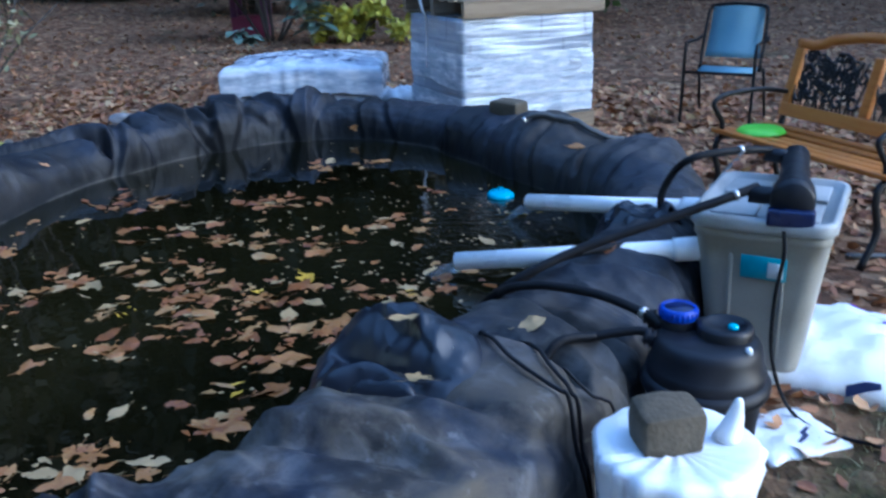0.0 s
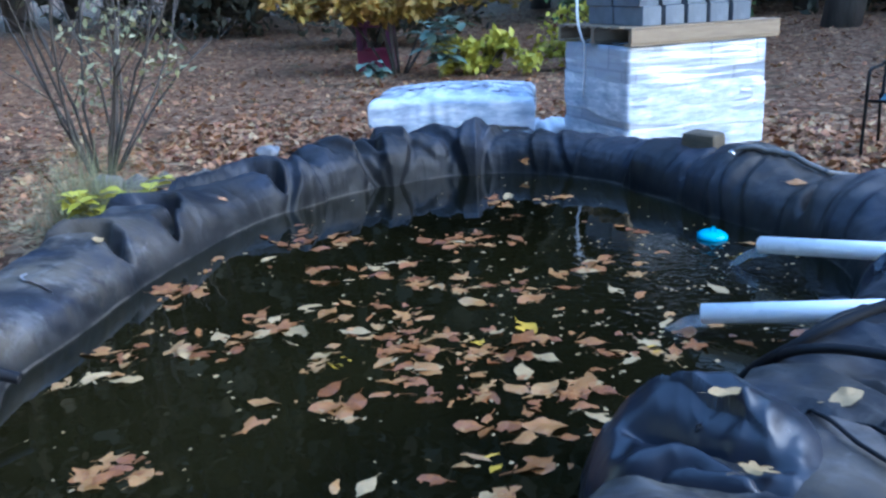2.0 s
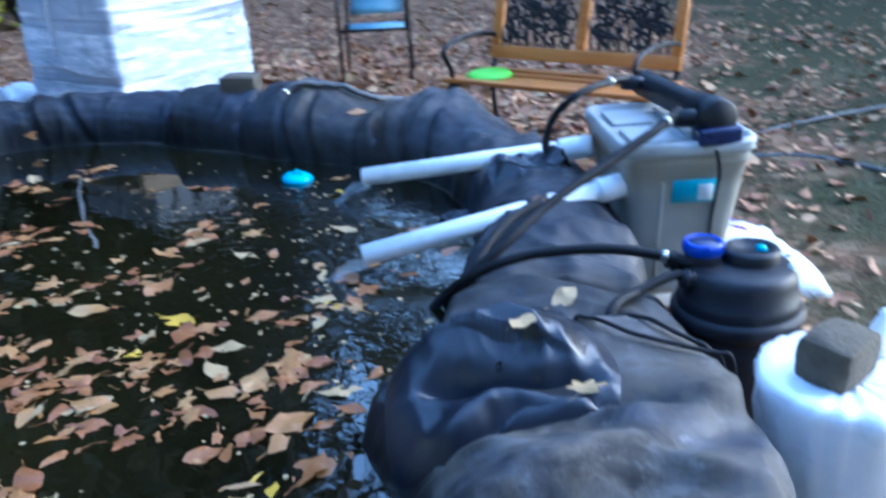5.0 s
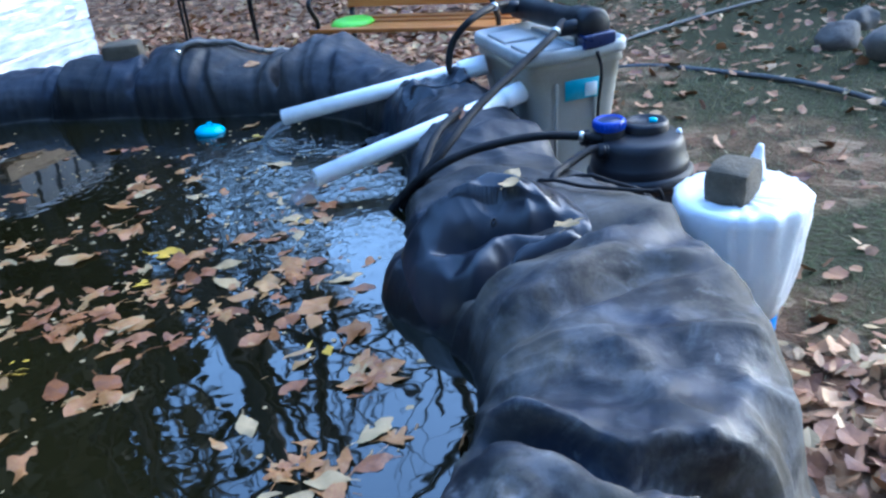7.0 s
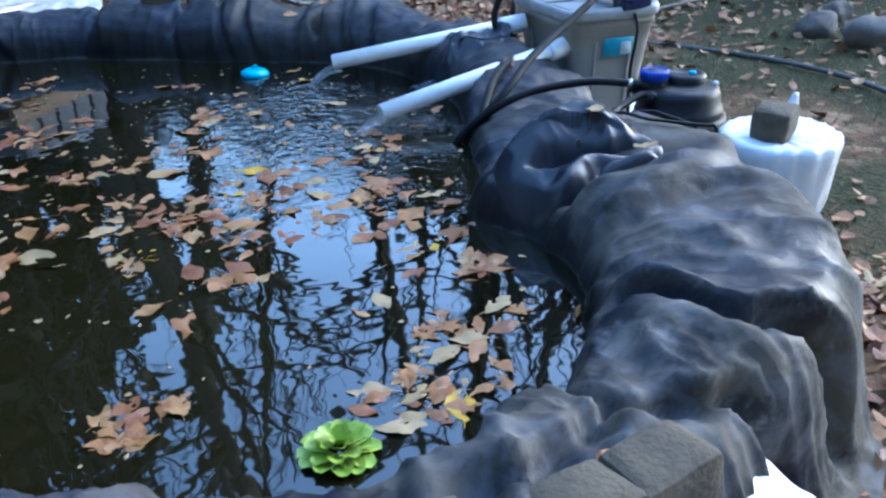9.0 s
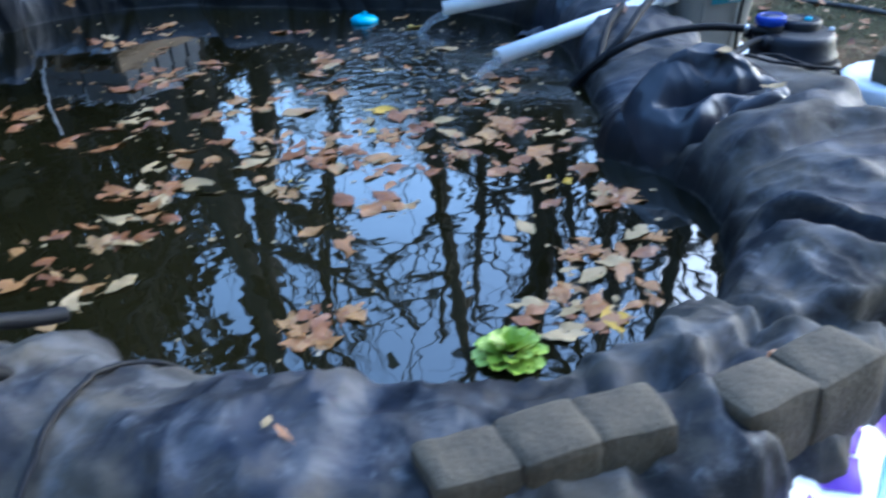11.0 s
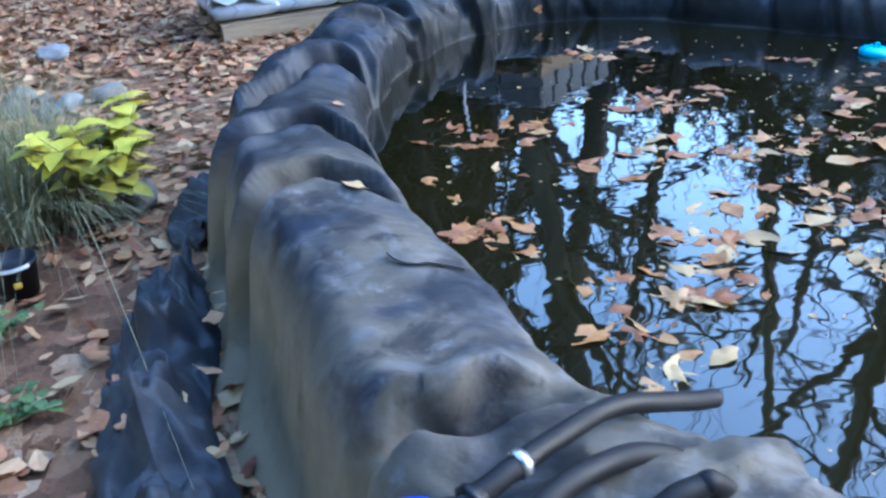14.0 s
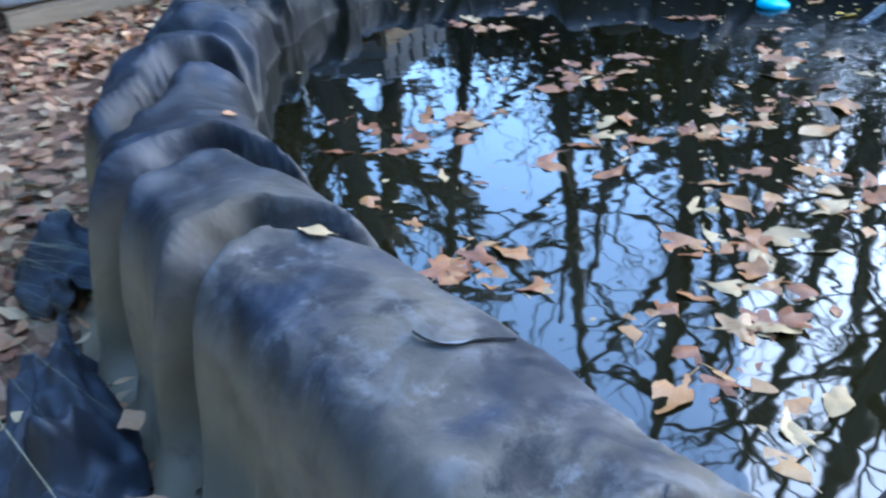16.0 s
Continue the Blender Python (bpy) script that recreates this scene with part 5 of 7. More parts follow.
def build_chair(m):
    ob = thing("patio_chair", "dark metal patio chair with pale blue sling fabric", "chair", m)
    w = 0.27
    for s in (-1, 1):
        part("front_leg", tube([(s * w, -0.27, 0.0), (s * w, -0.25, 0.3), (s * w, -0.23, 0.6), (s * w, -0.15, 0.645), (s * w, 0.1, 0.64), (s * w * 0.96, 0.22, 0.66)], 0.013, per=5), M_IRON, ob, "dark tubular leg bent into an armrest")
        part("back_leg", tube([(s * w, 0.3, 0.0), (s * w * 0.95, 0.16, 0.42)], 0.012, per=2), M_IRON, ob)
        part("back_post", tube([(s * 0.235, 0.1, 0.4), (s * 0.24, 0.2, 0.66), (s * 0.23, 0.27, 0.86), (s * 0.2, 0.285, 0.9)], 0.013, per=5), M_IRON, ob)
    part("seat_rail", tube([(-w, -0.24, 0.42), (w, -0.24, 0.42)], 0.012, per=1), M_IRON, ob)
    part("seat_rail", tube([(-0.25, 0.13, 0.42), (0.25, 0.13, 0.42)], 0.012, per=1), M_IRON, ob)
    part("top_rail", tube([(-0.2, 0.285, 0.9), (0, 0.29, 0.915), (0.2, 0.285, 0.9)], 0.012, per=4), M_IRON, ob)
    secs = []
    for i in range(9):
        t = i / 8
        y, z = -0.24 + 0.36 * t, 0.43 - 0.03 * math.sin(math.pi * t)
        secs.append([(-0.225, y, z), (0.225, y, z), (0.225, y, z - 0.006), (-0.225, y, z - 0.006)])
    part("seat", loft(secs), M_SLING, ob, "pale blue sling fabric")
    secs = []
    for i in range(9):
        t = i / 8
        z, y = 0.5 + 0.41 * t, 0.145 + 0.145 * t + 0.02 * math.sin(math.pi * t)
        wd = 0.215 - 0.012 * t
        secs.append([(-wd, y, z), (wd, y, z), (wd, y + 0.006, z), (-wd, y + 0.006, z)])
    part("backrest", loft(secs), M_SLING, ob, "pale blue sling fabric")
    return ob


build_chair(pose(1.28, 8.34, 0, 0, 0, -18))


def build_bench(m):
    """Seat slats run along x; the back stands at +y."""
    ob = thing("garden_bench", "orange varnished slat bench with black cast iron ends", "bench", m)
    L = 1.2
    for i in range(5):
        part("seat_slat", box(L, 0.06, 0.022, (0, -0.2 + 0.085 * i, 0.41 + 0.006 * abs(i - 2)), 0.006, 2), M_ORANGE, ob)
    for s in (-1, 1):
        x = s * (L / 2 - 0.05)
        part("end_frame", tube([(x, -0.27, 0.0), (x, -0.2, 0.16), (x, -0.23, 0.3), (x, -0.2, 0.39), (x, 0.0, 0.385), (x, 0.18, 0.4), (x, 0.25, 0.6), (x, 0.3, 0.8)], 0.017, per=5), M_IRON, ob, "black cast iron end")
        part("back_leg", tube([(x, 0.29, 0.0), (x, 0.2, 0.18), (x, 0.19, 0.39)], 0.017, per=5), M_IRON, ob)
        part("armrest", tube([(x, 0.24, 0.6), (x, 0.05, 0.63), (x, -0.18, 0.62), (x, -0.26, 0.58), (x, -0.24, 0.53), (x, -0.2, 0.47), (x, -0.2, 0.4)], 0.014, per=5), M_IRON, ob)
    lean = Matrix.Translation((0, 0.2, 0.46)) @ Matrix.Rotation(radians(-14), 4, "X")
    rail = lambda sx, sz, at: moved(box(sx, 0.03, sz, at, 0.006, 2), lean)
    part("bottom_rail", rail(L - 0.06, 0.07, (0, 0, 0.05)), M_ORANGE, ob)
    for s in (-1, 0, 1):
        part("back_stile", rail(0.055, 0.3, (s * (L / 2 - 0.058), 0.0, 0.235)), M_ORANGE, ob)
    # arched top rail
    secs = []
    for i in range(33):
        x = -0.57 + 1.14 * i / 32
        arch = abs(math.sin(math.pi * x / 0.57)) ** 0.8
        lo, hi = 0.335 + 0.06 * arch, 0.415 + 0.045 * arch
        secs.append([(x, -0.015, lo), (x, 0.015, lo), (x, 0.015, hi), (x, -0.015, hi)])
    part("top_rail", tube([(-0.2, 0.285, 0.9), (0, 0.29, 0.915), (0.2, 0.285, 0.9)], 0.012, per=4), M_IRON, ob)
    secs = []
    for i in range(9):
        t = i / 8
        y, z = -0.24 + 0.36 * t, 0.43 - 0.03 * math.sin(math.pi * t)
        secs.append([(-0.225, y, z), (0.225, y, z), (0.225, y, z - 0.006), (-0.225, y, z - 0.006)])
    part("seat", loft(secs), M_SLING, ob, "pale blue sling fabric")
    secs = []
    for i in range(9):
        t = i / 8
        z, y = 0.5 + 0.41 * t, 0.145 + 0.145 * t + 0.02 * math.sin(math.pi * t)
        wd = 0.215 - 0.012 * t
        secs.append([(-wd, y, z), (wd, y, z), (wd, y + 0.006, z), (-wd, y + 0.006, z)])
    part("backrest", loft(secs), M_SLING, ob, "pale blue sling fabric")
    return ob


build_chair(pose(1.28, 8.34, 0, 0, 0, -18))


def build_bench(m):
    """Seat slats run along x; the back stands at +y."""
    ob = thing("garden_bench", "orange varnished slat bench with black cast iron ends", "bench", m)
    L = 1.2
    for i in range(5):
        part("seat_slat", box(L, 0.06, 0.022, (0, -0.2 + 0.085 * i, 0.41 + 0.006 * abs(i - 2)), 0.006, 2), M_ORANGE, ob)
    for s in (-1, 1):
        x = s * (L / 2 - 0.05)
        part("end_frame", tube([(x, -0.27, 0.0), (x, -0.2, 0.16), (x, -0.23, 0.3), (x, -0.2, 0.39), (x, 0.0, 0.385), (x, 0.18, 0.4), (x, 0.25, 0.6), (x, 0.3, 0.8)], 0.017, per=5), M_IRON, ob, "black cast iron end")
        part("back_leg", tube([(x, 0.29, 0.0), (x, 0.2, 0.18), (x, 0.19, 0.39)], 0.017, per=5), M_IRON, ob)
        part("armrest", tube([(x, 0.24, 0.6), (x, 0.05, 0.63), (x, -0.18, 0.62), (x, -0.26, 0.58), (x, -0.24, 0.53), (x, -0.2, 0.47), (x, -0.2, 0.4)], 0.014, per=5), M_IRON, ob)
    lean = Matrix.Translation((0, 0.2, 0.46)) @ Matrix.Rotation(radians(-14), 4, "X")
    rail = lambda sx, sz, at: moved(box(sx, 0.03, sz, at, 0.006, 2), lean)
    part("bottom_rail", rail(L - 0.06, 0.07, (0, 0, 0.05)), M_ORANGE, ob)
    for s in (-1, 0, 1):
        part("back_stile", rail(0.055, 0.3, (s * (L / 2 - 0.058), 0.0, 0.235)), M_ORANGE, ob)
    # arched top rail
    secs = []
    for i in range(33):
        x = -0.57 + 1.14 * i / 32
        h = 0.385 + 0.07 * max(0, math.cos(x / 0.57 * math.pi / 2 * 1.15)) - 0.03 * (abs(abs(x) - 0.42) < 0.05) * 0.4
        secs.append([(x, -0.015, h), (x, 0.015, h), (x, 0.015, h + 0.05), (x, -0.015, h + 0.05)])
    part("top_rail", moved(loft(secs), lean), M_ORANGE, ob)
    rng = random.Random(4)
    for s in (-1, 1):
        # cast panel: leaning bars under tangled curls
        for k in range(16):
            x0, t = s * 0.28 - 0.22 + 0.028 * k, 0.07 if k % 2 else -0.07
            bar = tube([(x0, 0.006, 0.08), (x0 + t * 0.3, 0.0, 0.2), (x0 + t, 0.006, 0.36)], 0.006, seg=5, per=3)
            part("panel_bar", moved(bar, lean), M_IRON, ob)
        # tangled curls
        for k in range(52):
            cx, cz, r = s * 0.28 + rng.uniform(-0.2, 0.2), rng.uniform(0.13, 0.37), rng.uniform(0.02, 0.045)
            a0, turn = rng.uniform(0, 6.28), rng.choice((-1, 1))
            curl = tube([(cx + r * (1 - i / 11) * math.cos(a0 + turn * i * 0.75), 0, cz + r * (1 - i / 11) * math.sin(a0 + turn * i * 0.75)) for i in range(8)], 0.009, seg=5, per=2)
            part("scroll", moved(curl, lean), M_IRON, ob, "black cast iron scroll")
    return ob


BENCH = pose(1.55, 5.53, 0, 0, 0, -56)
build_bench(BENCH)


def build_disc():
    b = lathe([(0, 0.024), (0.085, 0.024), (0.11, 0.019), (0.125, 0.006), (0.127, 0.0), (0.12, 0.0), (0.105, 0.016), (0, 0.02)], 36)
    ob = part("throwing_disc", b, M_LIME)
    ob.matrix_basis = BENCH @ pose(-0.4, -0.06, 0.432, 2, 1, 0)
    return tagged(ob, "lime green plastic throwing disc on the bench seat", "disc")


build_disc()

# ---- settling bin, its pump, pipes and hoses ----
BIN = pose(1.075, 3.775, -0.015, 0, 0, -15)


def build_bin():
    ob = thing("storage_bin", "taupe plastic bin with a pale lid serving as pond filter", "bin", BIN)
    secs = [rrect(0.27, 0.38, 0.05, 0.15), rrect(0.28, 0.39, 0.055, 0.17)]
    for i in range(1, 8):
        t = i / 8
        secs.append(rrect(0.28 + 0.09 * t, 0.39 + 0.11 * t, 0.055, 0.17 + 0.39 * t))
    secs += [rrect(0.375, 0.505, 0.055, 0.58), rrect(0.39, 0.52, 0.055, 0.585), rrect(0.39, 0.52, 0.055, 0.625)]
    part("body", loft(secs), M_BIN, ob)
    for s in (-1, 1):
        part("rib", moved(box(0.012, 0.012, 0.34, (0, 0, 0), 0.004, 1), Matrix.Translation((s * 0.075, -0.223, 0.37)) @ Matrix.Rotation(radians(8.0), 4, "X")), M_BIN, ob)
        part("rib", moved(box(0.012, 0.012, 0.34, (0, 0, 0), 0.004, 1), Matrix.Translation((-0.163, s * 0.1, 0.37)) @ Matrix.Rotation(radians(-6.6), 4, "Y")), M_BIN, ob)
    secs = [rrect(0.4, 0.535, 0.06, 0.615), rrect(0.415, 0.55, 0.065, 0.625), rrect(0.415, 0.55, 0.065, 0.65), rrect(0.405, 0.54, 0.06, 0.66), rrect(0.375, 0.51, 0.05, 0.66), rrect(0.36, 0.495, 0.045, 0.64), rrect(0.18, 0.3, 0.03, 0.642)]
    lid = part("lid", loft(secs), M_LID, ob, "pale grey lid with a raised lip")
    for x, y in ((-0.09, 0.12), (0.09, 0.12), (0.09, -0.12), (-0.09, -0.12)):
        part("lid_panel", box(0.13, 0.18, 0.012, (x, y, 0.647), 0.005, 2), M_LID, lid)
    part("label", box(0.13, 0.004, 0.075, (0.02, -0.2475, 0.505), 0.001, 1, Matrix.Rotation(radians(8.0), 4, "X")), M_TEAL, ob, "teal paper label with a white square")
    part("label_square", box(0.045, 0.004, 0.05, (0.055, -0.2495, 0.5), 0.001, 1, Matrix.Rotation(radians(8.0), 4, "X")), M_LABELWHITE, ob, "white printed square")
    return ob


build_bin()


def build_clarifier():
    """The black tube with a hose tail at either end, lying across the lid."""
    m = BIN @ pose(0.055, -0.01, 0.715, 0, 0, 6)
    ob = thing("water_clarifier", "black plastic tube clarifier lying across the bin lid", "water clarifier", m)
    turn = Matrix.Rotation(radians(90), 4, "X")
    b = lathe([(0, -0.34), (0.03, -0.34), (0.045, -0.33), (0.045, 0.1), (0.056, 0.11), (0.056, 0.16), (0.062, 0.165), (0.062, 0.235), (0.052, 0.245), (0, 0.25)], 28)
    part("tube", moved(b, turn), M_BLACK, ob)
    part("port", tube([(0, -0.2, 0.0), (-0.12, -0.2, 0.005)], 0.026, per=1, seg=14), M_BLACK, ob)
    part("port", tube([(0, 0.27, 0.01), (-0.1, 0.27, 0.02)], 0.024, per=1, seg=14), M_BLACK, ob)
    part("end_cap", box(0.13, 0.05, 0.05, (-0.0, -0.245, -0.045), 0.012, 3), M_NAVY, ob, "navy blue clip over the bin's edge")
    part("bracket", box(0.1, 0.06, 0.1, (-0.0, -0.2, -0.03), 0.015, 3), M_BLACK, ob)
    return ob


build_clarifier()


def pvc_pipe(a, b, label):
    ob = thing("drain_pipe", label, "pipe")
    d = (Vector(b) - Vector(a)).normalized()
    part("pipe", tube([a, b], 0.031, seg=24, per=1, hollow=0.86), M_PVC, ob)
    part("coupling", tube([Vector(b) - d * 0.1, Vector(b) - d * 0.085, Vector(b) - d * 0.08, Vector(b) + d * 0.01], 0.038, seg=24, per=1), M_PVC, ob, "wider white socket")
    return ob


pvc_pipe((0.06, 3.725, 0.385), (0.875, 3.645, 0.505), "white plastic pipe from bin to pond, trickling water")
pvc_pipe((0.225, 4.37, 0.42), (0.9, 3.94, 0.545), "white plastic pipe from bin to pond, farther one trickling")


def hose(name, pts, r, label, mat=None, category="hose", clamps=(), ends=0.0):
    ob = thing(name, label, category)
    line = smooth_line(pts, 10)
    part("tube", tube(line, r, seg=12, per=1, hollow=ends), mat or M_HOSE, ob)
    for c in clamps:
        i = max(1, min(len(line) - 2, int(c * (len(line) - 1))))
        d = (line[i + 1] - line[i - 1]).normalized()
        part("clamp", tube([line[i] - d * 0.007, line[i] + d * 0.007], r * 1.25, seg=12, per=1), M_STEEL, ob, "bright steel hose clamp")
    return ob


hose("hose", [(1.0, 3.58, 0.725), (0.9, 3.53, 0.695), (0.73, 3.49, 0.635), (0.51, 3.43, 0.56), (0.36, 3.37, 0.495), (0.27, 3.37, 0.43), (0.21, 3.42, 0.36), (0.17, 3.46, 0.29)], 0.014, "black ribbed hose from clarifier down into the pond", clamps=(0.1,), category="hose")
hose("hose", [(1.09, 4.03, 0.735), (0.97, 3.96, 0.745), (0.83, 3.9, 0.73), (0.765, 3.93, 0.66), (0.735, 3.925, 0.57), (0.765, 3.89, 0.49), (0.76, 3.8, 0.465), (0.6, 3.66, 0.49), (0.42, 3.53, 0.48), (0.28, 3.42, 0.4), (0.22, 3.38, 0.3)], 0.013, "black hose looping from clarifier over the liner", clamps=(0.09,))


# ---- bagged bucket with its brick ----
def build_bucket():
    ob = thing("bagged_bucket", "blue bucket wrapped in a white plastic bag", "bucket", pose(0.765, 2.6, 0.0))
    part("bucket", lathe([(0, 0), (0.095, 0), (0.1, 0.01), (0.13, 0.4), (0.12, 0.4), (0.0, 0.39)], 36), M_SKYINK, ob, "blue plastic bucket")
    b = bmesh.new()
    rings = []
    prof = [(0.104, 0.1), (0.116, 0.12), (0.124, 0.15), (0.135, 0.19), (0.146, 0.24), (0.156, 0.3), (0.163, 0.36), (0.168, 0.4), (0.17, 0.425), (0.16, 0.44), (0.13, 0.434), (0.08, 0.43), (0.04, 0.428), (0.004, 0.428)]
    seg = 72
    for i, (r, z) in enumerate(prof):
        ring = []
        for k in range(seg):
            a = 2 * math.pi * k / seg
            crease = 0.02 * (0.5 - math.sqrt(abs(noise.noise(Vector((math.cos(a) * 2.6, math.sin(a) * 2.6, z * 2.2 + 3.0)))))) + 0.012 * (0.5 - math.sqrt(abs(noise.noise(Vector((math.cos(a) * 5.5, math.sin(a) * 5.5, z * 5.0 + 8.0)))))) + 0.004 * noise.noise(Vector((math.cos(a) * 8, math.sin(a) * 8, z * 5)))
            f = 1 if i < 9 else 0.3
            ring.append(b.verts.new(((r + crease * f) * math.cos(a), (r + crease * f) * math.sin(a), z + crease * (1.0 if i < 2 else 0.45 if i > 8 else 0.2))))
        rings.append(ring)
    for lo, hi in zip(rings, rings[1:]):
        for k in range(seg):
            j = (k + 1) % seg
            b.faces.new((lo[k], lo[j], hi[j], hi[k]))
    part("bag", b, M_WHITEBAG, ob, "white translucent plastic bag")
    b = bmesh.new()
    tube([(0.1, 0.04, 0.43), (0.115, 0.05, 0.48), (0.12, 0.045, 0.525)], 0.03, seg=8, per=4, bm=b, taper=0.008)
    part("knot", b, M_WHITEBAG, ob, "twisted bag ear")
    return ob


build_bucket()


def rough_block(sx, sy, sz, seed, amount=0.01, cuts=5, round_off=0.16):
    b = bmesh.new()
    bmesh.ops.create_cube(b, size=1.0)
    bmesh.ops.bevel(b, geom=list(b.edges), offset=0.12, segments=2, profile=0.6, affect="EDGES")
    bmesh.ops.subdivide_edges(b, edges=list(b.edges), cuts=cuts, use_grid_fill=True)
    for v in b.verts:
        v.co = v.co.lerp(v.co.normalized() * 0.58, round_off)
        v.co = Vector((v.co.x * sx, v.co.y * sy, v.co.z * sz))
        v.co += wob(v.co, 9, amount, seed) + wob(v.co, 30, amount * 0.3, seed)
    return b


def brick_on_bucket():
    ob = part("stone_block", rough_block(0.135, 0.108, 0.095, 2.0, 0.009, 5, 0.22), M_EDGER)
    ob.matrix_basis = pose(0.745, 2.61, 0.472, 4, -3, 20)
    return tagged(ob, "dark tan concrete stone weighing down the white bag", "stone")


brick_on_bucket()


def edging_stone(a, b, z, seed, lobes=3):
    """A straight run of three rough lobes, from a to b along its top front edge."""
    va, vb = Vector(a), Vector(b)
    L = (vb - va).length
    mid = (va + vb) / 2
    m = Matrix.Translation((mid.x, mid.y, z)) @ Matrix.Rotation(math.atan2(vb.y - va.y, vb.x - va.x), 4, "Z")
    ob = thing("edging_stone", "tan concrete edging stone of rough lobes on the liner", "edging stone", m, "edging stones on the rim")
    for i in range(lobes):
        bm = rough_block(L / lobes * 1.06, 0.105 + 0.008 * (i == 1), 0.135, seed + i * 3.1, 0.009, 5, 0.08)
        part("lobe", moved(bm, Matrix.Translation((L / lobes * (i - (lobes - 1) / 2), 0, 0))), M_EDGER, ob)
    return ob


edging_stone((-1.3, 1.93), (-0.945, 1.85), 0.43, 4.0)
edging_stone((-0.865, 1.795), (-0.585, 1.785), 0.428, 9.0, 2)


# ---- round pond filters ----
def build_filter(m, label, R, h, cap_at, tails):
    """A tub with a stepped skirt and a domed lid of radius R, its top at h; tails: where each hose outlet leaves and ends."""
    ob = thing("pond_filter", label, "pond filter", m, "round black pond filters")
    k = R * 1.19
    prof = [(0, 0), (R * 0.8, 0), (R * 0.85, 0.012), (R * 1.04, h - 0.16), (R * 1.05, h - 0.15), (k - 0.006, h - 0.142), (k, h - 0.13), (k, h - 0.112), (k - 0.008, h - 0.104), (R * 1.08, h - 0.1)]
    part("body", lathe(prof + [(0, h - 0.1)], 56), M_BLACK, ob)
    part("lid", lathe([(R * 1.09, h - 0.102), (R * 1.1, h - 0.085), (R * 1.07, h - 0.072), (R * 1.03, h - 0.066), (R * 1.0, h - 0.03), (R * 0.95, h - 0.011), (R * 0.88, h - 0.003), (R * 0.7, h), (0, h + 0.002)], 56), M_BLACK, ob, "domed black lid with a stepped rim")
    cx, cy = cap_at
    cap = part("cap", lathe([(0.045, -0.01), (0.045, 0.03), (0.042, 0.035)], 32, (cx, cy, h - 0.002)), M_BLACK, ob, "black collar under the cap")
    part("blue_ring", lathe([(0.045, 0.024), (0.048, 0.028), (0.048, 0.05), (0.045, 0.055), (0.038, 0.055), (0.036, 0.049), (0, 0.048)], 32, (cx, cy, h - 0.002)), M_BLUE, cap, "blue screw cap with a worn top")
    part("cap_disc", lathe([(0, 0.0525), (0.0365, 0.0525), (0.038, 0.05)], 28, (cx, cy, h - 0.002)), M_NAVY, cap, "faded dark disc")
    for i in range(24):
        a = 2 * math.pi * i / 24
        part("cap_grip", box(0.004, 0.005, 0.018, (cx + 0.0485 * math.cos(a), cy + 0.0485 * math.sin(a), h + 0.038), 0.001, 1, Matrix.Rotation(a, 4, "Z")), M_BLUE, cap)
    for (ax, ay, az), (bx, by, bz) in tails:
        va, vb = Vector((ax, ay, az)), Vector((bx, by, bz))
        part("hose_tail", tube([va, va.lerp(vb, 0.5), vb], 0.019, seg=14, per=3), M_BLACK, ob, "black barbed outlet")
        for f in (0.55, 0.8):
            part("hose_collar", tube([va.lerp(vb, f), va.lerp(vb, f + 0.1)], 0.025, seg=14, per=1), M_BLACK, ob)
    return ob


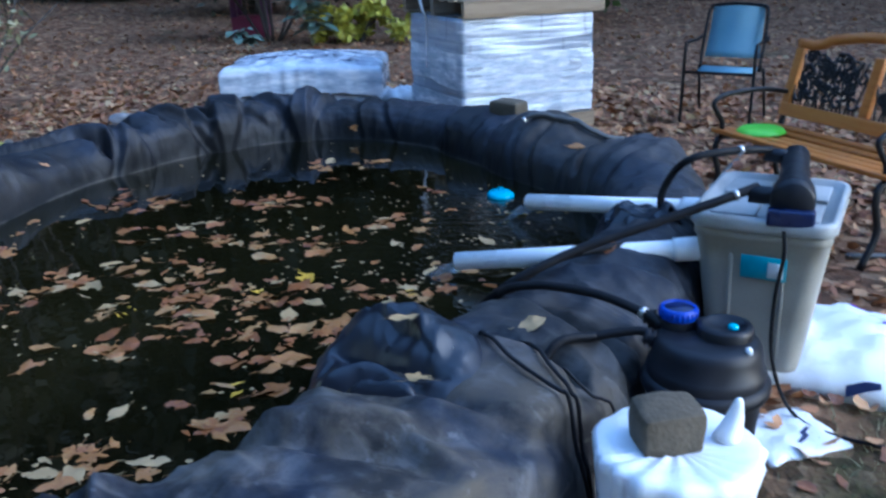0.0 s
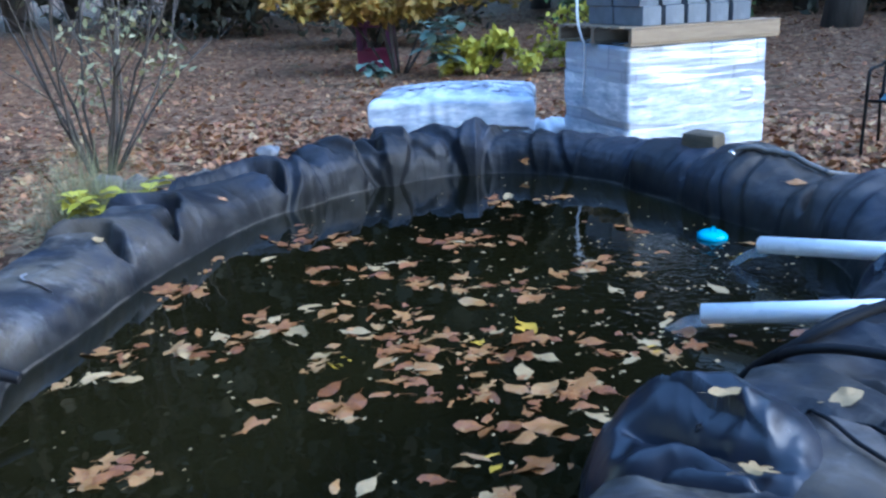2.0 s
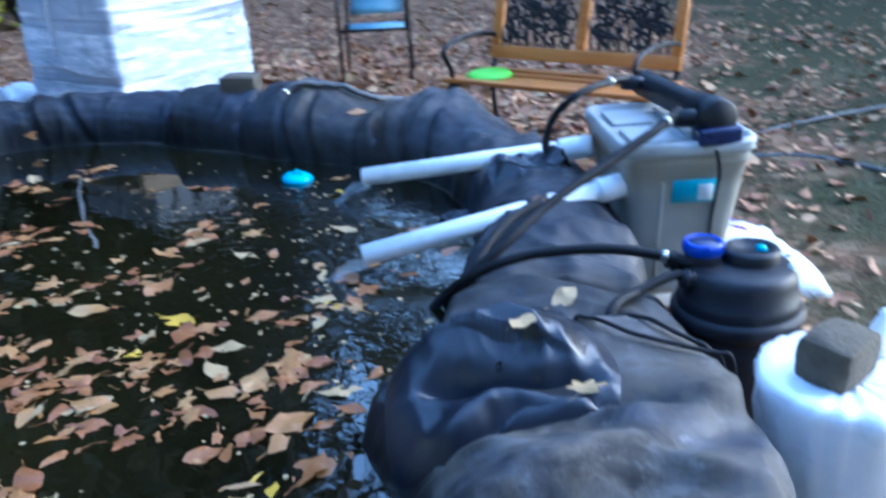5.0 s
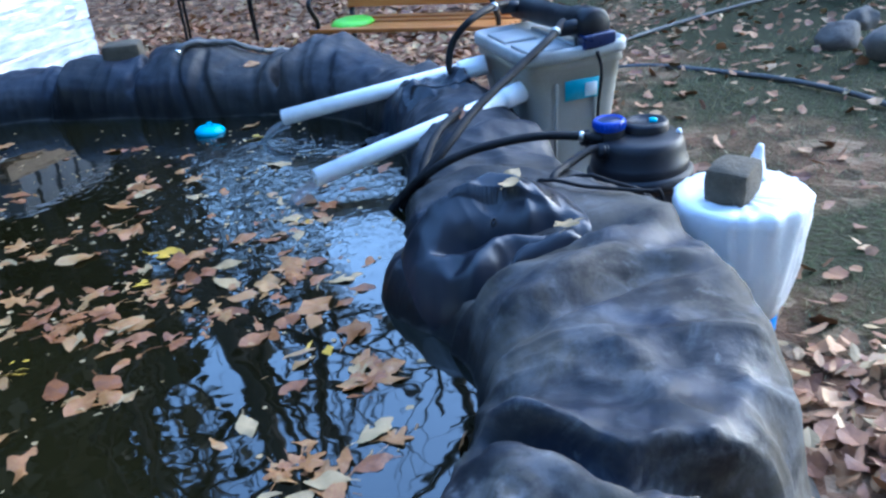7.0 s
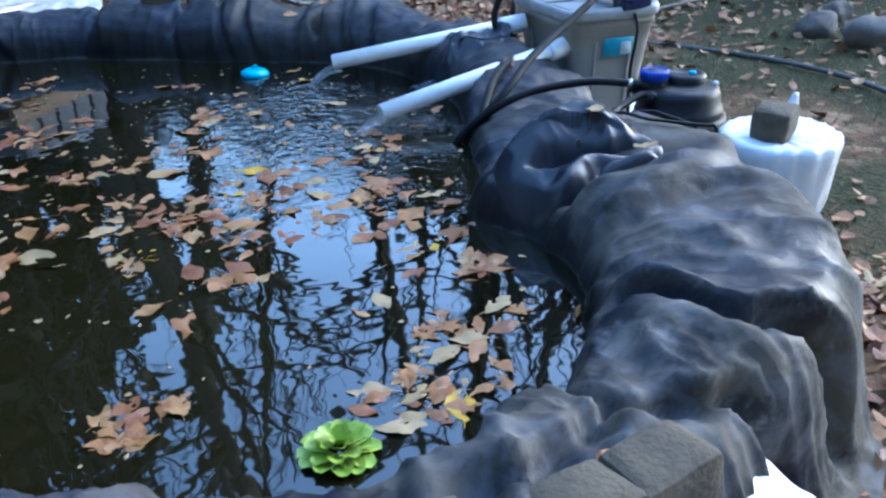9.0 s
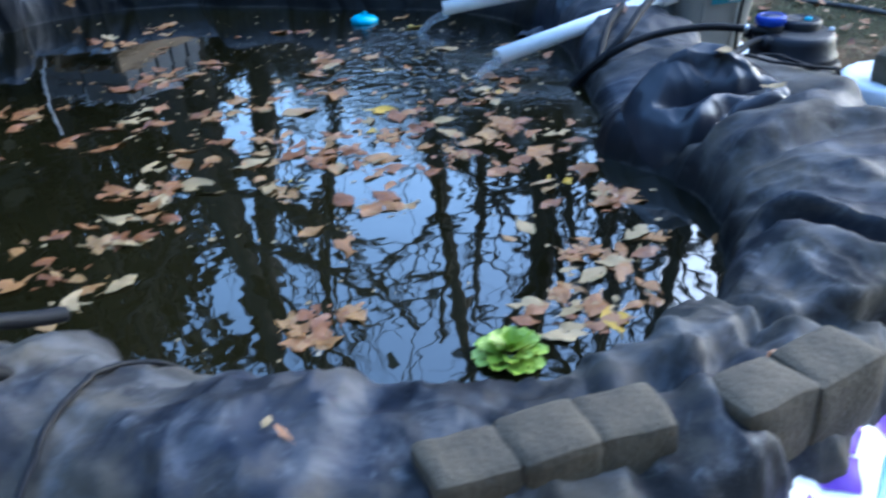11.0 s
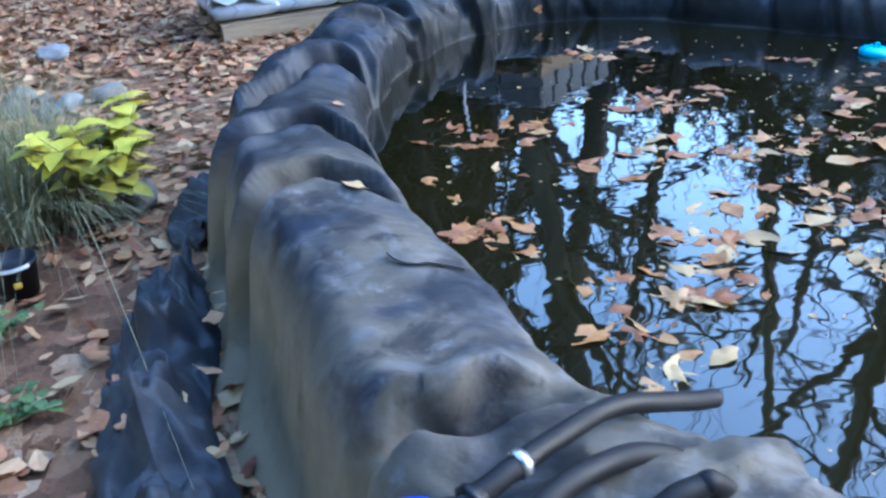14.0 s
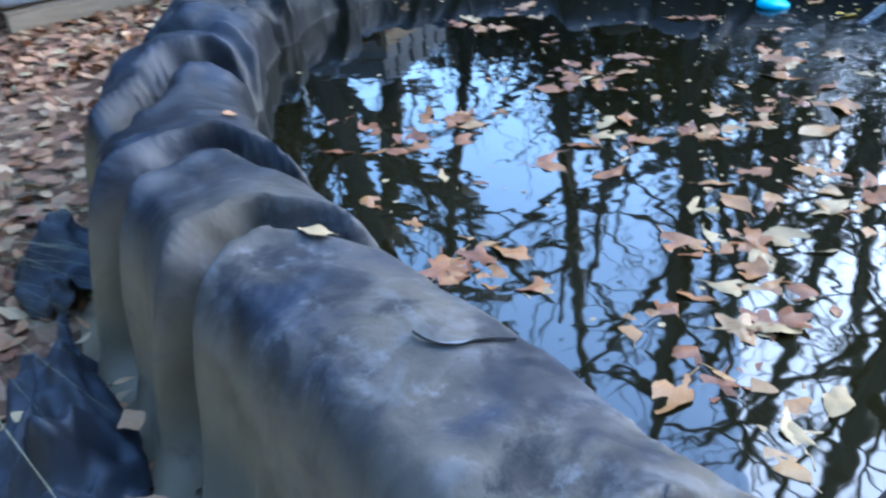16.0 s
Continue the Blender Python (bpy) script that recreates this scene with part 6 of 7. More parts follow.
def lid_fittings(ob, h):
    """The blue handle, button, gland, foil and marks on the near filter's lid."""
    a, b = Vector((-0.062, 0.052, 0)), Vector((0.032, -0.056, 0))
    mid, ln, turn = (a + b) / 2, (b - a).length, math.atan2(b.y - a.y, b.x - a.x)
    rot = Matrix.Rotation(turn, 4, "Z")
    handle = part("handle", box(ln, 0.013, 0.02, (mid.x, mid.y, h + 0.018), 0.003, 2, rot), M_BLUE, ob, "bright blue ribbed handle")
    out = Vector((-math.sin(turn), math.cos(turn), 0))
    for q in (a, b):
        f = q + out * 0.02
        part("handle_foot", box(0.016, 0.05, 0.024, (f.x, f.y, h + 0.014), 0.004, 2, rot), M_BLUE, handle)
    for i in range(8):
        q = a.lerp(b, (i + 0.5) / 8) + out * 0.012
        part("handle_rib", box(0.004, 0.016, 0.016, (q.x, q.y, h + 0.016), 0.001, 1, rot), M_BLUE, handle)
    q = mid + out * 0.016
    part("handle_tray", box(ln * 0.92, 0.02, 0.006, (q.x, q.y, h + 0.007), 0.001, 1, rot), M_NAVY, handle, "darker inside of the handle")
    part("button_collar", lathe([(0.022, -0.004), (0.022, 0.012), (0.018, 0.016), (0, 0.016)], 24, (-0.013, -0.085, h - 0.004)), M_BLACK, ob)
    part("button", lathe([(0.016, 0.012), (0.016, 0.028), (0.013, 0.031), (0, 0.031)], 24, (-0.013, -0.085, h - 0.004)), M_MINT, ob, "mint green button")
    part("cable_gland", lathe([(0.011, 0), (0.011, 0.01), (0.007, 0.016), (0, 0.017)], 14, (-0.058, -0.088, h - 0.004)), M_LABELWHITE, ob, "white cable gland")
    # a raised panel with a straight edge across the lid
    bm = bmesh.new()
    line = [(-0.142, 0.02), (-0.135, 0.06), (-0.105, 0.09), (-0.07, 0.075), (0.0, -0.075), (-0.03, -0.095), (-0.075, -0.105), (-0.115, -0.075), (-0.138, -0.03)]
    lo = [bm.verts.new((x, y, h - 0.004)) for x, y in line]
    hi = [bm.verts.new((x * 0.985, y * 0.985, h + 0.004)) for x, y in line]
    for i in range(len(line)):
        e = (i + 1) % len(line)
        bm.faces.new((lo[i], lo[e], hi[e], hi[i]))
    bm.faces.new(hi)
    bmesh.ops.recalc_face_normals(bm, faces=bm.faces)
    part("lid_panel", bm, M_BLACK, ob, "raised black panel", smooth=False)
    bm = bmesh.new()
    rng = random.Random(6)
    ring = [bm.verts.new((0.028 + 0.03 * math.cos(i * 0.7) * rng.uniform(0.6, 1.2), -0.076 + 0.024 * math.sin(i * 0.7) * rng.uniform(0.6, 1.2), h + 0.003 + rng.uniform(0, 0.008))) for i in range(9)]
    top = bm.verts.new((0.028, -0.076, h + 0.014))
    for i in range(9):
        bm.faces.new((ring[i], ring[(i + 1) % 9], top))
    part("foil_scrap", bm, M_LABELWHITE, ob, "crumpled silvery scrap")
    cu = bpy.data.curves.new("numeral", "FONT")
    cu.body, cu.size, cu.extrude = "2", 0.058, 0.0006
    tmp = bpy.data.objects.new("numeral", cu)
    scene.collection.objects.link(tmp)
    me = bpy.data.meshes.new_from_object(tmp.evaluated_get(bpy.context.evaluated_depsgraph_get()))
    bpy.data.objects.remove(tmp)
    me.materials.append(M_CHALK)
    num = new("numeral", me)
    num.parent = ob
    num["label"] = "white hand-marked numeral 2"
    num.matrix_basis = pose(-0.1, -0.028, h + 0.0048, 0, 0, -28)
    for x, y, turn, ln in ((0.035, -0.012, 8, 0.045), (0.064, -0.014, -4, 0.012), (0.0, 0.02, 25, 0.014), (0.03, 0.028, 15, 0.012), (0.12, -0.03, 70, 0.009)):
        part("paint_stroke", box(ln, 0.006, 0.0015, (x, y, h + 0.0028), 0.0005, 1, Matrix.Rotation(radians(turn), 4, "Z")), M_CHALK, ob, "white paint smear")


F2 = build_filter(pose(-2.28, 2.335, 0.0, 0, 0, 0), "round black pond filter with blue cap, marked 2", 0.163, 0.578, (0.093, 0.062), (((0.1, 0.11, 0.545), (0.19, 0.165, 0.56)), ((0.13, 0.06, 0.53), (0.225, 0.105, 0.545))))
lid_fittings(F2, 0.578)
F1 = build_filter(pose(0.85, 3.06, 0.0, 0, 0, 0), "round black pond filter standing beside the taupe bin", 0.135, 0.475, (-0.073, 0.05), (((-0.1, 0.06, 0.45), (-0.15, 0.085, 0.485)), ((-0.1, 0.0, 0.44), (-0.155, 0.012, 0.458))))
# its round control head, with a lit-blue button
part("control_head", lathe([(0.07, -0.01), (0.07, 0.02), (0.064, 0.028), (0.05, 0.03), (0.046, 0.024), (0, 0.022)], 36, (0.04, 0.015, 0.475)), M_BLACK, F1, "raised black dial")
part("dial_button", lathe([(0.013, 0.0), (0.013, 0.008), (0.01, 0.011), (0, 0.011)], 18, (0.058, 0.0, 0.497)), M_TURQ, F1, "turquoise button")
part("cable_gland", lathe([(0.009, 0), (0.009, 0.01), (0.006, 0.014), (0, 0.015)], 14, (0.09, -0.075, 0.468)), M_LABELWHITE, F1, "white cable gland")


def lay(pts, r):
    """Rests a line of (x, y) or (x, y, z) on the liner or ground."""
    line = smooth_line([(p[0], p[1], 0) for p in pts], 5)
    high = [on_rim(p.x, p.y, r) for p in line]
    high = [max(high[max(0, i - 1):i + 2]) for i in range(len(high))]
    return [(p.x, p.y, h) for p, h in zip(line, high)]


hose("hose", [(-2.1, 2.495, 0.558), (-2.03, 2.535, 0.565), (-1.95, 2.6, 0.545), (-1.85, 2.67, 0.52), (-1.75, 2.715, 0.475), (-1.68, 2.745, 0.44), (-1.63, 2.766, 0.42)], 0.0165, "black hose from the near filter, open end over the pond", clamps=(0.17,), ends=0.75)
hose("hose", [(-2.065, 2.437, 0.542), (-1.99, 2.49, 0.55), (-1.92, 2.53, 0.54), (-1.85, 2.56, 0.52), (-1.77, 2.575, 0.475), (-1.7, 2.585, 0.41), (-1.65, 2.6, 0.3)], 0.0175, "black hose from the near filter dipping into the pond")
hose("hose", lay([(-2.08, 2.11), (-2.08, 2.22), (-2.03, 2.34), (-1.95, 2.42), (-1.86, 2.46), (-1.78, 2.48)], 0.016) + [(-1.7, 2.52, 0.43), (-1.65, 2.54, 0.37), (-1.61, 2.56, 0.3)], 0.0165, "black hose lying over the near rim into the water")
hose("power_cord", lay([(-1.93, 1.985), (-1.83, 2.154), (-1.75, 2.27), (-1.69, 2.36), (-1.63, 2.43)], 0.008) + [(-1.57, 2.46, 0.46), (-1.5, 2.46, 0.42), (-1.45, 2.47, 0.31)], 0.0055, "thin black cord crossing the liner into the pond", category="cord")
hose("power_cord", [(-2.338, 2.247, 0.585), (-2.33, 2.2, 0.57), (-2.315, 2.15, 0.53), (-2.3, 2.09, 0.4), (-2.29, 2.06, 0.2), (-2.3, 1.98, 0.06), (-2.4, 1.735, 0.02)], 0.006, "thin black cord running down from the near filter", category="cord")

# hoses and cords round the far filter
hose("hose", [(0.74, 3.1, 0.475), (0.69, 3.14, 0.49), (0.57, 3.21, 0.505), (0.42, 3.29, 0.49), (0.31, 3.33, 0.46), (0.25, 3.4, 0.39), (0.21, 3.45, 0.29)], 0.0135, "black hose from the far filter curving into the pond", clamps=(0.17,))
hose("hose", [(0.73, 3.06, 0.455), (0.68, 3.08, 0.465)] + lay([(0.58, 3.07), (0.5, 3.03), (0.42, 2.97), (0.34, 2.945), (0.26, 2.96)], 0.016) + [(0.14, 3.05, 0.42), (0.08, 3.12, 0.3)], 0.012, "black hose from the far filter slung low over the liner")
hose("power_cord", lay([(0.64, 2.68), (0.57, 2.7), (0.5, 2.76), (0.43, 2.85), (0.35, 2.9), (0.27, 2.91), (0.19, 2.95)], 0.007) + [(0.08, 3.05, 0.38), (0.02, 3.12, 0.3)], 0.005, "thin black cord looped over the liner into the pond", category="cord")
hose("power_cord", lay([(0.62, 2.63), (0.54, 2.66), (0.43, 2.74), (0.34, 2.83), (0.27, 2.88), (0.2, 2.92), (0.14, 2.98)], 0.009) + [(0.05, 3.08, 0.36), (0.0, 3.12, 0.3)], 0.005, "thin black cord looped over the liner into the pond", category="cord")
hose("power_cord", lay([(0.68, 2.84), (0.56, 2.83), (0.45, 2.88), (0.36, 2.97), (0.3, 3.05)], 0.006), 0.004, "thin black cord lying across the liner", category="cord")
hose("power_cord", [(1.07, 3.49, 0.62), (1.075, 3.475, 0.55), (1.065, 3.49, 0.4), (1.08, 3.5, 0.2), (1.16, 3.5, 0.03), (1.3, 3.4, 0.02), (1.7, 3.3, 0.02)], 0.006, "black power cord hanging down the bin's front", category="cord")
hose("garden_hose", lay([(0.09, 5.2), (0.19, 5.215), (0.29, 5.215), (0.4, 5.2), (0.505, 5.2)], 0.014) + [(0.68, 5.3, 0.46), (0.86, 5.5, 0.3), (1.0, 5.85, 0.05), (1.1, 6.3, 0.02), (1.3, 7.0, 0.02)], 0.0135, "grey garden hose lying over the far rim", M_GREYHOSE, clamps=(0.0,))
hose("garden_hose", [(1.6, 5.05, 0.02), (2.1, 5.1, 0.02), (2.62, 4.92, 0.02), (2.8, 4.42, 0.02), (2.86, 4.0, 0.02), (2.8, 3.52, 0.02), (2.57, 3.07, 0.02), (2.0, 2.2, 0.02), (1.5, 1.2, 0.02)], 0.014, "grey garden hose curving over the mossy lawn", M_GREYHOSE)
hose("garden_hose", [(1.9, 5.05, 0.02), (2.6, 5.35, 0.02), (3.18, 5.49, 0.02), (4.13, 5.55, 0.02), (5.39, 5.48, 0.02), (7.5, 5.2, 0.02)], 0.013, "grey garden hose stretched across the yard", M_GREYHOSE)


# ---- gathered sheet on the rim ----
def draped(name, label, line, width, seed, hump=0.06, amp=0.03, mat=None, across=44, thick=0.004, base=None, ruck=9.0):
    """A crumpled length of sheet laid along a line over whatever is beneath it."""
    pts = smooth_line([(x, y, 0) for x, y in line], 22)
    n = len(pts)
    verts = []
    for i, p in enumerate(pts):
        d = (pts[min(i + 1, n - 1)] - pts[max(i - 1, 0)]).normalized()
        side = Vector((-d.y, d.x, 0))
        taper = min(1, 0.35 + 2.6 * min(i, n - 1 - i) / n) ** 0.7
        for j in range(across + 1):
            t = j / across * 2 - 1
            q = p + side * t * width * taper + wob((p.x, p.y, t), 3, 0.03, seed)
            crease = 1 - 2 * abs(noise.noise(Vector((q.x * ruck * 0.5, q.y * ruck * 0.5, seed))))
            fine = noise.noise(Vector((q.x * ruck * 1.7, q.y * ruck * 1.7, seed + 5)))
            z = (base(q.x, q.y) if base else on_rim(q.x, q.y)) + (0.004 if base else -0.012 * abs(t) ** 6) + hump * max(0, 1 - t * t) ** 0.7 + amp * max(0, crease) * (1.15 - abs(t)) + amp * 0.35 * fine * (1 - abs(t)) + amp * 0.45 * max(0, 0.6 - 2.4 * abs(noise.noise(Vector((q.x * ruck * 1.1, q.y * ruck * 1.1, seed + 11)))))
            verts.append((q.x, q.y, z))
    m = across + 1
    faces = [(i * m + j, (i + 1) * m + j, (i + 1) * m + j + 1, i * m + j + 1) for i in range(n - 1) for j in range(across)]
    # underside, so that the sheet has thickness
    k = len(verts)
    verts += [(x, y, z - thick) for x, y, z in verts]
    faces += [(a + k, d + k, c + k, b + k) for a, b, c, d in faces]
    rim = [j for j in range(m)] + [i * m + m - 1 for i in range(1, n)] + [(n - 1) * m + j for j in range(m - 2, -1, -1)] + [i * m for i in range(n - 2, 0, -1)]
    faces += [(a, b, b + k, a + k) for a, b in zip(rim, rim[1:] + rim[:1])]
    me = bpy.data.meshes.new(name)
    me.from_pydata(verts, [], faces)
    me.polygons.foreach_set("use_smooth", [True] * len(faces))
    me.materials.append(mat or M_LINER)
    return tagged(new(name, me), label, "liner sheet")


M_SHEEN = surf("black_sheet", [(0.0056, 0.0072, 0.0112), (0.0128, 0.016, 0.0256), (0.0272, 0.032, 0.0448)], 4, 0.35, bump=0.15, bump_scale=14, depth=0.01)
M_CRUMPLE = surf("dull_black_sheet", [(0.008, 0.0096, 0.0144), (0.0208, 0.024, 0.032), (0.048, 0.048, 0.0496)], 5, 0.68, bump=0.4, bump_scale=24, depth=0.008, detail=9)


def bunched_sheet():
    """A plump bulge of slack sheet: a high roll behind, a deep crease, a lower roll in front."""
    cx, cy, turn = 0.105, 2.765, radians(-17)
    seg, rings = 120, 46
    verts = []
    for i in range(rings + 1):
        r = i / rings * 1.04
        for k in range(seg):
            a = 2 * math.pi * k / seg
            c, d = math.cos(a), math.sin(a)
            sup = (abs(c) ** 3.2 + abs(d) ** 3.2) ** (-1 / 3.2) * (1 + 0.07 * noise.noise(Vector((c * 1.7, d * 1.7, 4.0))))
            u, v = c * r * sup, d * r * sup
            x = cx + u * 0.225 * math.cos(turn) - v * 0.158 * math.sin(turn)
            y = cy + u * 0.225 * math.sin(turn) + v * 0.158 * math.cos(turn)
            base = max(on_rim(x, y) - 0.006, min(0.4, WATER_Z + 0.012 + 0.5 * max(0.0, u + 0.75)))
            body = max(0.0, 1 - r ** 3.4) ** 0.55 * min(1.0, max(0.0, 1.04 - u) / 0.45) ** 0.6
            line = v + 0.2 + 0.12 * u + 0.06 * math.sin(u * 4.0)
            crease = math.exp(-abs(line / 0.12) ** 1.5) * max(0.0, 1 - abs((u - 0.12) / 0.86) ** 4)
            back = 0.034 * math.exp(-((v - 0.3) / 0.42) ** 2) * (1 - 0.3 * abs(u))
            facet = 0.02 * (0.5 - abs(noise.noise(Vector((x * 7.0, y * 7.0, 2.6)))) * 2) + 0.008 * (0.5 - abs(noise.noise(Vector((x * 17.0, y * 13.0, 6.1)))) * 2)
            z = base + body * (0.052 + back + facet - 0.072 * crease) - (0.03 if r > 1.0 else 0.0)
            verts.append((x, y, z))
    faces = [(i * seg + k, i * seg + (k + 1) % seg, (i + 1) * seg + (k + 1) % seg, (i + 1) * seg + k) for i in range(1, rings) for k in range(seg)]
    faces += [(0, seg + k, seg + (k + 1) % seg) for k in range(seg)]
    me = bpy.data.meshes.new("liner_fold")
    me.from_pydata(verts, [], faces)
    me.polygons.foreach_set("use_smooth", [True] * len(faces))
    me.materials.append(M_SHEEN)
    return tagged(new("liner_fold", me), "glossy black sheet bunched on the pond's near rim", "liner sheet")


FOLD = bunched_sheet()
draped("liner_fold", "dark liner gathered in rucks below the drain pipes", [(0.4, 4.02), (0.52, 4.03), (0.66, 3.97), (0.78, 3.87)], 0.1, 7.0, 0.012, 0.035, M_SHEEN, ruck=13)
draped("liner_flap", "spare black liner crumpled on the earth beside the rim", [(-2.68, 4.2), (-2.72, 4.0), (-2.72, 3.7), (-2.7, 3.42), (-2.63, 3.1), (-2.53, 2.8), (-2.46, 2.56)], 0.145, 21.0, 0.04, 0.17, M_CRUMPLE, base=lambda x, y: ground_z(x, y), ruck=8.5)
draped("liner_flap", "small crumpled end of black liner on the earth", [(-2.61, 4.85), (-2.67, 4.659), (-2.61, 4.473)], 0.13, 25.0, 0.05, 0.12, M_CRUMPLE, base=lambda x, y: ground_z(x, y))


M_BACKING = surf("torn_rubber", [(0.096, 0.104, 0.12), (0.176, 0.184, 0.208)], 20, 0.7, bump=0.2)


def torn_edge():
    line = smooth_line([(-2.115, 3.31, 0), (-2.1, 3.27, 0), (-2.06, 3.247, 0), (-2.01, 3.252, 0), (-1.96, 3.25, 0)], 6)
    b = bmesh.new()
    rows = []
    for i, p in enumerate(line):
        w = 0.008 * math.sin(math.pi * (0.06 + 0.88 * i / (len(line) - 1))) * (1 + 0.4 * noise.noise(Vector((i * 0.7, 0, 0))))
        rows.append([b.verts.new((p.x, p.y + w * e, on_rim(p.x, p.y + w * e, 0.003 + 0.008 * (e < 0)))) for e in (-1, 0, 1)])
    for lo, hi in zip(rows, rows[1:]):
        for j in range(2):
            b.faces.new((lo[j], hi[j], hi[j + 1], lo[j + 1]))
    part("torn_edge", b, M_BACKING, LINER, "pale torn edge of the rubber sheet")


torn_edge()


# ---- fallen leaves and bits on the liner ----
def rest_leaf(x, y, size, shape, mat, label, turn=0.0):
    ob = new("fallen_leaf", leaf_mesh(shape, "fallen_leaf", mat))
    ob.matrix_basis = Matrix.Translation((x, y, on_rim(x, y, 0.008))) @ rim_turn(x, y) @ Matrix.Rotation(turn, 4, "Z") @ Matrix.Scale(size, 4)
    tagged(ob, label, "leaf", "leaves lying on the liner")


rest_leaf(0.401, 3.1, 0.085, 0, M_PALELEAF, "pale yellow fallen leaf lying on the liner", 0.4)
rest_leaf(0.2, 2.95, 0.07, 8, M_LITTER, "tan fallen leaf lying on the liner", 1.9)
rest_leaf(-2.15, 3.7, 0.075, 5, M_PALELEAF, "pale tan curled leaf on the west rim", 2.4)
rest_leaf(-2.133, 4.514, 0.05, 0, M_LITTER, "small brown leaf on the west rim", 0.3)
rest_leaf(-0.28, 2.35, 0.06, 5, M_LEAF, "rust red leaf caught at the liner's edge", 0.8)
rest_leaf(0.58, 3.64, 0.075, 0, M_LEAF, "rust brown leaf caught under the drain pipe", 1.2)
rest_leaf(-1.03, 5.9, 0.07, 5, M_LEAF, "pinkish brown leaf at the far waterline", 0.2)
rest_leaf(0.36, 5.02, 0.09, 0, M_LEAF, "rust brown leaf at the waterline by the liner", 0.2)
rest_leaf(-1.447, 2.129, 0.03, 2, M_PALELEAF, "tiny pale leaf scrap on the near rim", 0.9)
rest_leaf(-1.44, 2.08, 0.035, 3, M_LITTER, "tiny brown leaf on the near rim", 2.0)
rest_leaf(-0.709, 1.84, 0.05, 0, M_LEAF, "rust brown leaf beside the edging stone", 0.5)
for x, y, sh, mt, lb in ((0.15, 2.755, 6, M_PALELEAF, "pale leaf on the bunched black sheet"), (0.21, 2.625, 4, M_PALELEAF, "pale lobed leaf on the bunched black sheet")):
    ob = new("fallen_leaf", leaf_mesh(sh, "fallen_leaf", mt))
    ob.matrix_basis = pose(x, y, max(v.co.z for v in FOLD.data.vertices if abs(v.co.x - x) < 0.03 and abs(v.co.y - y) < 0.03) + 0.004, -8, 4, 40) @ Matrix.Scale(0.08, 4)
    tagged(ob, lb, "leaf", "leaves lying on the liner")


rngf = random.Random(91)
for i in range(14):
    x, y = -2.72 + rngf.uniform(-0.12, 0.2), rngf.uniform(2.6, 4.1)
    ob = new("fallen_leaf", leaf_mesh(rngf.randrange(8), "fallen_leaf", M_LITTER if i % 3 else M_PALELEAF))
    ob.matrix_basis = pose(x, y, ground_z(x, y) + 0.1 + rngf.uniform(0, 0.04), rngf.uniform(-25, 25), rngf.uniform(-25, 25), rngf.uniform(0, 360)) @ Matrix.Scale(rngf.uniform(0.06, 0.1), 4)
    tagged(ob, "brown fallen leaf caught on the crumpled liner", "leaf", "leaves lying on the liner")


# ---- pond things ----
def build_lettuce():
    ob = thing("water_lettuce", "bright green floating water lettuce rosette", "water plant", pose(-0.924, 2.263, WATER_Z))
    rng = random.Random(2)
    for ringno, (count, r, tilt, size) in enumerate(((12, 0.06, 12, 0.05), (10, 0.045, 26, 0.046), (7, 0.026, 44, 0.04), (4, 0.01, 64, 0.032))):
        for k in range(count):
            a = 2 * math.pi * (k + 0.5 * (ringno % 2)) / count + rng.uniform(-0.15, 0.15)
            b = bmesh.new()
            rows = []
            for i in range(5):
                t = i / 4
                w = size * 0.55 * math.sin(math.pi * (0.18 + 0.68 * t)) ** 0.8
                rows.append([b.verts.new((t * size * 1.25, s * w, 0.01 * abs(s) - 0.012 * t * t * (1 if s else 0.6))) for s in (-1, -0.5, 0, 0.5, 1)])
            for lo, hi in zip(rows, rows[1:]):
                for j in range(4):
                    b.faces.new((lo[j], lo[j + 1], hi[j + 1], hi[j]))
            m = Matrix.Rotation(a, 4, "Z") @ Matrix.Translation((r * 0.5, 0, 0.004 + ringno * 0.006)) @ Matrix.Rotation(-radians(tilt + rng.uniform(-8, 8)), 4, "Y")
            part("leaf", moved(b, m), M_LILY, ob)
    ob.scale = (0.8, 0.8, 0.8)
    return ob


build_lettuce()


def build_float():
    ob = thing("pond_float", "small turquoise plastic float on the pond", "float", pose(0.041, 4.775, WATER_Z, 4, 3, 0))
    part("disc", lathe([(0, -0.012), (0.05, -0.012), (0.062, 0.0), (0.062, 0.012), (0.05, 0.022), (0.02, 0.028), (0, 0.028)], 24), M_TURQ, ob)
    part("loop", tube([(-0.012, 0, 0.026), (-0.008, 0, 0.042), (0.008, 0, 0.042), (0.012, 0, 0.026)], 0.004, seg=6, per=4), M_TURQ, ob)


build_float()


def water_glass():
    m, n, l, p = node_mat("falling_water")
    p.inputs["Base Color"].default_value = (0.85, 0.92, 0.95, 1)
    p.inputs["Roughness"].default_value = 0.05
    p.inputs["IOR"].default_value = 1.33
    p.inputs["Transmission Weight"].default_value = 0.9
    no = n.new("ShaderNodeTexNoise")
    no.inputs["Scale"].default_value = 60
    b = n.new("ShaderNodeBump")
    b.inputs["Distance"].default_value = 0.004
    l.new(no.outputs["Fac"], b.inputs["Height"])
    l.new(b.outputs["Normal"], p.inputs["Normal"])
    return m


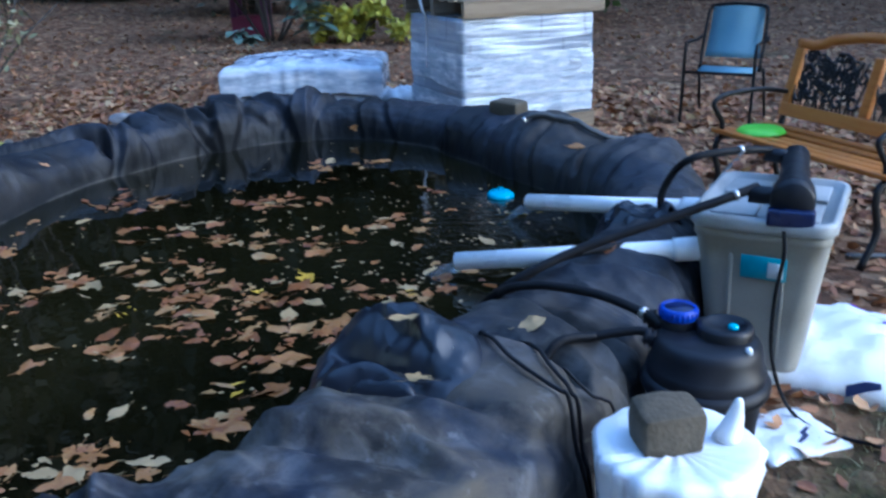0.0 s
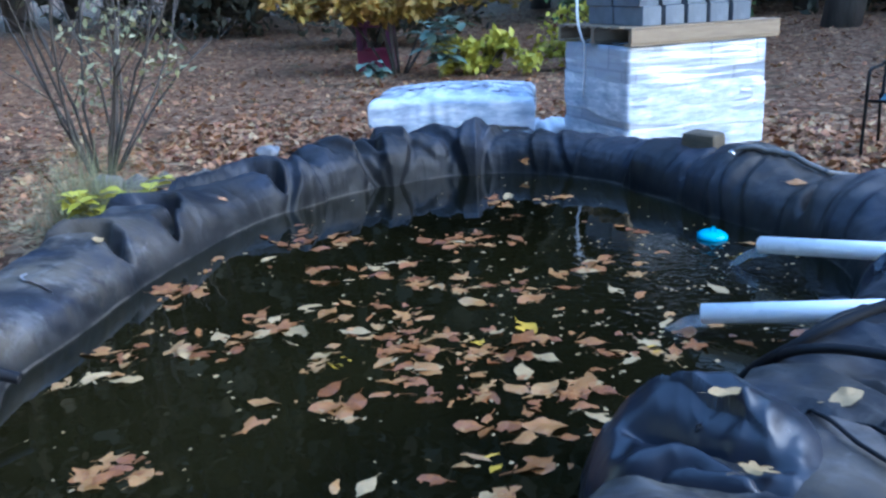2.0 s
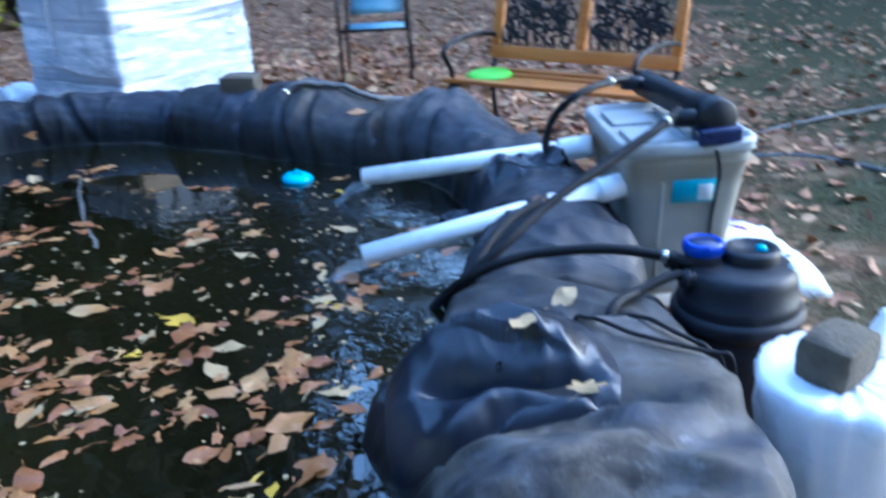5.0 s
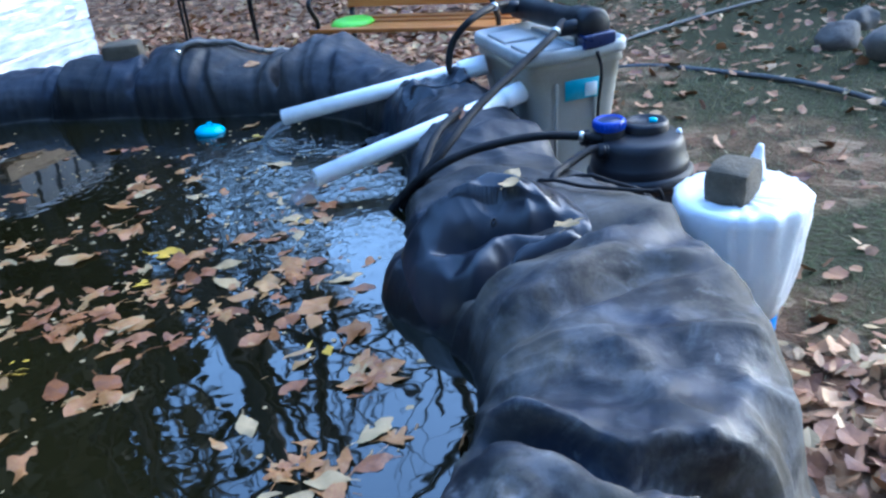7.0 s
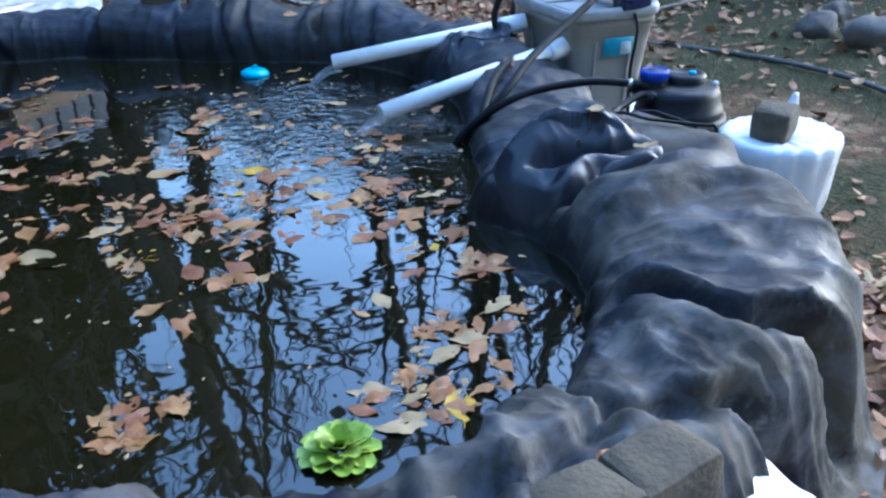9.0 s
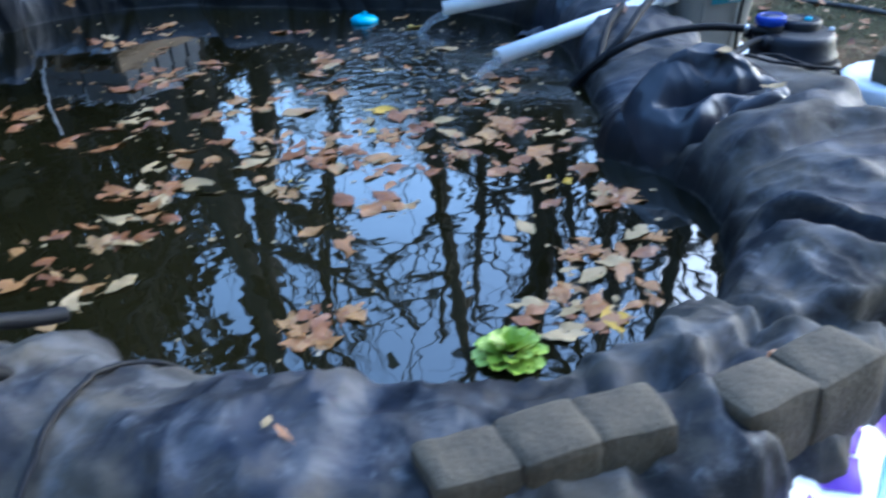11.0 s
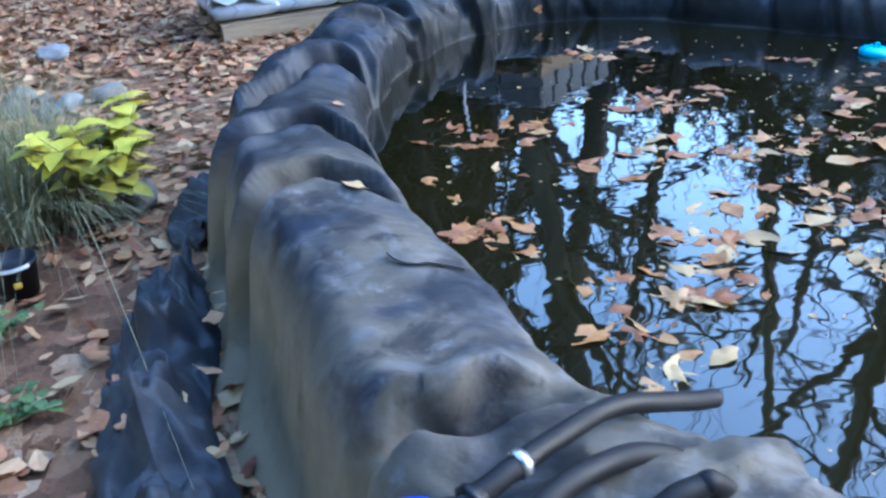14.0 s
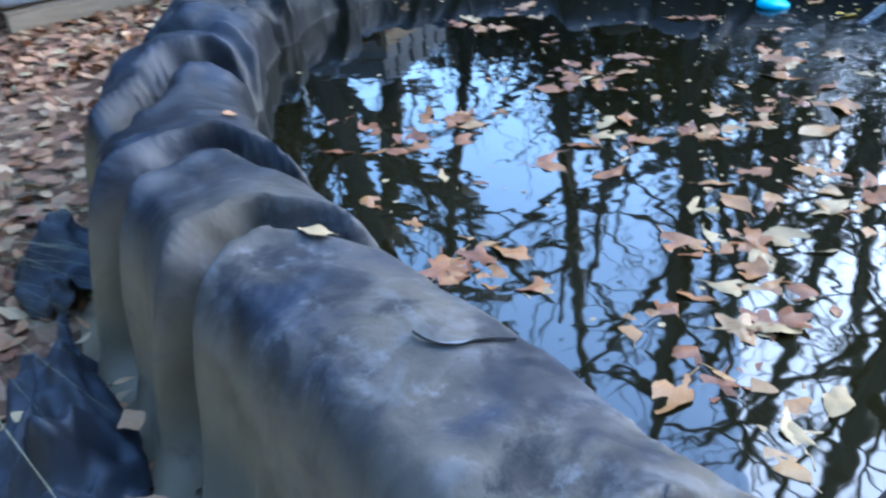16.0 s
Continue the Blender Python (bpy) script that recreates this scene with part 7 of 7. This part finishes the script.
M_STREAM = water_glass()
for a, b in (((0.075, 3.725, 0.362), (-0.05, 3.735, 0.318)), ((0.24, 4.36, 0.398), (0.12, 4.43, 0.318))):
    va, vb = Vector(a), Vector(b)
    ob = part("water_stream", tube([va, va.lerp(vb, 0.45) + Vector((0, 0, 0.012)), va.lerp(vb, 0.8), vb], 0.02, seg=10, per=5, taper=0.008), M_STREAM)
    tagged(ob, "thin stream of clear water falling from a white pipe", "water stream")


# ---- printed bags on the ground ----
def soft_bag(name, label, m, sx, sy, sz, seed, bars):
    ob = thing(name, label, "bag", m)
    n1, n2 = 26, 18
    b = bmesh.new()
    top, bot = [], []
    for i in range(n1 + 1):
        for j in range(n2 + 1):
            u, v = i / n1 * 2 - 1, j / n2 * 2 - 1
            puff = (max(0, 1 - abs(u) ** 5) * max(0, 1 - abs(v) ** 4)) ** 0.6
            w = noise.noise(Vector((u * 2.4 + seed, v * 2.4, 1))) + 0.5 * noise.noise(Vector((u * 6 + seed, v * 6, 4)))
            x, y = u * sx / 2 + 0.015 * noise.noise(Vector((v * 3, seed, 2))), v * sy / 2 + 0.015 * noise.noise(Vector((u * 3, seed, 7)))
            top.append(b.verts.new((x, y, 0.004 + sz * puff * (0.8 + 0.35 * w))))
            bot.append(b.verts.new((x, y, 0.0)))
    q = n2 + 1
    for i in range(n1):
        for j in range(n2):
            b.faces.new((top[i * q + j], top[(i + 1) * q + j], top[(i + 1) * q + j + 1], top[i * q + j + 1]))
            b.faces.new((bot[i * q + j], bot[i * q + j + 1], bot[(i + 1) * q + j + 1], bot[(i + 1) * q + j]))
    bmesh.ops.remove_doubles(b, verts=b.verts, dist=0.0045)
    tree = BVHTree.FromBMesh(b)
    part("film", b, M_WHITEBAG, ob, "white plastic film")
    for bx, by, wx, wy, turn, mat in bars:
        # a printed patch follows the bag's surface 2 mm proud
        b = bmesh.new()
        g = 7
        rot = Matrix.Rotation(radians(turn), 4, "Z")
        vs = []
        for i in range(g + 1):
            for j in range(g + 1):
                p = rot @ Vector(((i / g - 0.5) * wx, (j / g - 0.5) * wy, 0)) + Vector((bx, by, 0))
                hit = tree.ray_cast(Vector((p.x, p.y, 1)), Vector((0, 0, -1)))[0]
                vs.append(b.verts.new((p.x, p.y, (hit.z if hit else 0) + 0.0025)))
        for i in range(g):
            for j in range(g):
                b.faces.new((vs[i * (g + 1) + j], vs[(i + 1) * (g + 1) + j], vs[(i + 1) * (g + 1) + j + 1], vs[i * (g + 1) + j + 1]))
        part("print", b, mat, ob, "printed mark on the bag")
    return ob


soft_bag("printed_bag", "white plastic bag with purple and blue print beside the rim", pose(-0.663, 1.71, 0.215, 28, -8, 30), 0.78, 0.4, 0.1, 3.0,
         [(0.17, 0.03, 0.05, 0.16, 0, M_INK), (0.07, 0.07, 0.06, 0.05, 0, M_INK), (0.0, 0.06, 0.06, 0.07, 20, M_INK), (-0.1, 0.06, 0.07, 0.07, 0, M_INK), (0.0, -0.07, 0.2, 0.12, 0, M_SKYINK), (0.16, -0.1, 0.04, 0.06, 0, M_INK), (-0.2, 0.05, 0.06, 0.06, 0, M_INK)])
soft_bag("printed_bag", "plump white printed soil bag lying under the bin", pose(1.33, 3.98, 0.0, 0, 0, -12), 0.82, 0.66, 0.15, 8.0,
         [(0.22, 0.1, 0.1, 0.03, 10, M_INK), (0.2, -0.05, 0.12, 0.02, 10, M_NAVY), (0.25, -0.2, 0.08, 0.02, 8, M_NAVY), (0.12, -0.3, 0.1, 0.015, 8, M_NAVY), (0.1, 0.28, 0.08, 0.06, 10, M_INK), (0.27, 0.25, 0.05, 0.09, 10, M_INK)])
soft_bag("printed_bag", "white plastic bag with faint print flat on the lawn", pose(1.12, 3.42, 0.0, 0, 0, 30), 0.3, 0.26, 0.025, 5.0,
         [(0.05, -0.03, 0.05, 0.012, 30, M_NAVY), (0.02, -0.06, 0.06, 0.012, 30, M_NAVY)])


# ---- plants and stones west of the pond ----
def grass_clump():
    ob = thing("ornamental_grass", "tall arching clump of grey-green ornamental grass", "grass clump", pose(-3.33, 4.955, 0.0))
    rng = random.Random(12)
    b = bmesh.new()
    for _ in range(1500):
        a, lean = rng.uniform(0, 6.28), abs(rng.gauss(0, 0.75)) + 0.15
        ln, w = rng.uniform(0.4, 0.85), rng.uniform(0.0012, 0.0026)
        bx, by = rng.gauss(0, 0.1), rng.gauss(0, 0.1)
        pts = []
        for i in range(6):
            t = i / 5
            r, z = ln * lean * t ** 1.5, ln * (t - min(0.75, 0.6 * lean) * t * t)
            pts.append(Vector((bx + math.cos(a) * r, by + math.sin(a) * r, z)))
        side = Vector((-math.sin(a), math.cos(a), 0))
        row = [(b.verts.new(p - side * w * (1 - i / 5.5)), b.verts.new(p + side * w * (1 - i / 5.5))) for i, p in enumerate(pts)]
        for lo, hi in zip(row, row[1:]):
            b.faces.new((lo[0], lo[1], hi[1], hi[0]))
    part("tuft", b, M_GRASSY, ob)
    return ob


grass_clump()


def broad_leaf(b, at, way, size, rng, width=0.42):
    """A pointed leaf with a fold along its rib, added to b."""
    d = way.normalized()
    side = d.cross(Vector((0, 0, 1)))
    side = side.normalized() if side.length > 0.01 else Vector((1, 0, 0))
    up = side.cross(d)
    rows = []
    for i in range(5):
        t = i / 4
        w = size * width * max(0.03, math.sin(math.pi * t ** 0.8)) ** 0.9
        c = at + d * size * t - Vector((0, 0, 1)) * size * 0.3 * t * t
        rows.append([b.verts.new(c - side * w + up * w * 0.25), b.verts.new(c), b.verts.new(c + side * w + up * w * 0.25)])
    for lo, hi in zip(rows, rows[1:]):
        for j in range(2):
            b.faces.new((lo[j], lo[j + 1], hi[j + 1], hi[j]))


def leafy_plant(name, label, m, height, spread, stems, per, size, mat, seed, width=0.42):
    ob = thing(name, label, "plant", m)
    rng = random.Random(seed)
    for _ in range(stems):
        a, r = rng.uniform(0, 6.28), spread * rng.uniform(0.3, 1)
        tip = Vector((math.cos(a) * r, math.sin(a) * r, height * rng.uniform(0.6, 1.0)))
        pts = [(0, 0, 0), tuple(tip * 0.5 + Vector((0, 0, height * 0.12))), tuple(tip)]
        stem = part("stem", tube(pts, 0.004, seg=5, per=4, taper=0.002), M_GRASSY, ob)
        line = smooth_line(pts, 4)
        b = bmesh.new()
        for k in range(per):
            t = rng.uniform(0.35, 1.0)
            p = line[min(len(line) - 1, int(t * (len(line) - 1)))]
            h = rng.uniform(0, 6.28)
            broad_leaf(b, p, Vector((math.cos(h), math.sin(h), rng.uniform(-0.1, 0.5))), size * rng.uniform(0.7, 1.2), rng, width)
        part("foliage", b, mat, stem)
    return ob


leafy_plant("yellow_plant", "yellow-green leafy perennial fading in autumn", pose(-3, 4.867, 0.0), 0.46, 0.32, 17, 8, 0.12, M_LIMELEAF, 5, 0.36)
leafy_plant("yellow_plant", "low green weeds at the path's edge", pose(-3.25, 4.104, 0.0), 0.08, 0.16, 10, 5, 0.04, M_GREEN, 7)
leafy_plant("yellow_plant", "low green weeds among fallen leaves", pose(-3.1, 3.625, 0.0), 0.07, 0.14, 9, 5, 0.04, M_GREEN, 9)
leafy_plant("yellow_plant", "low green weeds beside the liner", pose(-2.57, 4.531, 0.0), 0.08, 0.1, 7, 5, 0.04, M_GREEN, 19)


def nursery_pot():
    ob = thing("nursery_pot", "small black nursery pot with a pale label", "plant pot", pose(-3.25, 4.37, 0.0, 0, 0, 15))
    part("pot", lathe([(0, 0), (0.06, 0), (0.075, 0.11), (0.08, 0.11), (0.08, 0.125), (0.074, 0.125), (0.07, 0.1), (0, 0.1)], 28), M_BLACK, ob)
    secs = []
    for z, r in ((0.112, 0.0815), (0.126, 0.0825)):
        secs.append([(r * math.cos(radians(-140 + 7 * k)), r * math.sin(radians(-140 + 7 * k)), z) for k in range(14)])
    b = bmesh.new()
    rows = [[b.verts.new(p) for p in s] for s in secs]
    for k in range(13):
        b.faces.new((rows[0][k], rows[0][k + 1], rows[1][k + 1], rows[1][k]))
    part("label", b, M_LABELWHITE, ob, "pale paper label on the pot's rim")
    part("label_mark", box(0.025, 0.003, 0.02, (0.005, -0.073, 0.06), 0.001, 1), M_YLEAF, ob, "yellow printed mark")


nursery_pot()


M_QUARTZ = surf("pale_quartz", [(0.128, 0.128, 0.132), (0.2, 0.2, 0.208), (0.288, 0.288, 0.296)], 6, 0.7, bump=0.4, bump_scale=40)


def stone(x, y, size, seed, label, z=0.0, flat=0.6, pale=False):
    b = bmesh.new()
    bmesh.ops.create_icosphere(b, subdivisions=3, radius=1.0)
    for v in b.verts:
        v.co = Vector((v.co.x, v.co.y * 0.8, v.co.z * flat)) * size
        v.co += wob(v.co / size, 1.3, size * 0.28, seed) + wob(v.co / size, 3.5, size * 0.09, seed)
    ob = part("stone", b, M_QUARTZ if pale else M_ROCK)
    ob.matrix_basis = pose(x, y, ground_z(x, y) + size * flat * 0.55 + z, 0, 0, seed * 57)
    tagged(ob, label, "stone", "stones round the pond")


for i, (x, y, sz, pale) in enumerate([(-3.5, 6.5, 0.09, True), (-3.66, 6.62, 0.07, False), (-3.84, 7.75, 0.11, True), (-3.74, 6.4, 0.12, False), (-3.95, 6.42, 0.13, False), (-4.15, 6.38, 0.11, False),
                                       (-4.35, 6.3, 0.13, False), (-3.3, 6.55, 0.1, False), (-3.55, 6.3, 0.09, False), (-4.0, 5.95, 0.1, False), (-2.95, 4.95, 0.11, False), (-3.38, 4.02, 0.08, False),
                                       (3.66, 4.36, 0.15, False), (3.62, 3.93, 0.19, False), (4.1, 4.5, 0.12, False), (-3.8, 6.7, 0.1, False)]):
    stone(x, y, sz, i * 1.3 + 1, "pale quartz stone lying among fallen leaves" if pale else "grey-brown field stone half sunk in leaves", pale=pale)


def rim_block():
    ob = part("rim_block", rough_block(0.18, 0.13, 0.17, 6.0, 0.005, 5, 0.06), M_EDGER)
    ob.matrix_basis = pose(-0.055, 5.63, 0.532, 3, 2, -25)
    return tagged(ob, "tan concrete block set on the far rim", "concrete block")


rim_block()


# ---- thicket behind, and the far yard ----
def thicket(name, label, x, y, rx, ry, rz, count, size, mat, seed, lift=0.0):
    ob = thing(name, label, "shrub", pose(x, y, ground_z(x, y)))
    rng = random.Random(seed)
    b = bmesh.new()
    for _ in range(14):
        a = rng.uniform(0, 6.28)
        tip = Vector((math.cos(a) * rx * 0.7, math.sin(a) * ry * 0.7, lift + rz * rng.uniform(0.8, 1.7)))
        tube([(0.1 * math.cos(a), 0.1 * math.sin(a), -0.05), tuple(tip * 0.5 + Vector((0, 0, 0.2))), tuple(tip)], 0.022, seg=5, per=4, bm=b, taper=0.006)
    part("branchwork", b, M_BARK, ob)
    part("foliage", leaf_cloud(seed, count, rx, ry, rz, size, lift), mat, ob)


thicket("autumn_shrub", "yellow-green shrub at the wood's edge", -3.9, 14.4, 1.05, 0.6, 0.3, 1700, 0.075, M_LIMELEAF, 31)
thicket("autumn_shrub", "yellow-green shrub beside the block stack", -2.0, 14.9, 1.0, 0.7, 0.6, 2000, 0.07, M_LIMELEAF, 33)
thicket("autumn_shrub", "orange-yellow sapling overhanging the thicket", -5.4, 14.6, 2.3, 0.8, 0.38, 5200, 0.085, M_AUTUMN, 35, 0.85)
thicket("autumn_shrub", "dark green shrub behind the block stack", -1.4, 17.2, 1.8, 1.0, 1.1, 3200, 0.1, M_GREEN, 37)
thicket("autumn_shrub", "dark shrubbery at the wood's edge", -7.6, 18.5, 2.4, 1.3, 1.2, 3200, 0.11, M_DARKLEAF, 39)
thicket("autumn_shrub", "dark shrubbery at the wood's edge", 3.0, 27.0, 4.0, 1.5, 1.3, 3600, 0.15, M_DARKLEAF, 43)
thicket("autumn_shrub", "dark shrubbery at the wood's edge", -2.0, 24.0, 4.0, 1.5, 1.6, 4200, 0.15, M_DARKLEAF, 47)
thicket("autumn_shrub", "dark shrubbery at the wood's edge", -13.0, 21.0, 4.0, 2.0, 1.6, 4200, 0.15, M_DARKLEAF, 49)
thicket("autumn_shrub", "dark undergrowth before the tall stand", 4.6, 23.5, 3.2, 1.2, 0.75, 3600, 0.13, M_DARKLEAF, 55)
thicket("autumn_shrub", "dark undergrowth before the tall stand", 9.5, 24.0, 3.0, 1.2, 0.8, 3600, 0.13, M_DARKLEAF, 57)
leafy_plant("broad_leaved_plant", "grey-green broad-leaved plant before the thicket", pose(-4.3, 13.6, 0.0), 1.0, 0.5, 9, 7, 0.34, M_BLUELEAF, 51, 0.3)
leafy_plant("broad_leaved_plant", "small grey-green broad-leaved plant in the litter", pose(-5.0, 12.9, 0.0), 0.45, 0.25, 7, 5, 0.24, M_BLUELEAF, 53, 0.3)


def toy_house():
    m = pose(-6.1, 15.4, ground_z(-6.1, 15.4), 0, 0, 12)
    ob = thing("toy_playhouse", "small purple and magenta plastic playhouse in the thicket", "toy house", m)
    part("base", box(0.62, 0.5, 0.36, (0, 0, 0.18), 0.03, 2), M_MAGENTA, ob, "magenta lower wall")
    for s in (-1, 1):
        part("post", box(0.1, 0.1, 0.4, (s * 0.26, -0.2, 0.54), 0.02, 2), M_PURPLE, ob)
        part("post", box(0.1, 0.1, 0.4, (s * 0.26, 0.2, 0.54), 0.02, 2), M_PURPLE, ob)
    part("roof", box(0.72, 0.6, 0.12, (0, 0, 0.79), 0.03, 2), M_PURPLE, ob, "purple roof")


toy_house()


def bare_shrub():
    ob = thing("bare_shrub", "leggy half-bare shrub with a few grey-green leaves", "shrub", pose(-4.75, 6.7, 0.0))
    rng = random.Random(14)
    b = bmesh.new()
    tips = []
    for _ in range(17):
        a = rng.uniform(0, 6.28)
        top = Vector((math.cos(a) * rng.uniform(0.2, 0.8), math.sin(a) * rng.uniform(0.2, 0.6), rng.uniform(1.2, 2.4)))
        limb(b, Vector((0.06 * math.cos(a), 0.06 * math.sin(a), -0.05)), top, top.length, 0.014, 2, rng, 5)
        tips.append(top)
    part("branchwork", b, M_BARK, ob)
    part("foliage", leaf_cloud(15, 420, 0.9, 0.7, 0.9, 0.034, 0.3), M_GRASSY, ob)


bare_shrub()


def far_yard():
    ob = thing("fence_post", "rough post painted dark red", "post", pose(4.95, 5.05, 0.0, 0, 0, 20))
    part("post", box(0.22, 0.2, 1.3, (0, 0, 0.62), 0.015, 2), M_RED, ob)
    part("post_cap", box(0.26, 0.24, 0.04, (0, 0, 1.29), 0.01, 2), M_RED, ob)
    for x, y, mat, lb in ((5.4, 5.0, M_BLUE, "blue plastic tub with a rolled rim"), (5.75, 4.75, M_DKGREEN, "dark green plastic tub with a rolled rim")):
        t = thing("plastic_tub", lb, "tub", pose(x, y, 0.0), "tubs in the far yard")
        part("body", lathe([(0, 0), (0.2, 0), (0.25, 0.5), (0.24, 0.5), (0.19, 0.03), (0, 0.03)], 32), mat, t)
        part("rim", lathe([(0.245, 0.48), (0.27, 0.49), (0.27, 0.52), (0.245, 0.53), (0.24, 0.5)], 32), mat, t)


far_yard()


# ---- small pile between the stacks, and the film tail ----
for i, (x, y, z, s, tn) in enumerate(((-1.5, 8.25, 0.0, 0.34, 20), (-1.42, 8.3, 0.13, 0.3, 50))):
    soft_bag("white_sack", "small white sack piled between the wrapped stacks", pose(x, y, z, 0, 0, tn), s * 1.3, s, 0.14, 30.0 + i, [])
for i, (x, y) in enumerate(((-1.45, 7.9), (-1.25, 7.8))):
    stone(x, y, 0.11, 61 + i * 2.3, "brown field stone beside the wrapped stacks")

b = bmesh.new()
line = smooth_line([tuple(STACK @ Vector(q)) for q in ((-0.62, 0.1, 1.5), (-0.66, 0.1, 1.3), (-0.67, 0.08, 1.08), (-0.65, 0.05, 0.95), (-0.6, 0.1, 0.86), (-0.6, 0.12, 0.5))], 6)
tube(line, 0.013, seg=6, per=1, bm=b, taper=0.006)
tagged(part("film_tail", b, M_WHITEBAG), "twisted tail of clear film hanging off the stack", "plastic film")


def lawn_grass():
    """Short thin blades over the mossy lawn east of the pond."""
    rng = random.Random(61)
    vs, fs = [], []
    while len(fs) < 14000:
        x, y = rng.uniform(0.75, 5.5), rng.uniform(1.2, 6.8)
        if x - 0.55 * y + 1.0 < 0.4 * rng.random() or inside(x, y, OUTER) or noise.noise(Vector((x * 1.3, y * 1.3, 3))) < rng.uniform(-0.3, 0.15):
            continue
        a, h, w = rng.uniform(0, 6.28), rng.uniform(0.012, 0.04), rng.uniform(0.0015, 0.003)
        z = ground_z(x, y) - 0.002
        k = len(vs)
        lx, ly = rng.gauss(0, 0.6) * h, rng.gauss(0, 0.6) * h
        vs += [(x - w * math.cos(a), y - w * math.sin(a), z), (x + w * math.cos(a), y + w * math.sin(a), z), (x + lx, y + ly, z + h)]
        fs.append((k, k + 1, k + 2))
    me = bpy.data.meshes.new("lawn_grass")
    me.from_pydata(vs, [], fs)
    me.materials.append(M_GRASSY)
    tagged(new("lawn_grass", me), "short sparse grass on the mossy lawn", "grass", kind="stuff")


lawn_grass()
